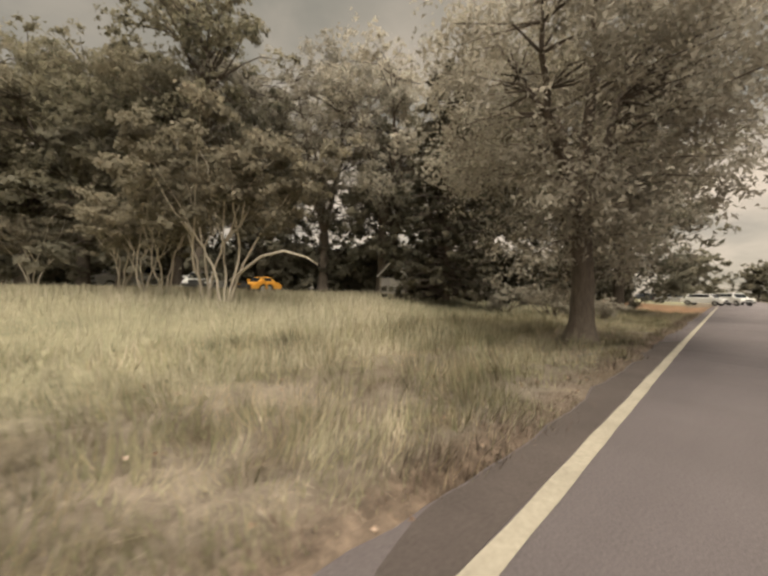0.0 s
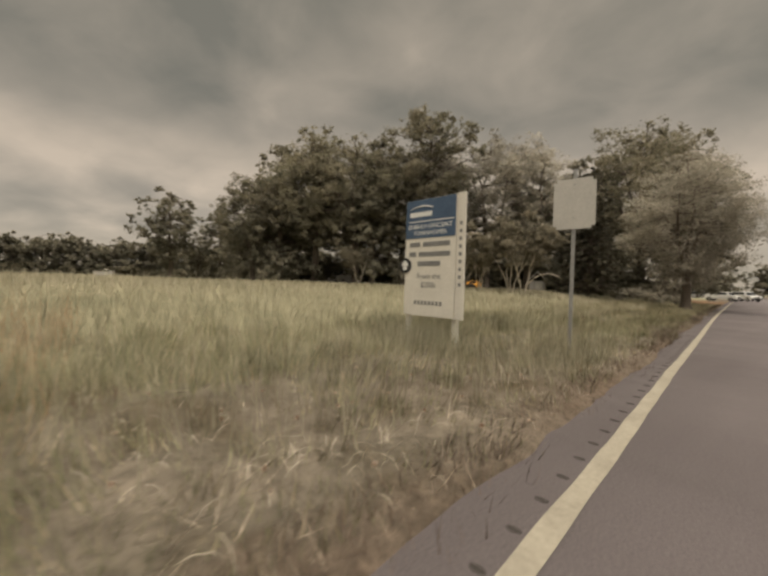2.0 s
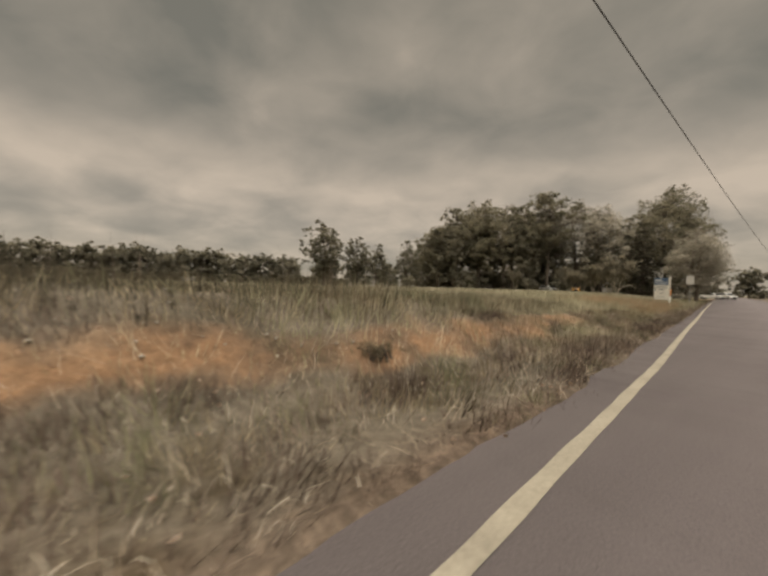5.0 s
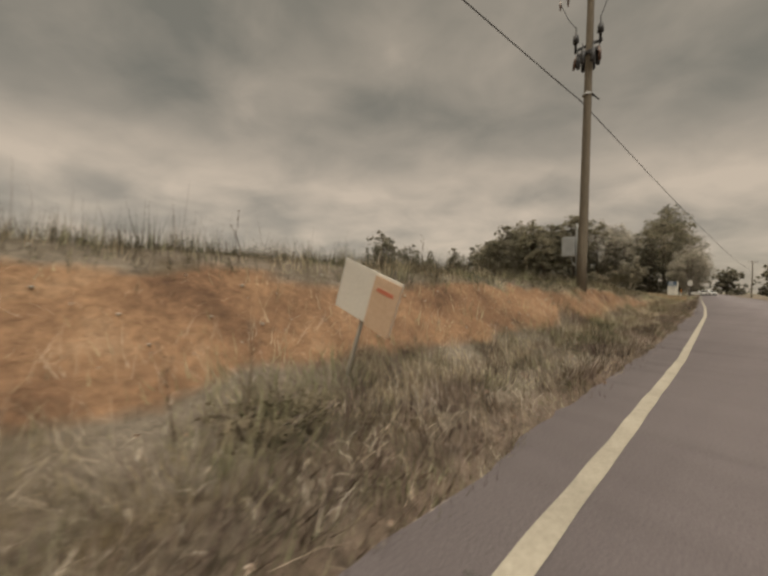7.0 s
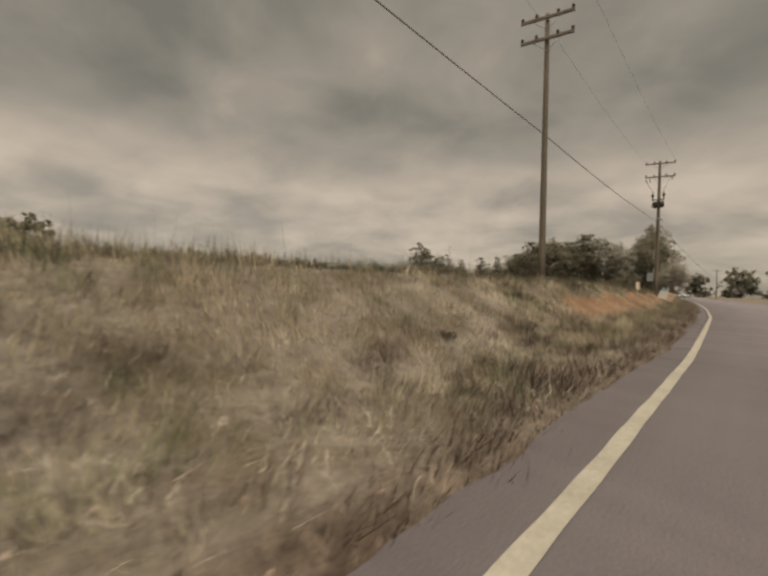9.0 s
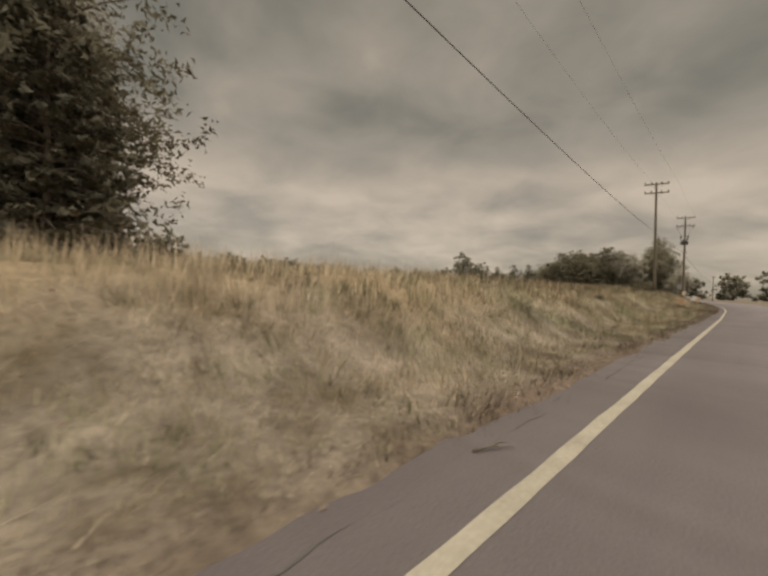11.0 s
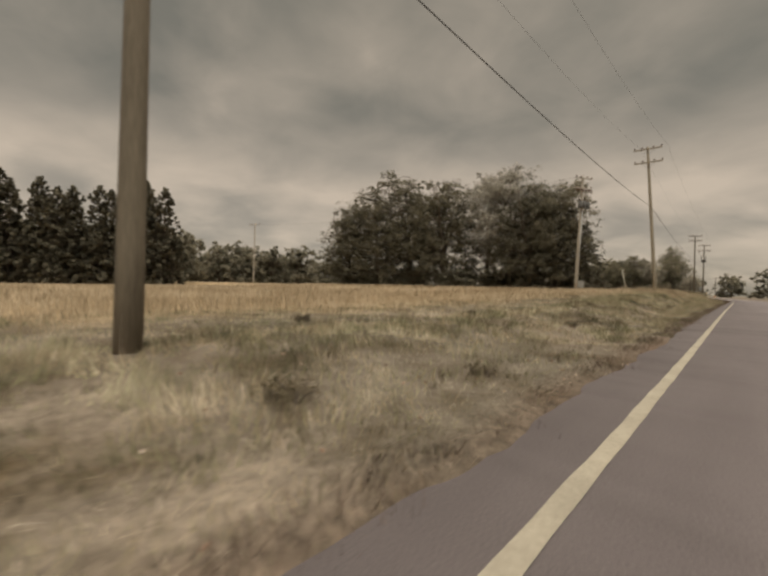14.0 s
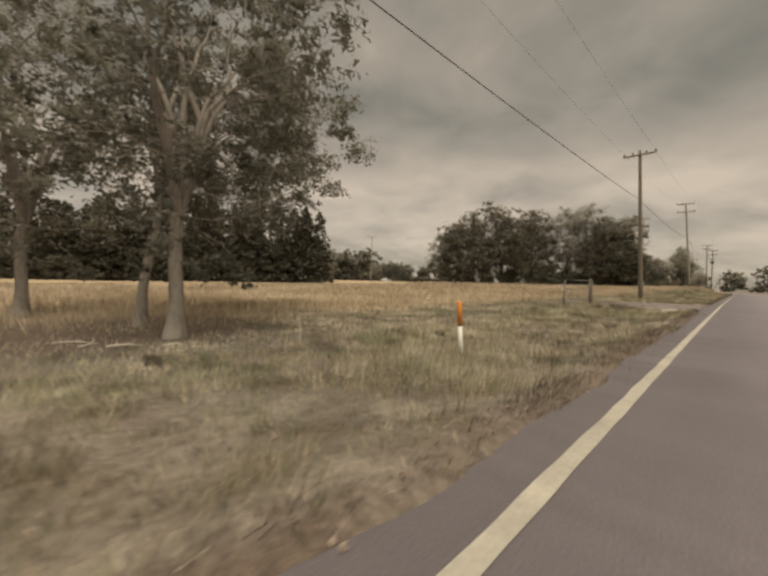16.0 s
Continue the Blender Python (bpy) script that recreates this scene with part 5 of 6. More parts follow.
    dd, yy = np.repeat(d, rep), np.repeat(y, rep)
    dd, yy = dd + rng.normal(0, 0.16, len(dd)), yy + rng.normal(0, 0.28, len(yy))
    keep = (dd > edge_d(yy) + 0.08) & ~on_drive(dd, yy)
    arches(rng, axis_x(yy[keep]) - dd[keep], yy[keep], "bleached_grass", STRAW_PALE, "bleached grass blades scattered along the asphalt shoulder")
    # tall grass at the foot of the road sign
    x, y = 0.30 + rng.normal(0, 0.30, 900), -16.4 + rng.normal(0, 0.8, 900)
    keep = lateral(x, y) > edge_d(y) + 0.25
    x, y = x[keep], y[keep]
    blades(rng, x, y, rng.uniform(0.25, 0.70, len(x)), rng.uniform(0.002, 0.005, len(x)), rng.uniform(0.05, 0.5, len(x)),
           "sign_grass", GRASS_FIELD, "tall grass at the foot of the road sign")
    # grass round the first marker post
    x, y = 0.38 + rng.normal(0, 0.22, 420), -24.45 + rng.normal(0, 0.22, 420)
    blades(rng, x, y, rng.uniform(0.25, 0.50, 420), rng.uniform(0.002, 0.005, 420), rng.uniform(0.05, 0.5, 420),
           "marker_grass", GRASS_FIELD, "tall grass round a marker post")
    # a skirt of grass round the legs of the sale board
    x, y = -1.85 + rng.normal(0, 0.55, 1500), -17.35 + rng.normal(0, 0.35, 1500)
    blades(rng, x, y, rng.uniform(0.25, 0.62, 1500), rng.uniform(0.003, 0.007, 1500), rng.uniform(0.05, 0.5, 1500),
           "board_grass", GRASS_FIELD, "tall grass round the legs of the sale board")
    # tall thin stems along the crest
    d, y = spread(rng, 700, 4.6, 9.5, -50, -118)
    x = axis_x(y) - d
    blades(rng, x, y, rng.uniform(0.35, 1.1, len(x)), rng.uniform(0.003, 0.006, len(x)), rng.uniform(0.02, 0.3, len(x)),
           "tall_stems", EDGE_GRASS, "tall thin weed stems standing along the bank")
    # dead leaves along the edge of the asphalt
    d, y = spread(rng, 34000, -0.03, 3.4, power=1.5)
    d = d + edge_d(y)
    keep = ~on_drive(d, y)
    d, y = d[keep], y[keep]
    x = axis_x(y) - d
    n = len(x)
    flake, faces, _ = leaf_cloud(rng, np.stack([x, y, np.where(d < edge_d(y), 0.012, height(x, y) + 0.03 + 0.13 * rng.random(n) * step(0.1, 0.8, d - edge_d(y)))], -1), np.full(n, 0.02), n, 0.016, 0.4, True)
    tagged(new("leaf_litter", np_mesh("leaf_litter", flake, faces, LITTER)), "pale dead leaves scattered along the asphalt edge", "leaf litter", kind="stuff")
    # brown leaves and twigs blown against the back of the driveway
    n = 2600
    y = rng.uniform(-210.2, -200.9, n)
    ends = np.clip(np.minimum(y + 210.6, -200.7 - y), 0, None)
    d = np.minimum(6.9, 1.2 + 3.4 * np.sqrt(ends)) - 0.9 * rng.random(n) ** 2 + 0.15
    x = axis_x(y) - d
    flake, faces, _ = leaf_cloud(rng, np.stack([x, y, height(x, y) + 0.05], -1), np.full(n, 0.03), n, 0.022, 0.4, True)
    tagged(new("leaf_litter", np_mesh("leaf_litter", flake, faces, LITTER_BROWN)), "brown dead leaves blown along the back of the driveway", "leaf litter", kind="stuff")
    # coarse tufts scattered over the verge
    n = 2800
    d, y = spread(rng, n, 0.4, 5.2)
    d = d + edge_d(y)
    keep = ~on_drive(d, y) & (clay_mask(d, y) < 0.4)
    d, y = d[keep], y[keep]
    rep = rng.integers(8, 30, len(d))
    dd, yy = np.repeat(d, rep), np.repeat(y, rep)
    dd, yy = dd + rng.normal(0, 0.06, len(dd)), yy + rng.normal(0, 0.08, len(yy))
    x = axis_x(yy) - dd
    blades(rng, x, yy, rng.uniform(0.06, 0.24, len(x)), rng.uniform(0.002, 0.006, len(x)), rng.uniform(0.1, 0.85, len(x)),
           "grass_tufts", WEED_DARK, "dark green coarse tufts in the verge")
    # tall straw stalks
    n = 1500
    d, y = spread(rng, n, 1.6, 12, 5, -246, 1.3)
    x = axis_x(y) - d
    keep = ~on_drive(d, y) & (clay_mask(d, y) < 0.4)
    x, y, d = x[keep], y[keep], d[keep]
    blades(rng, x, y, rng.uniform(0.25, 0.70, len(x)), rng.uniform(0.0014, 0.003, len(x)), rng.uniform(0.02, 0.35, len(x)),
           "straw_stalks", STRAW, "single tall dry stalks standing above the grass")


sow()


# ---- utility poles ----
def insulator(bm, x, y, z, down=False):
    s = -1 if down else 1
    rod([(x, y, z), (x, y, z + s * 0.05), (x, y, z + s * 0.06), (x, y, z + s * 0.12), (x, y, z + s * 0.13), (x, y, z + s * 0.2)], [0.02, 0.02, 0.07, 0.055, 0.075, 0.03], 8, bm)
    return bm


def utility_pole(x, y, top, lean=(0.0, 0.0), arms=(0.35,), arm_len=2.4, turn=0.0, wood=POLE_WOOD, radius=0.15, foot=None, label="weathered wooden utility pole with a crossarm"):
    """A pole at x, y whose top stands at a height; arms: distances of its crossarms below the top."""
    z0 = float(height(x, y)) if foot is None else foot
    root = empty("utility_pole", pose(x, y, z0))
    h = top - z0
    tipv = Vector((lean[0], lean[1], h))
    n = 9
    pts = [Vector((0, 0, -0.6))] + [tipv * (k / n) for k in range(1, n + 1)]
    part("pole", rod(pts, [radius * (1.12 - 0.42 * k / n) for k in range(n + 1)], 12), wood, root)
    rotation = Matrix.Rotation(radians(turn), 4, "Z")
    for below in arms:
        c = tipv * (1 - below / h)
        m = Matrix.Translation(c) @ rotation
        arm = part("crossarm", box(arm_len, 0.10, 0.12, 0, -0.16, 0, 0.012), wood, root, at=m)
        for sx in (-1, 1):
            part("brace", rod([(sx * arm_len * 0.26, -0.12, -0.05), (0, -0.13, -0.55)], 0.014, 6), GALV, root, at=m)
        for sx in (-0.47, -0.2, 0.2, 0.47):
            part("insulator", insulator(bmesh.new(), sx * arm_len, -0.16, 0.06), PORCELAIN, arm)
    return tagged(root, label, "utility pole", "poles along the road")


pole_a = utility_pole(4.68, -71.93, 14.6, (0.05, 0.0), (0.30, 1.65), 2.5, 22, radius=0.16, label="wooden utility pole with two crossarms, switches and a grey box")


def pole_a_gear(root, h):
    for k, (sx, z) in enumerate(((-0.42, 1.9), (0.42, 1.9), (-0.30, 1.9))):
        part("fuse_cutout", rod([(sx * 2.5, -0.2, h - 1.70), (sx * 2.5 + 0.03, -0.26, h - 1.85), (sx * 2.5 + 0.05, -0.3, h - 2.15)], [0.03, 0.05, 0.02], 7), PORCELAIN, root)
    frame_bar = box(1.0, 0.08, 0.08, 0, 0.0, h - 3.9, 0.01)
    part("switch_bar", frame_bar, DARK_STEEL, root)
    for sx in (-0.48, 0.42):
        part("switch", rod([(sx, 0, h - 4.0), (sx, 0, h - 3.6), (sx, 0, h - 3.58), (sx, 0, h - 3.3), (sx, 0, h - 3.28), (sx, 0, h - 2.95)], [0.05, 0.05, 0.12, 0.10, 0.05, 0.02], 8), DARK_STEEL, root)
        part("lead_wire", rod([(sx, 0, h - 3.0), (sx * 1.6, -0.1, h - 2.5), (sx * 2.2, -0.2, h - 1.75)], 0.012, 5), CABLE, root)
    for k in range(6):
        a = k * math.pi / 3 + 0.3
        cx, cy = 0.34 * math.cos(a), 0.34 * math.sin(a)
        part("regulator", rod([(cx, cy, h - 4.75), (cx, cy, h - 4.7), (cx, cy, h - 4.25), (cx, cy, h - 4.2), (cx * 1.1, cy * 1.1, h - 3.95)], [0.05, 0.085, 0.085, 0.04, 0.02], 9), DARK_STEEL, root)
    part("pole_strap", rod([(0, 0, h - 5.9), (0, 0, h - 5.8)], 0.17, 12), GALV, root)
    part("guy_clamp", rod([(0.16, 0.05, h - 5.85), (0.42, 0.10, h - 6.15)], [0.05, 0.02], 6), DARK_STEEL, root)
    part("bracket", box(0.75, 0.35, 0.16, 0, 0, h - 4.25, 0.03), DARK_STEEL, root)
    for sx in (-0.5, 0.46):
        part("arrester", rod([(sx, -0.1, h - 4.7), (sx * 0.9, -0.05, h - 4.3), (sx * 0.8, 0, h - 4.1)], [0.05, 0.07, 0.03], 7), PORCELAIN, root)
    part("control_box", box(0.50, 0.34, 0.80, -0.50, 0.02, 2.05 - 0.35, 0.04), GREY_PAINT, root, "grey steel control box")
    part("conduit", rod([(-0.20, -0.06, 0.55), (-0.20, -0.06, 2.6)], 0.03, 7), GREY_PAINT, root)
    part("conduit_elbow", rod([(-0.42, 0, 1.3), (-0.36, 0, 1.05), (-0.24, -0.03, 0.92), (-0.20, -0.06, 0.8)], 0.02, 7), GREY_PAINT, root)


pole_a_gear(pole_a, 14.6 - float(height(4.68, -71.93)))
utility_pole(4.80, -100.83, 13.6, (-0.1, 0.1), (0.25, 1.2), 2.2, 18, radius=0.135)
utility_pole(5.48, -156.02, 15.7, (-0.95, 0.2), (0.25, 1.6), 2.3, 8, POLE_TAN)
utility_pole(5.58, -198.30, 12.6, (-0.45, 0.1), (0.40,), 2.3, 0)
utility_pole(4.8, -246.0, 13.0, (0.0, 0.0), (0.40,), 2.3, 0)
utility_pole(3.0, 60.0, 10.5, (0.0, 0.0), (0.40,), 2.3, 40)
lean_pole = utility_pole(-1.43, -156.75, 13.8, (0.30, 0.50), (0.25, 1.35), 2.2, 62, POLE_PALE, 0.17, label="pale leaning utility pole crowded with cutouts and a transformer")


def lean_gear(root, h):
    lean = Vector((0.30, 0.50, 0)) / h
    u, n = Vector((math.cos(radians(62)), math.sin(radians(62)), 0)), Vector((math.sin(radians(62)), -math.cos(radians(62)), 0))

    def at(z, along=0.0, out=0.0):
        return lean * z + u * along + n * out + Vector((0, 0, z))

    z = h - 1.35
    for k in range(10):
        a = -1.06 + 0.235 * k
        part("fuse_cutout", rod([at(z - 0.04, a, 0.17), at(z - 0.16, a, 0.20), at(z - 0.18, a + 0.03, 0.24), at(z - 0.46, a + 0.06, 0.26)], [0.025, 0.05, 0.055, 0.03], 7), PORCELAIN, root)
    for z, length in ((h - 2.75, 1.5), (h - 3.55, 1.3)):
        part("rack_bar", rod([at(z, -length / 2, 0.16), at(z, length / 2, 0.16)], 0.045, 6), DARK_STEEL, root)
    for a in (-0.52, 0.0, 0.52):
        part("transformer", rod([at(h - 3.62, a, 0.36), at(h - 3.58, a, 0.36), at(h - 2.90, a, 0.36), at(h - 2.84, a, 0.36)], [0.15, 0.19, 0.19, 0.12], 14), DRUM_GREY, root, "grey drum transformer")
        for side in (-0.07, 0.07):
            part("bushing", rod([at(h - 2.84, a + side, 0.34), at(h - 2.62, a + side, 0.32)], [0.04, 0.02], 7), PORCELAIN, root)
        part("lead_wire", rod([at(h - 2.62, a, 0.33), at(h - 2.2, a * 1.3, 0.42), at(h - 1.82, a * 1.7, 0.28)], 0.012, 5), CABLE, root)
    part("conduit", rod([at(0.1, 0.0, 0.20), at(h * 0.70, 0.0, 0.18)], 0.05, 8), GALV, root)
    part("meter_box", box(0.5, 0.3, 0.75, 0.48, 0.05, 0.75, 0.03), GREY_PAINT, root, "pale grey meter box")


lean_gear(lean_pole, 13.8 - float(height(-1.43, -156.75)))
utility_pole(-64.6, -164.1, 14.4, (0.1, 0.0), (0.4,), 2.6, 30, POLE_PALE, 0.15, label="far wooden utility pole across the field")
guy = empty("guy_marker", pose(3.1, -155.8, float(height(3.1, -155.8))))
part("tube", rod([(0, 0, -0.05), (-0.45, 0.1, 2.3)], 0.026, 8), MARKER_WHITE, guy)
tagged(guy, "pale plastic guy-wire tube leaning beside a clump", "guy marker")


def cable(name, a, b, sag, r, label):
    pts = []
    for k in range(25):
        t = k / 24
        p = Vector(a).lerp(Vector(b), t)
        p.z -= sag * 4 * t * (1 - t)
        pts.append(p)
    bm = rod(pts, r, 5)
    me = bpy.data.meshes.new(name)
    bm.to_mesh(me)
    bm.free()
    me.materials.append(CABLE)
    return tagged(new(name, me), label, "overhead cable", "overhead cables")


THICK = "thick black overhead cable between utility poles"
THIN = "thin bare overhead conductor between utility poles"
cable("overhead_cable", (3.0, 60.0, 7.6), (4.45, -71.93, 8.6), 1.0, 0.018, THICK)
cable("overhead_cable", (4.45, -71.93, 8.6), (4.65, -100.8, 8.2), 0.2, 0.018, THICK)
cable("overhead_cable", (4.65, -100.8, 8.2), (5.0, -156.0, 9.6), 0.5, 0.018, THICK)
cable("overhead_cable", (5.0, -156.0, 9.6), (5.2, -198.3, 8.5), 0.4, 0.018, THICK)
cable("overhead_cable", (5.2, -198.3, 8.5), (4.4, -246.0, 8.2), 0.3, 0.018, THICK)
for off in (-1.05, 1.05):
    cable("overhead_conductor", (4.8 + off * 1.1, -71.7, 14.5), (5.45 + off, -99.4, 13.6), 0.3, 0.0045, THIN)
    cable("overhead_conductor", (5.45 + off, -99.4, 13.6), (5.0 + off, -155.6, 15.7), 0.9, 0.0045, THIN)
    cable("overhead_conductor", (5.0 + off, -155.6, 15.7), (5.15 + off, -198.3, 12.4), 0.7, 0.0045, THIN)
    cable("overhead_conductor", (5.15 + off, -198.3, 12.4), (4.8 + off, -246.1, 12.8), 0.5, 0.0045, THIN)
cable("overhead_conductor", (-0.4, -157.7, 13.5), (-64.5, -164.1, 14.1), 1.6, 0.006, THIN)


# ---- signs ----
def road_sign():
    x, y = 0.08, -15.9
    z0 = float(height(x, y))
    root = empty("road_sign", pose(x, y, z0, 0, 0, 16))
    part("post", box(0.055, 0.035, 3.0 - z0, 0, 0.035, (2.95 - z0) / 2, 0.006), GALV, root, "galvanised steel post")
    bm = box(0.60, 0.006, 0.80, 0, 0, 2.42 - z0, 0)
    bmesh.ops.bevel(bm, geom=[e for e in bm.edges if abs(e.verts[0].co.x - e.verts[1].co.x) < 1e-4 and abs(e.verts[0].co.z - e.verts[1].co.z) < 1e-4], offset=0.05, segments=4, affect="EDGES")
    part("panel", bm, SIGN_BACK, root, "bare metal back of a sign panel")
    for zz in (2.2, 2.72):
        part("bolt", rod([(0, -0.004, zz - z0), (0, -0.014, zz - z0)], 0.014, 6), GALV, root)
    return tagged(root, "road sign on a steel post showing its bare metal back", "road sign")


road_sign()


def sale_board():
    x, y = -1.85, -17.15
    z0 = float(height(x, y))
    root = empty("sale_board", pose(x, y, z0, 0, 0, 8))
    lo, hi, w = 0.50 - z0, 2.62 - z0, 1.10
    mid = (lo + hi) / 2
    facing = Matrix.Rotation(radians(90), 4, "X")
    panel = part("front_panel", box(w, 0.03, hi - lo, 0, 0, mid, 0.004), SIGN_WHITE, root, "off-white printed panel")
    part("header", box(w - 0.01, 0.006, 0.70, 0, -0.018, hi - 0.355, 0), SIGN_BLUE, panel, "blue printed header")
    part("rule", box(w - 0.12, 0.004, 0.018, 0.02, -0.0225, hi - 0.40, 0), INK_WHITE, panel)
    swoosh = rod([(-0.44 + 0.52 * k / 8, -0.023, hi - 0.17 + 0.05 * math.sin(k / 8 * math.pi)) for k in range(9)], [0.006 + 0.008 * math.sin(k / 8 * math.pi) for k in range(9)], 6)
    part("emblem", swoosh, INK_WHITE, panel, "white roof-shaped emblem")
    part("emblem_bar", box(0.5, 0.004, 0.085, -0.20, -0.0225, hi - 0.27, 0), INK_WHITE, panel)
    put = lambda zz, xx=0.0: Matrix.Translation((xx, -0.022, zz)) @ facing
    letters("lettering", "ENERGY-EFFICIENT", 0.112, INK_WHITE, panel, put(hi - 0.50))
    letters("lettering", "TOWNHOMES", 0.112, INK_WHITE, panel, put(hi - 0.62))
    low = Matrix.Translation((0, -0.0165, 0)) @ facing
    for zz, ws in ((hi - 0.82, (0.24, 0.58)), (hi - 1.00, (0.16, 0.68)), (hi - 1.17, (0.50,))):
        xx = -(sum(ws) + 0.06 * (len(ws) - 1)) / 2
        for k in ws:
            part("name_bar", box(k, 0.003, 0.085, xx + k / 2, -0.0175, zz, 0), INK_GREY, panel)
            xx += k + 0.06
    letters("lettering", "From the", 0.14, INK_GREY, panel, Matrix.Translation((0, 0, hi - 1.40)) @ low)
    letters("lettering", "$200s", 0.14, INK_GREY, panel, Matrix.Translation((0, 0, hi - 1.56)) @ low)
    for k in range(8):
        part("number_bar", box(0.05, 0.003, 0.07, -0.28 + 0.08 * k, -0.0175, hi - 1.88, 0), INK_GREY, panel)
    side = part("side_panel", box(0.15, 0.04, hi - lo + 0.03, w / 2 + 0.09, 0.02, mid, 0.004), SIGN_WHITE, root, "narrow white side panel")
    for k in range(9):
        part("letter_bar", box(0.05, 0.003, 0.06, w / 2 + 0.09, -0.0018, hi - 0.5 - 0.13 * k, 0), INK_GREY, side)
    for px, py in ((-w / 2 + 0.06, 0.07), (w / 2 - 0.02, 0.09)):
        part("post", box(0.09, 0.09, hi + 0.35, px, py, (hi - 0.35) / 2, 0.008), MARKER_WHITE, root)
    badge = part("badge", rod([(-w / 2 + 0.02, -0.02, mid - 0.14), (-w / 2 + 0.02, -0.035, mid - 0.14)], 0.14, 20), DARK_STEEL, root, "round dark badge with a white arrow")
    arrow = bmesh.new()
    outline = ((-0.10, 0.0), (0.0, 0.10), (0.10, 0.0), (0.045, 0.0), (0.045, -0.09), (-0.045, -0.09), (-0.045, 0.0))
    arrow.faces.new([arrow.verts.new((-w / 2 + 0.02 + px, -0.038, mid - 0.14 + pz)) for px, pz in outline])
    ext = bmesh.ops.extrude_face_region(arrow, geom=arrow.faces[:])
    bmesh.ops.translate(arrow, verts=[v for v in ext["geom"] if isinstance(v, bmesh.types.BMVert)], vec=(0, -0.004, 0))
    part("arrow", arrow, INK_WHITE, badge)
    return tagged(root, "tall white housing sale board with a blue printed header", "sale board")


sale_board()


def marker_post(x, y, z0, tall, split, tilt, label):
    root = empty("marker_post", pose(x, y, z0 - 0.05, tilt[0], tilt[1], 20))
    part("base", rod([(0, 0, 0), (0, 0, split)], 0.042, 12), MARKER_WHITE, root)
    part("band", rod([(0, 0, split), (0, 0, split + 0.025)], 0.045, 12), DARK_STEEL, root)
    part("cap", rod([(0, 0, split + 0.02), (0, 0, tall - 0.03), (0, 0, tall)], [0.045, 0.045, 0.03], 12), ORANGE, root, "orange sleeve")
    return tagged(root, label, "marker post", "pipeline marker posts")


PM = "white plastic marker post with an orange top in the grass"
marker_post(0.30, -24.3, float(height(0.30, -24.3)), 1.45 - float(height(0.30, -24.3)), 0.90 - float(height(0.30, -24.3)), (0, 2.5), PM)
marker_post(7.75, -228.7, float(height(7.75, -228.7)) - 0.05, 1.12, 0.66, (0, -3.5), PM)
survey = empty("survey_stake", pose(4.6, -230.2, float(height(4.6, -230.2)), 3, 2, 0))
part("stake", box(0.035, 0.012, 0.55, 0, 0, 0.25, 0.002), MARKER_WHITE, survey)
tagged(survey, "thin white survey stake in the grass", "stake")


def placard(x, y, z, w, h, turn, roll, mat, ink, rows, label, post=True, halves=None):
    """A printed card on a wooden stake."""
    root = empty("placard", pose(x, y, z, 0, roll, turn))
    card = part("card", box(w, 0.012, h, 0, 0, 0, 0.002), mat, root)
    if halves:
        part("second_card", box(w * 0.42, 0.012, h * 0.98, w * 0.29, -0.014, -0.02, 0.002), halves, root, "faded yellow card")
        part("ink_bar", box(w * 0.26, 0.003, 0.04, w * 0.29, -0.022, h * 0.22, 0), ink, card)
    else:
        for k in range(rows):
            part("ink_bar", box(w * (0.78 - 0.12 * (k % 3)), 0.003, h * 0.30 / max(rows, 1), 0, -0.0085, h * (0.36 - 0.74 * k / max(rows - 1, 1)), 0), ink, card)
    deep = z - float(height(x, y)) + 0.2
    part("stake", box(0.035, 0.035, h / 2 + deep, 0, 0.03, (h / 2 - deep) / 2, 0.003), POLE_PALE, root)
    return tagged(root, label, "placard", "placards on the bank")


placard(6.08, -88.0, 1.56, 0.54, 0.52, 78, 1.5, SIGN_YELLOW, INK_RED, 5, "faded yellow printed placard with red lettering on a stake")
placard(6.35, -89.7, 1.55, 0.27, 0.42, 80, -2, SIGN_WHITE, INK_GREY, 0, "plain white placard on a wooden stake")
placard(7.2, -84.8, 0.93, 0.88, 0.56, 6, 19, SIGN_WHITE, INK_RED, 0, "tilted pair of white and yellow placards on the bank", halves=CARD_PEACH)


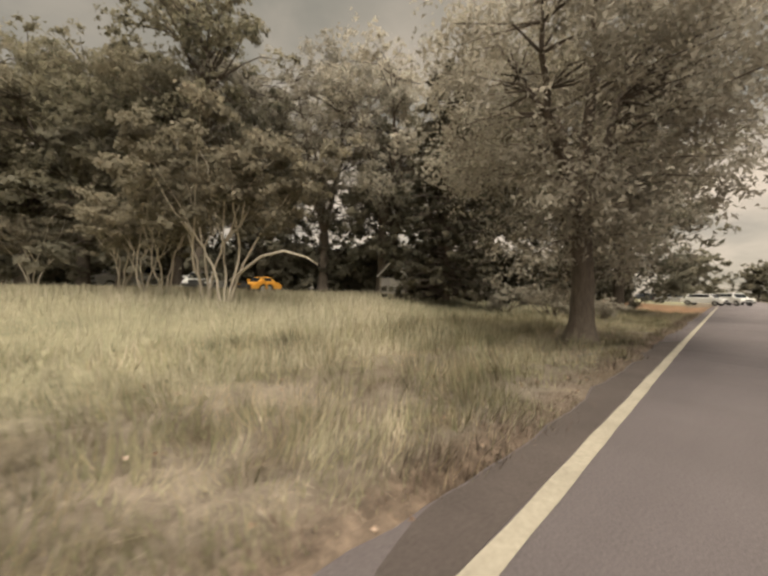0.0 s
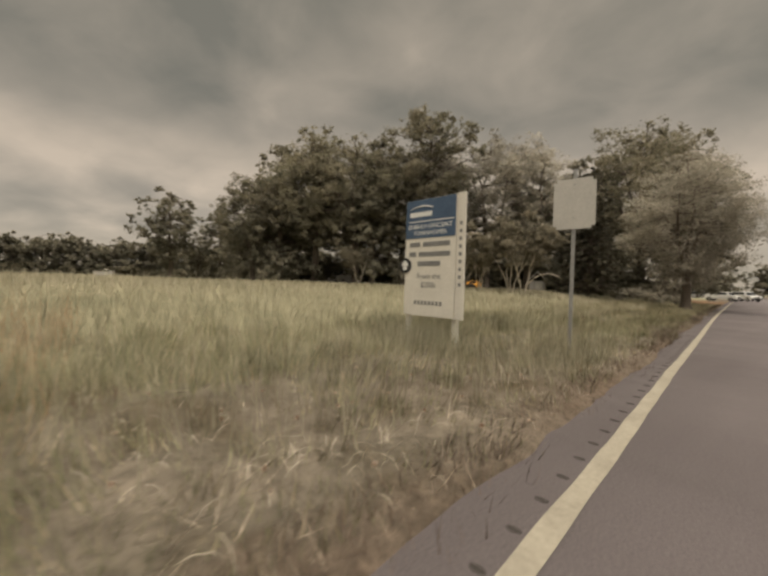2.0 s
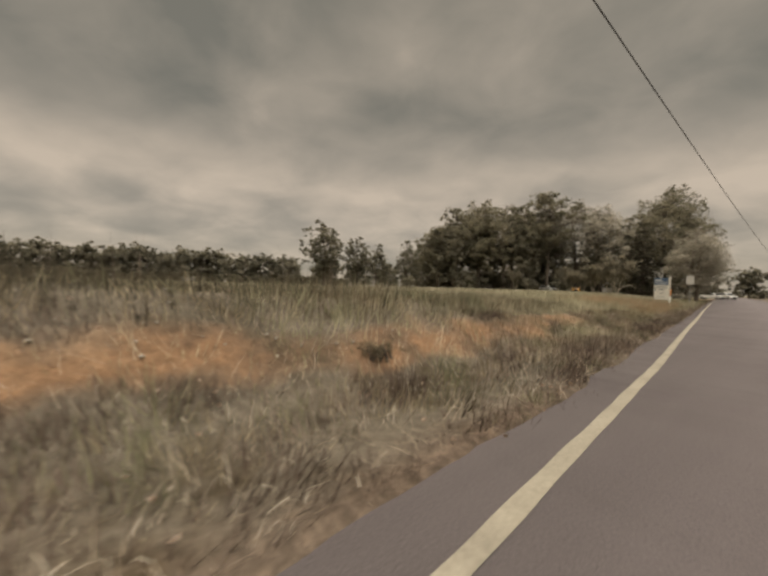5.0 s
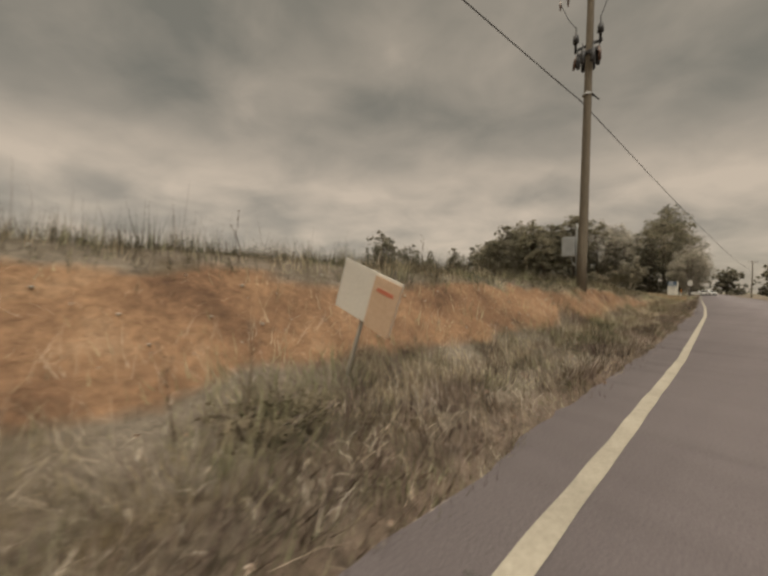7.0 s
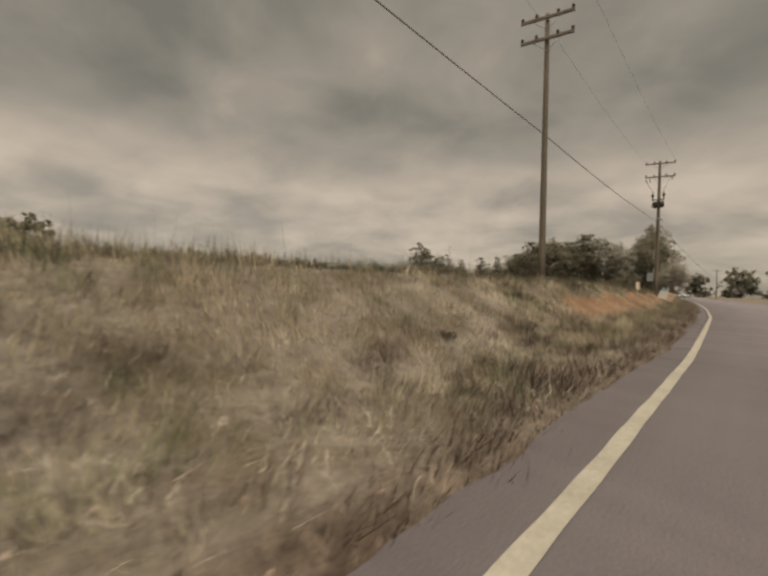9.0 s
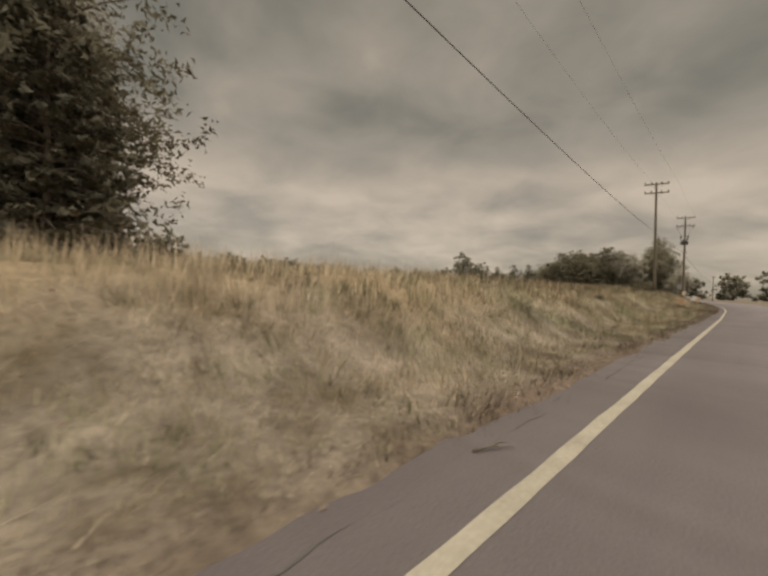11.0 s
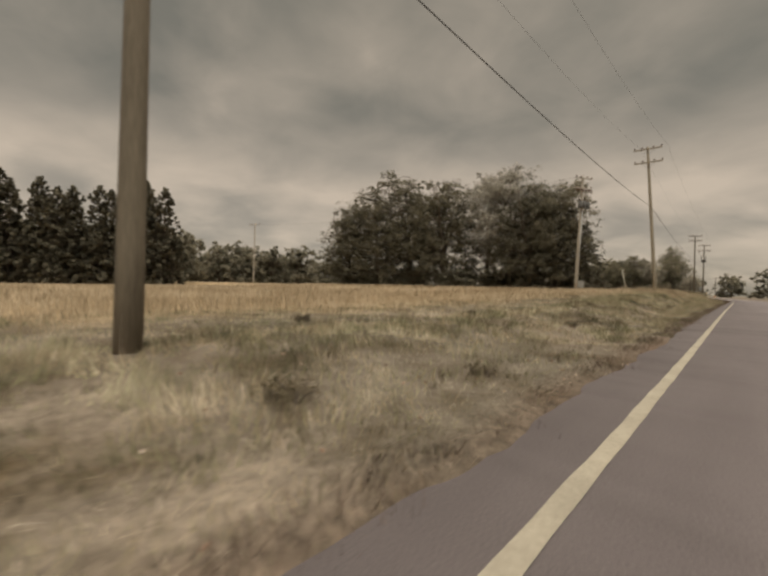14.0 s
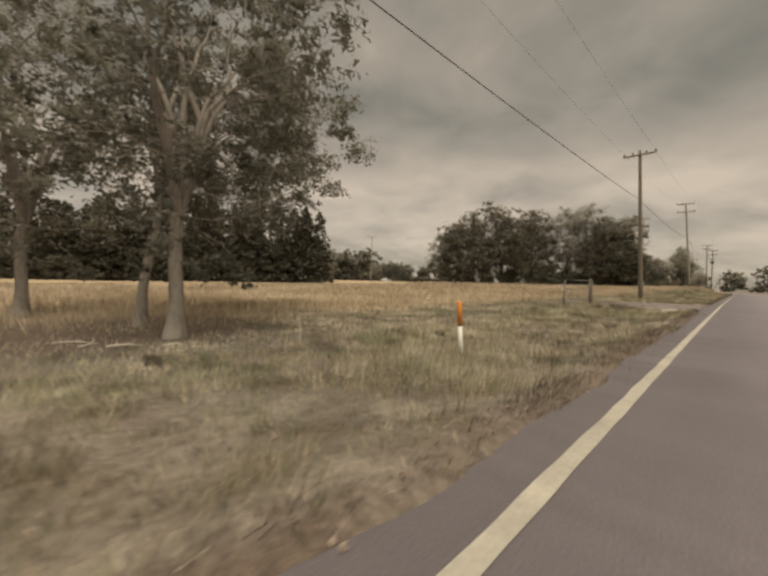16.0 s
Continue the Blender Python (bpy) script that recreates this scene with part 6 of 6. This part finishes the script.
# ---- field gate ----
def field_gate():
    x, y = 3.8, -205.8
    z0 = float(height(x, y))
    post = empty("gate_post", pose(x, y, z0))
    part("post", rod([(0, 0, -0.3), (0, 0, 0.5), (0.01, 0, 1.60), (0.01, 0, 1.70)], [0.125, 0.12, 0.115, 0.06], 12), POLE_WOOD, post)
    part("cap", rod([(0.01, 0, 1.64), (0.01, 0, 1.71)], [0.118, 0.04], 12), GREY_PAINT, post)
    tagged(post, "stout weathered wooden gate post", "gate post")
    root = empty("field_gate", pose(x - 0.02, y - 0.18, z0, 0, 0, 89.5))
    L = 4.95
    rails = (0.17, 0.38, 0.68, 1.00, 1.30, 1.58)
    for k, z in enumerate(rails):
        part("rail", rod([(0, 0, z), (-L, 0.0, z - 0.02)], 0.020 if k < 5 else 0.024, 8), GATE_STEEL, root)
    for sx in (0.0, -L):
        part("upright", rod([(sx, 0, 0.18), (sx, 0, 1.54)], 0.024, 8), GATE_STEEL, root)
    for f in (0.25, 0.5, 0.75):
        part("brace", box(0.035, 0.012, 0.96, -L * f, 0.0, 0.67, 0.002), GATE_STEEL, root)
    part("latch_chain", rod([(0.02, -0.03, 1.0), (0.10, -0.10, 0.93), (0.18, -0.08, 0.99)], 0.012, 6), DARK_STEEL, root)
    tagged(root, "closed galvanised tubular field gate across the driveway", "gate")
    far = empty("gate_post", pose(x - 0.06, y - L - 0.32, z0))
    part("post", rod([(0, 0, -0.3), (0, 0, 1.3)], [0.045, 0.045], 10), GATE_STEEL, far)
    tagged(far, "thin steel post at the latch end of the gate", "gate post")


field_gate()


# ---- litter and stones ----
def chunk(x, y, z, sx, sy, sz, turn, name, label, mat, category):
    rng = random.Random(int(x * 100) + int(-y * 10))
    bm = bmesh.new()
    bmesh.ops.create_icosphere(bm, subdivisions=2, radius=1)
    for v in bm.verts:
        v.co *= 1 + rng.uniform(-0.34, 0.26)
        v.co = Vector((v.co.x * sx, v.co.y * sy, v.co.z * sz))
    me = bpy.data.meshes.new(name)
    bm.to_mesh(me)
    bm.free()
    me.materials.append(mat)
    ob = new(name, me)
    ob.matrix_world = pose(x, y, z, 0, 0, turn)
    return tagged(ob, label, category)


chunk(8.95, -211.6, float(height(8.95, -211.6)) + 0.06, 0.42, 0.13, 0.09, 30, "concrete_rubble", "pale lump of broken concrete by the driveway", CONCRETE, "rubble")
chunk(9.35, -211.2, float(height(9.35, -211.2)) + 0.05, 0.20, 0.12, 0.08, 70, "concrete_rubble", "small pale lump of broken concrete", CONCRETE, "rubble")
chunk(6.8, -204.6, float(height(6.8, -204.6)) + 0.10, 0.10, 0.07, 0.12, 10, "concrete_rubble", "upright pale stone at the back of the driveway", CONCRETE, "rubble")
twig = empty("fallen_twig", pose(10.36, -147.05, 0.012, 0, 0, 58))
part("stem", rod([(-0.16, 0, 0), (-0.02, 0.01, 0.012), (0.14, -0.01, 0.006)], [0.009, 0.007, 0.003], 6), BARK, twig)
part("side_shoot", rod([(-0.02, 0.01, 0.012), (0.06, 0.05, 0.02), (0.12, 0.055, 0.01)], [0.006, 0.004, 0.002], 6), BARK, twig)
tagged(twig, "small forked dead twig lying on the road shoulder", "twig")
cane = empty("fallen_twig", pose(8.22, -207.74, float(height(8.22, -207.74)) + 0.06, 0, 0, 22))
part("stem", rod([(-0.28, 0, 0), (0, 0.01, 0.015), (0.28, -0.01, 0.0)], [0.004, 0.004, 0.003], 6), STRAW, cane)
tagged(cane, "pale dry cane lying on the driveway", "twig")


for k, (x, y, turn, n) in enumerate(((3.1, -233.1, 75, 0.30), (3.6, -232.4, 100, 0.22), (2.2, -233.8, 60, 0.34), (2.7, -233.6, 120, 0.18))):
    stick = empty("fallen_branch", pose(x, y, float(height(x, y)) + 0.03, 0, 0, turn))
    part("stem", rod([(-n, 0, 0), (0, 0.02, 0.02), (n, -0.02, 0.0)], [0.022, 0.018, 0.008], 6), PALE_BARK, stick)
    part("side_shoot", rod([(0, 0.02, 0.02), (0.4 * n, 0.12, 0.05)], [0.010, 0.004], 5), PALE_BARK, stick)
    tagged(stick, "pale dead branch lying under the yard trees", "branch", "fallen branches")


def stones(seed, count, y0, y1, d0, d1, size, label):
    rng = np.random.default_rng(seed)
    pieces = []
    for k in range(count):
        y = rng.uniform(y0, y1)
        d = rng.uniform(d0, d1) if k % 3 else rng.uniform(d0, d0 + 0.35 * (d1 - d0))
        x = axis_x(y) - d
        s = rng.uniform(*size)
        z = float(height(x, y)) + 0.022 + s * 0.2
        v = np.array([(1, 0, 0), (-1, 0, 0), (0, 1, 0), (0, -1, 0), (0, 0, 0.7), (0, 0, -0.7)]) * s * rng.uniform(0.6, 1.4, (6, 1)) + (x, y, z)
        f = np.array([(0, 2, 4), (2, 1, 4), (1, 3, 4), (3, 0, 4), (2, 0, 5), (1, 2, 5), (3, 1, 5), (0, 3, 5)])
        pieces.append((v, f))
    tagged(new("loose_stones", np_mesh("loose_stones", *join(pieces), CONCRETE)), label, "stones", kind="stuff")


stones(4, 420, -211.0, -201.3, 1.3, 6.6, (0.004, 0.020), "loose pale stones scattered over the driveway")
stones(9, 420, -106.0, -56.0, 3.2, 5.6, (0.008, 0.030), "pale pebbles scattered over the clay bank")


# ---- weed clumps ----
weed = tagged(shrub(61, 0.42, 0.36, 2600, 0.015, WEED_DARK, "weed_clump"), "dark leafy weed clump in the verge", "weed", "weed clumps")
stand(weed, 7.6, -85.9, 0, 0.02, 1.4, 0.6)
for x, y, s in ((7.2, -211.7, 0.9), (6.5, -211.3, 1.1), (5.8, -212.1, 0.9), (7.9, -212.8, 0.7), (6.9, -212.9, 0.8), (6.0, -227.0, 0.6), (4.9, -233.0, 0.6)):
    stand_copy(weed, x, y, 70 * s * x, 0.02, s)
rng0 = np.random.default_rng(15)
for k in range(46):
    yy = rng0.uniform(-244, -2)
    dd = rng0.uniform(2.2, 4.6) if k % 3 else rng0.uniform(4.5, 8.0)
    if -212.5 < yy < -199.5:
        continue
    stand_copy(weed, float(axis_x(yy)) - dd, yy, rng0.uniform(0, 360), 0.02, rng0.uniform(0.35, 0.8), rng0.uniform(0.7, 1.1))


def dead_weed(seed, h):
    """A tall dry weed: one bent stem with short side shoots."""
    rng = random.Random(seed)
    root = empty("dead_weed", Matrix())
    bend = rng.uniform(-0.10, 0.10)
    line = [(0.02 * math.sin(k * 1.3) + bend * (k / 6) ** 2, 0.015 * math.cos(k * 1.7), h * k / 6 - 0.03) for k in range(7)]
    part("stem", rod(line, [0.008 - 0.0009 * k for k in range(7)], 5), WEED_STALK, root)
    for k in range(3, 7):
        x, y, z = line[k]
        a = rng.uniform(0, 6.28)
        part("side_shoot", rod([(x, y, z), (x + 0.05 * math.cos(a), y + 0.05 * math.sin(a), z + 0.05), (x + 0.07 * math.cos(a), y + 0.07 * math.sin(a), z + 0.11)], [0.004, 0.003, 0.006], 4), WEED_STALK, root)
    return tagged(root, "tall bent dry brown weed stem in the verge", "weed", "dry weed stems")


for k, (yy, dd, hh) in enumerate(((-86.2, 2.35, 0.80), (-86.6, 2.7, 0.62), (-88.3, 3.4, 0.7), (-85.4, 4.9, 0.6), (-81.0, 5.2, 0.8), (-92.5, 5.4, 0.7), (-97.0, 5.6, 0.8), (-103.0, 5.8, 0.9), (-75.5, 5.0, 0.7), (-157.6, 5.9, 0.8), (-153.0, 6.2, 0.8), (-108.5, 5.9, 0.8))):
    stand(dead_weed(k, hh), float(axis_x(yy)) - dd, yy, 40.0 * k)


# ---- vehicles ----
def wheel(parent, x, y, r, w):
    m = Matrix.Translation((x, y, r))
    side = 1 if x > 0 else -1
    ty = part("wheel", rod([(-w / 2, 0, 0), (-w / 2 * 0.8, 0, 0), (w / 2 * 0.8, 0, 0), (w / 2, 0, 0)], [r * 0.92, r, r, r * 0.92], 20), TYRE, parent, at=m)
    part("rim", rod([(side * w * 0.5, 0, 0), (side * w * 0.54, 0, 0)], [r * 0.62, r * 0.55], 16), GALV, ty)


def vehicle(name, m, paint, L=4.6, W=1.82, hood=0.95, roof=1.55, cab=(-0.9, 1.5), rake=(0.55, 0.5), clear=0.28, wheel_r=0.34, lit=False, label="", bed=False):
    """A road vehicle that faces -y: a body with arches, a glazed cabin, lamps and wheels."""
    root = empty(name, m)
    h0 = clear
    f, b = -L / 2, L / 2
    prof = [(f, h0 + 0.05), (f - 0.02, h0 + 0.30), (f + 0.06, hood - 0.18), (f + 0.30, hood - 0.05), (cab[0] - rake[0], hood + 0.02), (cab[1] + rake[1] * 0.6, hood + 0.03), (b - 0.12, hood), (b, hood - 0.16), (b + 0.02, h0 + 0.3), (b - 0.05, h0 + 0.05)]
    arches = []
    for c in (f + 0.82, b - 0.86)[::-1]:
        arches += [(c + wheel_r * 1.16 * math.cos(a), h0 + 0.05 + wheel_r * 1.0 * math.sin(a)) for a in (0.0, 0.6, 1.2, 1.95, 2.55, math.pi)]
    outline = prof + arches
    bm = bmesh.new()
    left = [bm.verts.new((-W / 2, y, z)) for y, z in outline]
    face = bm.faces.new(left)
    ext = bmesh.ops.extrude_face_region(bm, geom=[face])
    bmesh.ops.translate(bm, verts=[v for v in ext["geom"] if isinstance(v, bmesh.types.BMVert)], vec=(W, 0, 0))
    bmesh.ops.recalc_face_normals(bm, faces=bm.faces)
    long = [e for e in bm.edges if abs(e.verts[0].co.x - e.verts[1].co.x) < 1e-5 and min(v.co.z for v in e.verts) > h0 + 0.25]
    bmesh.ops.bevel(bm, geom=long, offset=0.07, segments=2, affect="EDGES")
    part("body", bm, paint, root)
    bm = bmesh.new()
    loop = [(cab[0] - rake[0], hood), (cab[0], roof - 0.04), (cab[0] + 0.25, roof), (cab[1] - 0.2, roof), (cab[1], roof - 0.05), (cab[1] + rake[1], hood)]
    rings = []
    for x, inset in ((-1, 0), (1, 0)):
        rings.append([bm.verts.new((x * (W / 2 - 0.06 - 0.16 * (z - hood) / (roof - hood)), y, z)) for y, z in loop])
    bm.faces.new(rings[0])
    bm.faces.new(rings[1][::-1])
    for k in range(len(loop)):
        q = (k + 1) % len(loop)
        bm.faces.new((rings[0][k], rings[1][k], rings[1][q], rings[0][q]))
    bmesh.ops.recalc_face_normals(bm, faces=bm.faces)
    bmesh.ops.bevel(bm, geom=bm.edges[:], offset=0.03, segments=2, affect="EDGES")
    cabin = part("cabin", bm, paint, root)
    gh = roof - hood
    for sx in (-1, 1):
        lean_in = math.degrees(math.atan2(0.16, gh))
        mm = Matrix.Translation((sx * (W / 2 - 0.06 - 0.08 + 0.004), (cab[0] + cab[1]) / 2 - 0.05, hood + gh * 0.52)) @ Matrix.Rotation(radians(-sx * lean_in), 4, "Y")
        part("side_window", box(0.012, (cab[1] - cab[0]) * 0.92, gh * 0.62, 0, 0, 0, 0.004), GLASS_DARK, cabin, at=mm)
    for y0, z0, y1, z1, nm in ((cab[0] - rake[0], hood, cab[0], roof - 0.04, "windscreen"), (cab[1] + rake[1], hood, cab[1], roof - 0.05, "rear_window")):
        ang = math.degrees(math.atan2(z1 - z0, y1 - y0))
        n = Vector((0, -(z1 - z0), y1 - y0)).normalized() * (0.006 if nm == "windscreen" else -0.006)
        mm = Matrix.Translation(Vector((0, (y0 + y1) / 2, (z0 + z1) / 2)) + n) @ Matrix.Rotation(radians(ang), 4, "X")
        part(nm, box(W - 0.42, math.hypot(z1 - z0, y1 - y0) * 0.84, 0.012, 0, 0, 0, 0.004), GLASS_DARK, cabin, at=mm)
    if bed:
        part("cargo_bed", box(W - 0.3, b - cab[1] - rake[1] - 0.45, 0.02, 0, (b + cab[1] + rake[1]) / 2 - 0.05, hood + 0.045, 0.004), DARK_STEEL, root)
    part("grille", box(W * 0.5, 0.03, 0.22, 0, f - 0.02, (h0 + hood) / 2 + 0.08, 0.01), DARK_STEEL, root)
    part("bumper", box(W * 0.96, 0.10, 0.20, 0, f - 0.03, h0 + 0.16, 0.04), DARK_STEEL, root)
    for sx in (-1, 1):
        part("headlight", box(0.30, 0.06, 0.15, sx * (W / 2 - 0.22), f - 0.012, hood - 0.24, 0.03), HEADLIGHT if lit else INK_WHITE, root)
        part("tail_lamp", box(0.20, 0.05, 0.22, sx * (W / 2 - 0.14), b + 0.005, hood - 0.25, 0.02), LAMP_RED, root)
        part("mirror", box(0.16, 0.10, 0.12, sx * (W / 2 + 0.05), cab[0] - rake[0] * 0.4, hood + 0.12, 0.03), paint, root)
        for y in (f + 0.82, b - 0.86):
            wheel(root, sx * (W / 2 - 0.13), y, wheel_r, 0.22)
    return tagged(root, label, "car")


def road_spot(y, d, turn=0.0, z=0.0):
    ang = math.degrees(math.atan2(-(axis_x(y + 1) - axis_x(y - 1)), 2.0))
    return pose(float(axis_x(y)) - d, y, z, 0, 0, ang + turn)


vehicle("pickup_truck", road_spot(78.0, -0.9), CAR_SILVER, 5.6, 1.95, 1.12, 1.85, (-0.9, 0.9), (0.6, 0.25), 0.4, 0.39, True, "silver pickup truck with lit headlights on the road", True)
vehicle("sedan_car", road_spot(63.0, 2.2, 70), CAR_WHITE, label="white sedan parked by the far junction")
vehicle("sedan_car", road_spot(66.0, 5.6, 95), CAR_SILVER, label="silver sedan parked by the far junction")
vehicle("suv_car", road_spot(70.0, -0.6, 40), CAR_WHITE, 4.8, 1.9, 1.05, 1.75, (-0.9, 1.9), (0.5, 0.3), 0.32, 0.37, label="white sport utility car at the far junction")
vehicle("sedan_car", road_spot(72.0, 9.5, 110), CAR_DARK, label="dark sedan parked by the far junction")
vehicle("van", pose(-35.6, 2.5, float(height(-35.6, 2.5)), 0, 0, 15), CAR_WHITE, 5.2, 1.95, 1.15, 2.1, (-1.4, 2.2), (0.5, 0.2), 0.3, 0.36, label="white van parked under the trees")
vehicle("sedan_car", pose(-23.8, 5.4, float(height(-23.8, 5.4)), 0, 0, 60), CAR_WHITE, 3.6, 1.6, 0.8, 1.25, label="small white car parked under the trees behind the myrtles")
vehicle("compact_tractor", pose(-19.6, 7.2, float(height(-19.6, 7.2)), 0, 0, 20), CAR_ORANGE, 2.1, 1.1, 0.62, 0.92, (-0.2, 0.5), (0.3, 0.2), 0.22, 0.27, label="orange-yellow work vehicle parked under the trees")


# ---- sheds under the trees ----
def shed(x, y, turn, L, W, H, label):
    z0 = float(height(x, y))
    root = empty("shed", pose(x, y, z0, 0, 0, turn))
    for sx in (-1, 1):
        for sy in (-1, 1):
            part("post", box(0.12, 0.12, H, sx * (L / 2 - 0.1), sy * (W / 2 - 0.1), H / 2, 0.01), POLE_PALE, root)
    part("back_wall", box(L - 0.3, 0.06, H - 0.1, 0, W / 2 - 0.1, (H - 0.1) / 2, 0.005), SIDING, root)
    part("front_wall", box(L - 0.3, 0.06, H - 0.1, 0, -W / 2 + 0.1, (H - 0.1) / 2, 0.005), SIDING, root)
    part("door", box(0.7, 0.04, H * 0.86, L * 0.1, -W / 2 + 0.05, H * 0.44, 0.005), ROOF, root)
    for sx in (-1, 1):
        part("end_wall", box(0.06, W - 0.3, H - 0.1, sx * (L / 2 - 0.1), 0, (H - 0.1) / 2, 0.005), SIDING, root)
    for sx in (-1, 1):
        pitch = math.degrees(math.atan2(0.9, L / 2))
        mm = Matrix.Translation((sx * L / 4, 0, H + 0.45)) @ Matrix.Rotation(radians(sx * pitch), 4, "Y")
        part("roof_slope", box(math.hypot(L / 2, 0.9) + 0.15, W + 0.4, 0.05, 0, 0, 0, 0.006), ROOF, root, at=mm)
        part("fascia", box(math.hypot(L / 2, 0.9) + 0.15, 0.04, 0.08, 0, -W / 2 - 0.22, 0.0, 0.005), ROOF, root, at=mm)
    return tagged(root, label, "shed")


shed(-52.4, -1.8, 40, 1.7, 1.5, 1.3, "small pale pump shed at the edge of a field")
shed(-17.4, 15.3, 30, 1.8, 1.5, 1.2, "small grey garden shed under the trees")
shed(-199.0, -22.0, 80, 7.0, 6.0, 2.2, "distant pale farm building by a tree line")


# ---- grooves along the edge line, set on the road as thin dark pads ----
def grooves():
    def pad(name, mat, w):
        bm = rod([(0, 0, -0.003), (0, 0, 0.0015), (0, 0, 0.003)], [w, w, w * 0.8], 10)
        bmesh.ops.scale(bm, vec=(1.35, 0.75, 1.0), verts=bm.verts)
        me = bpy.data.meshes.new(name)
        bm.to_mesh(me)
        bm.free()
        me.materials.append(mat)
        return me

    tick = pad("dark_groove", GROOVE, 0.026)
    faint = pad("worn_groove", GROOVE_GREY, 0.028)
    y = -11.0
    n = 0
    while y > -112 and n < 295:
        if -24 < y or -36.5 < y < -29 or -104 < y < -86:
            d = float(line_d(y)) + (0.115 if y > -40 else 0.10)
            ob = new("rumble_groove", tick if y > -40 else faint)
            ob.parent = road
            ob.matrix_basis = pose(float(axis_x(y)) - d, y, 0.0012, 0, 0, 6)
            n += 1
        y -= 0.31


grooves()
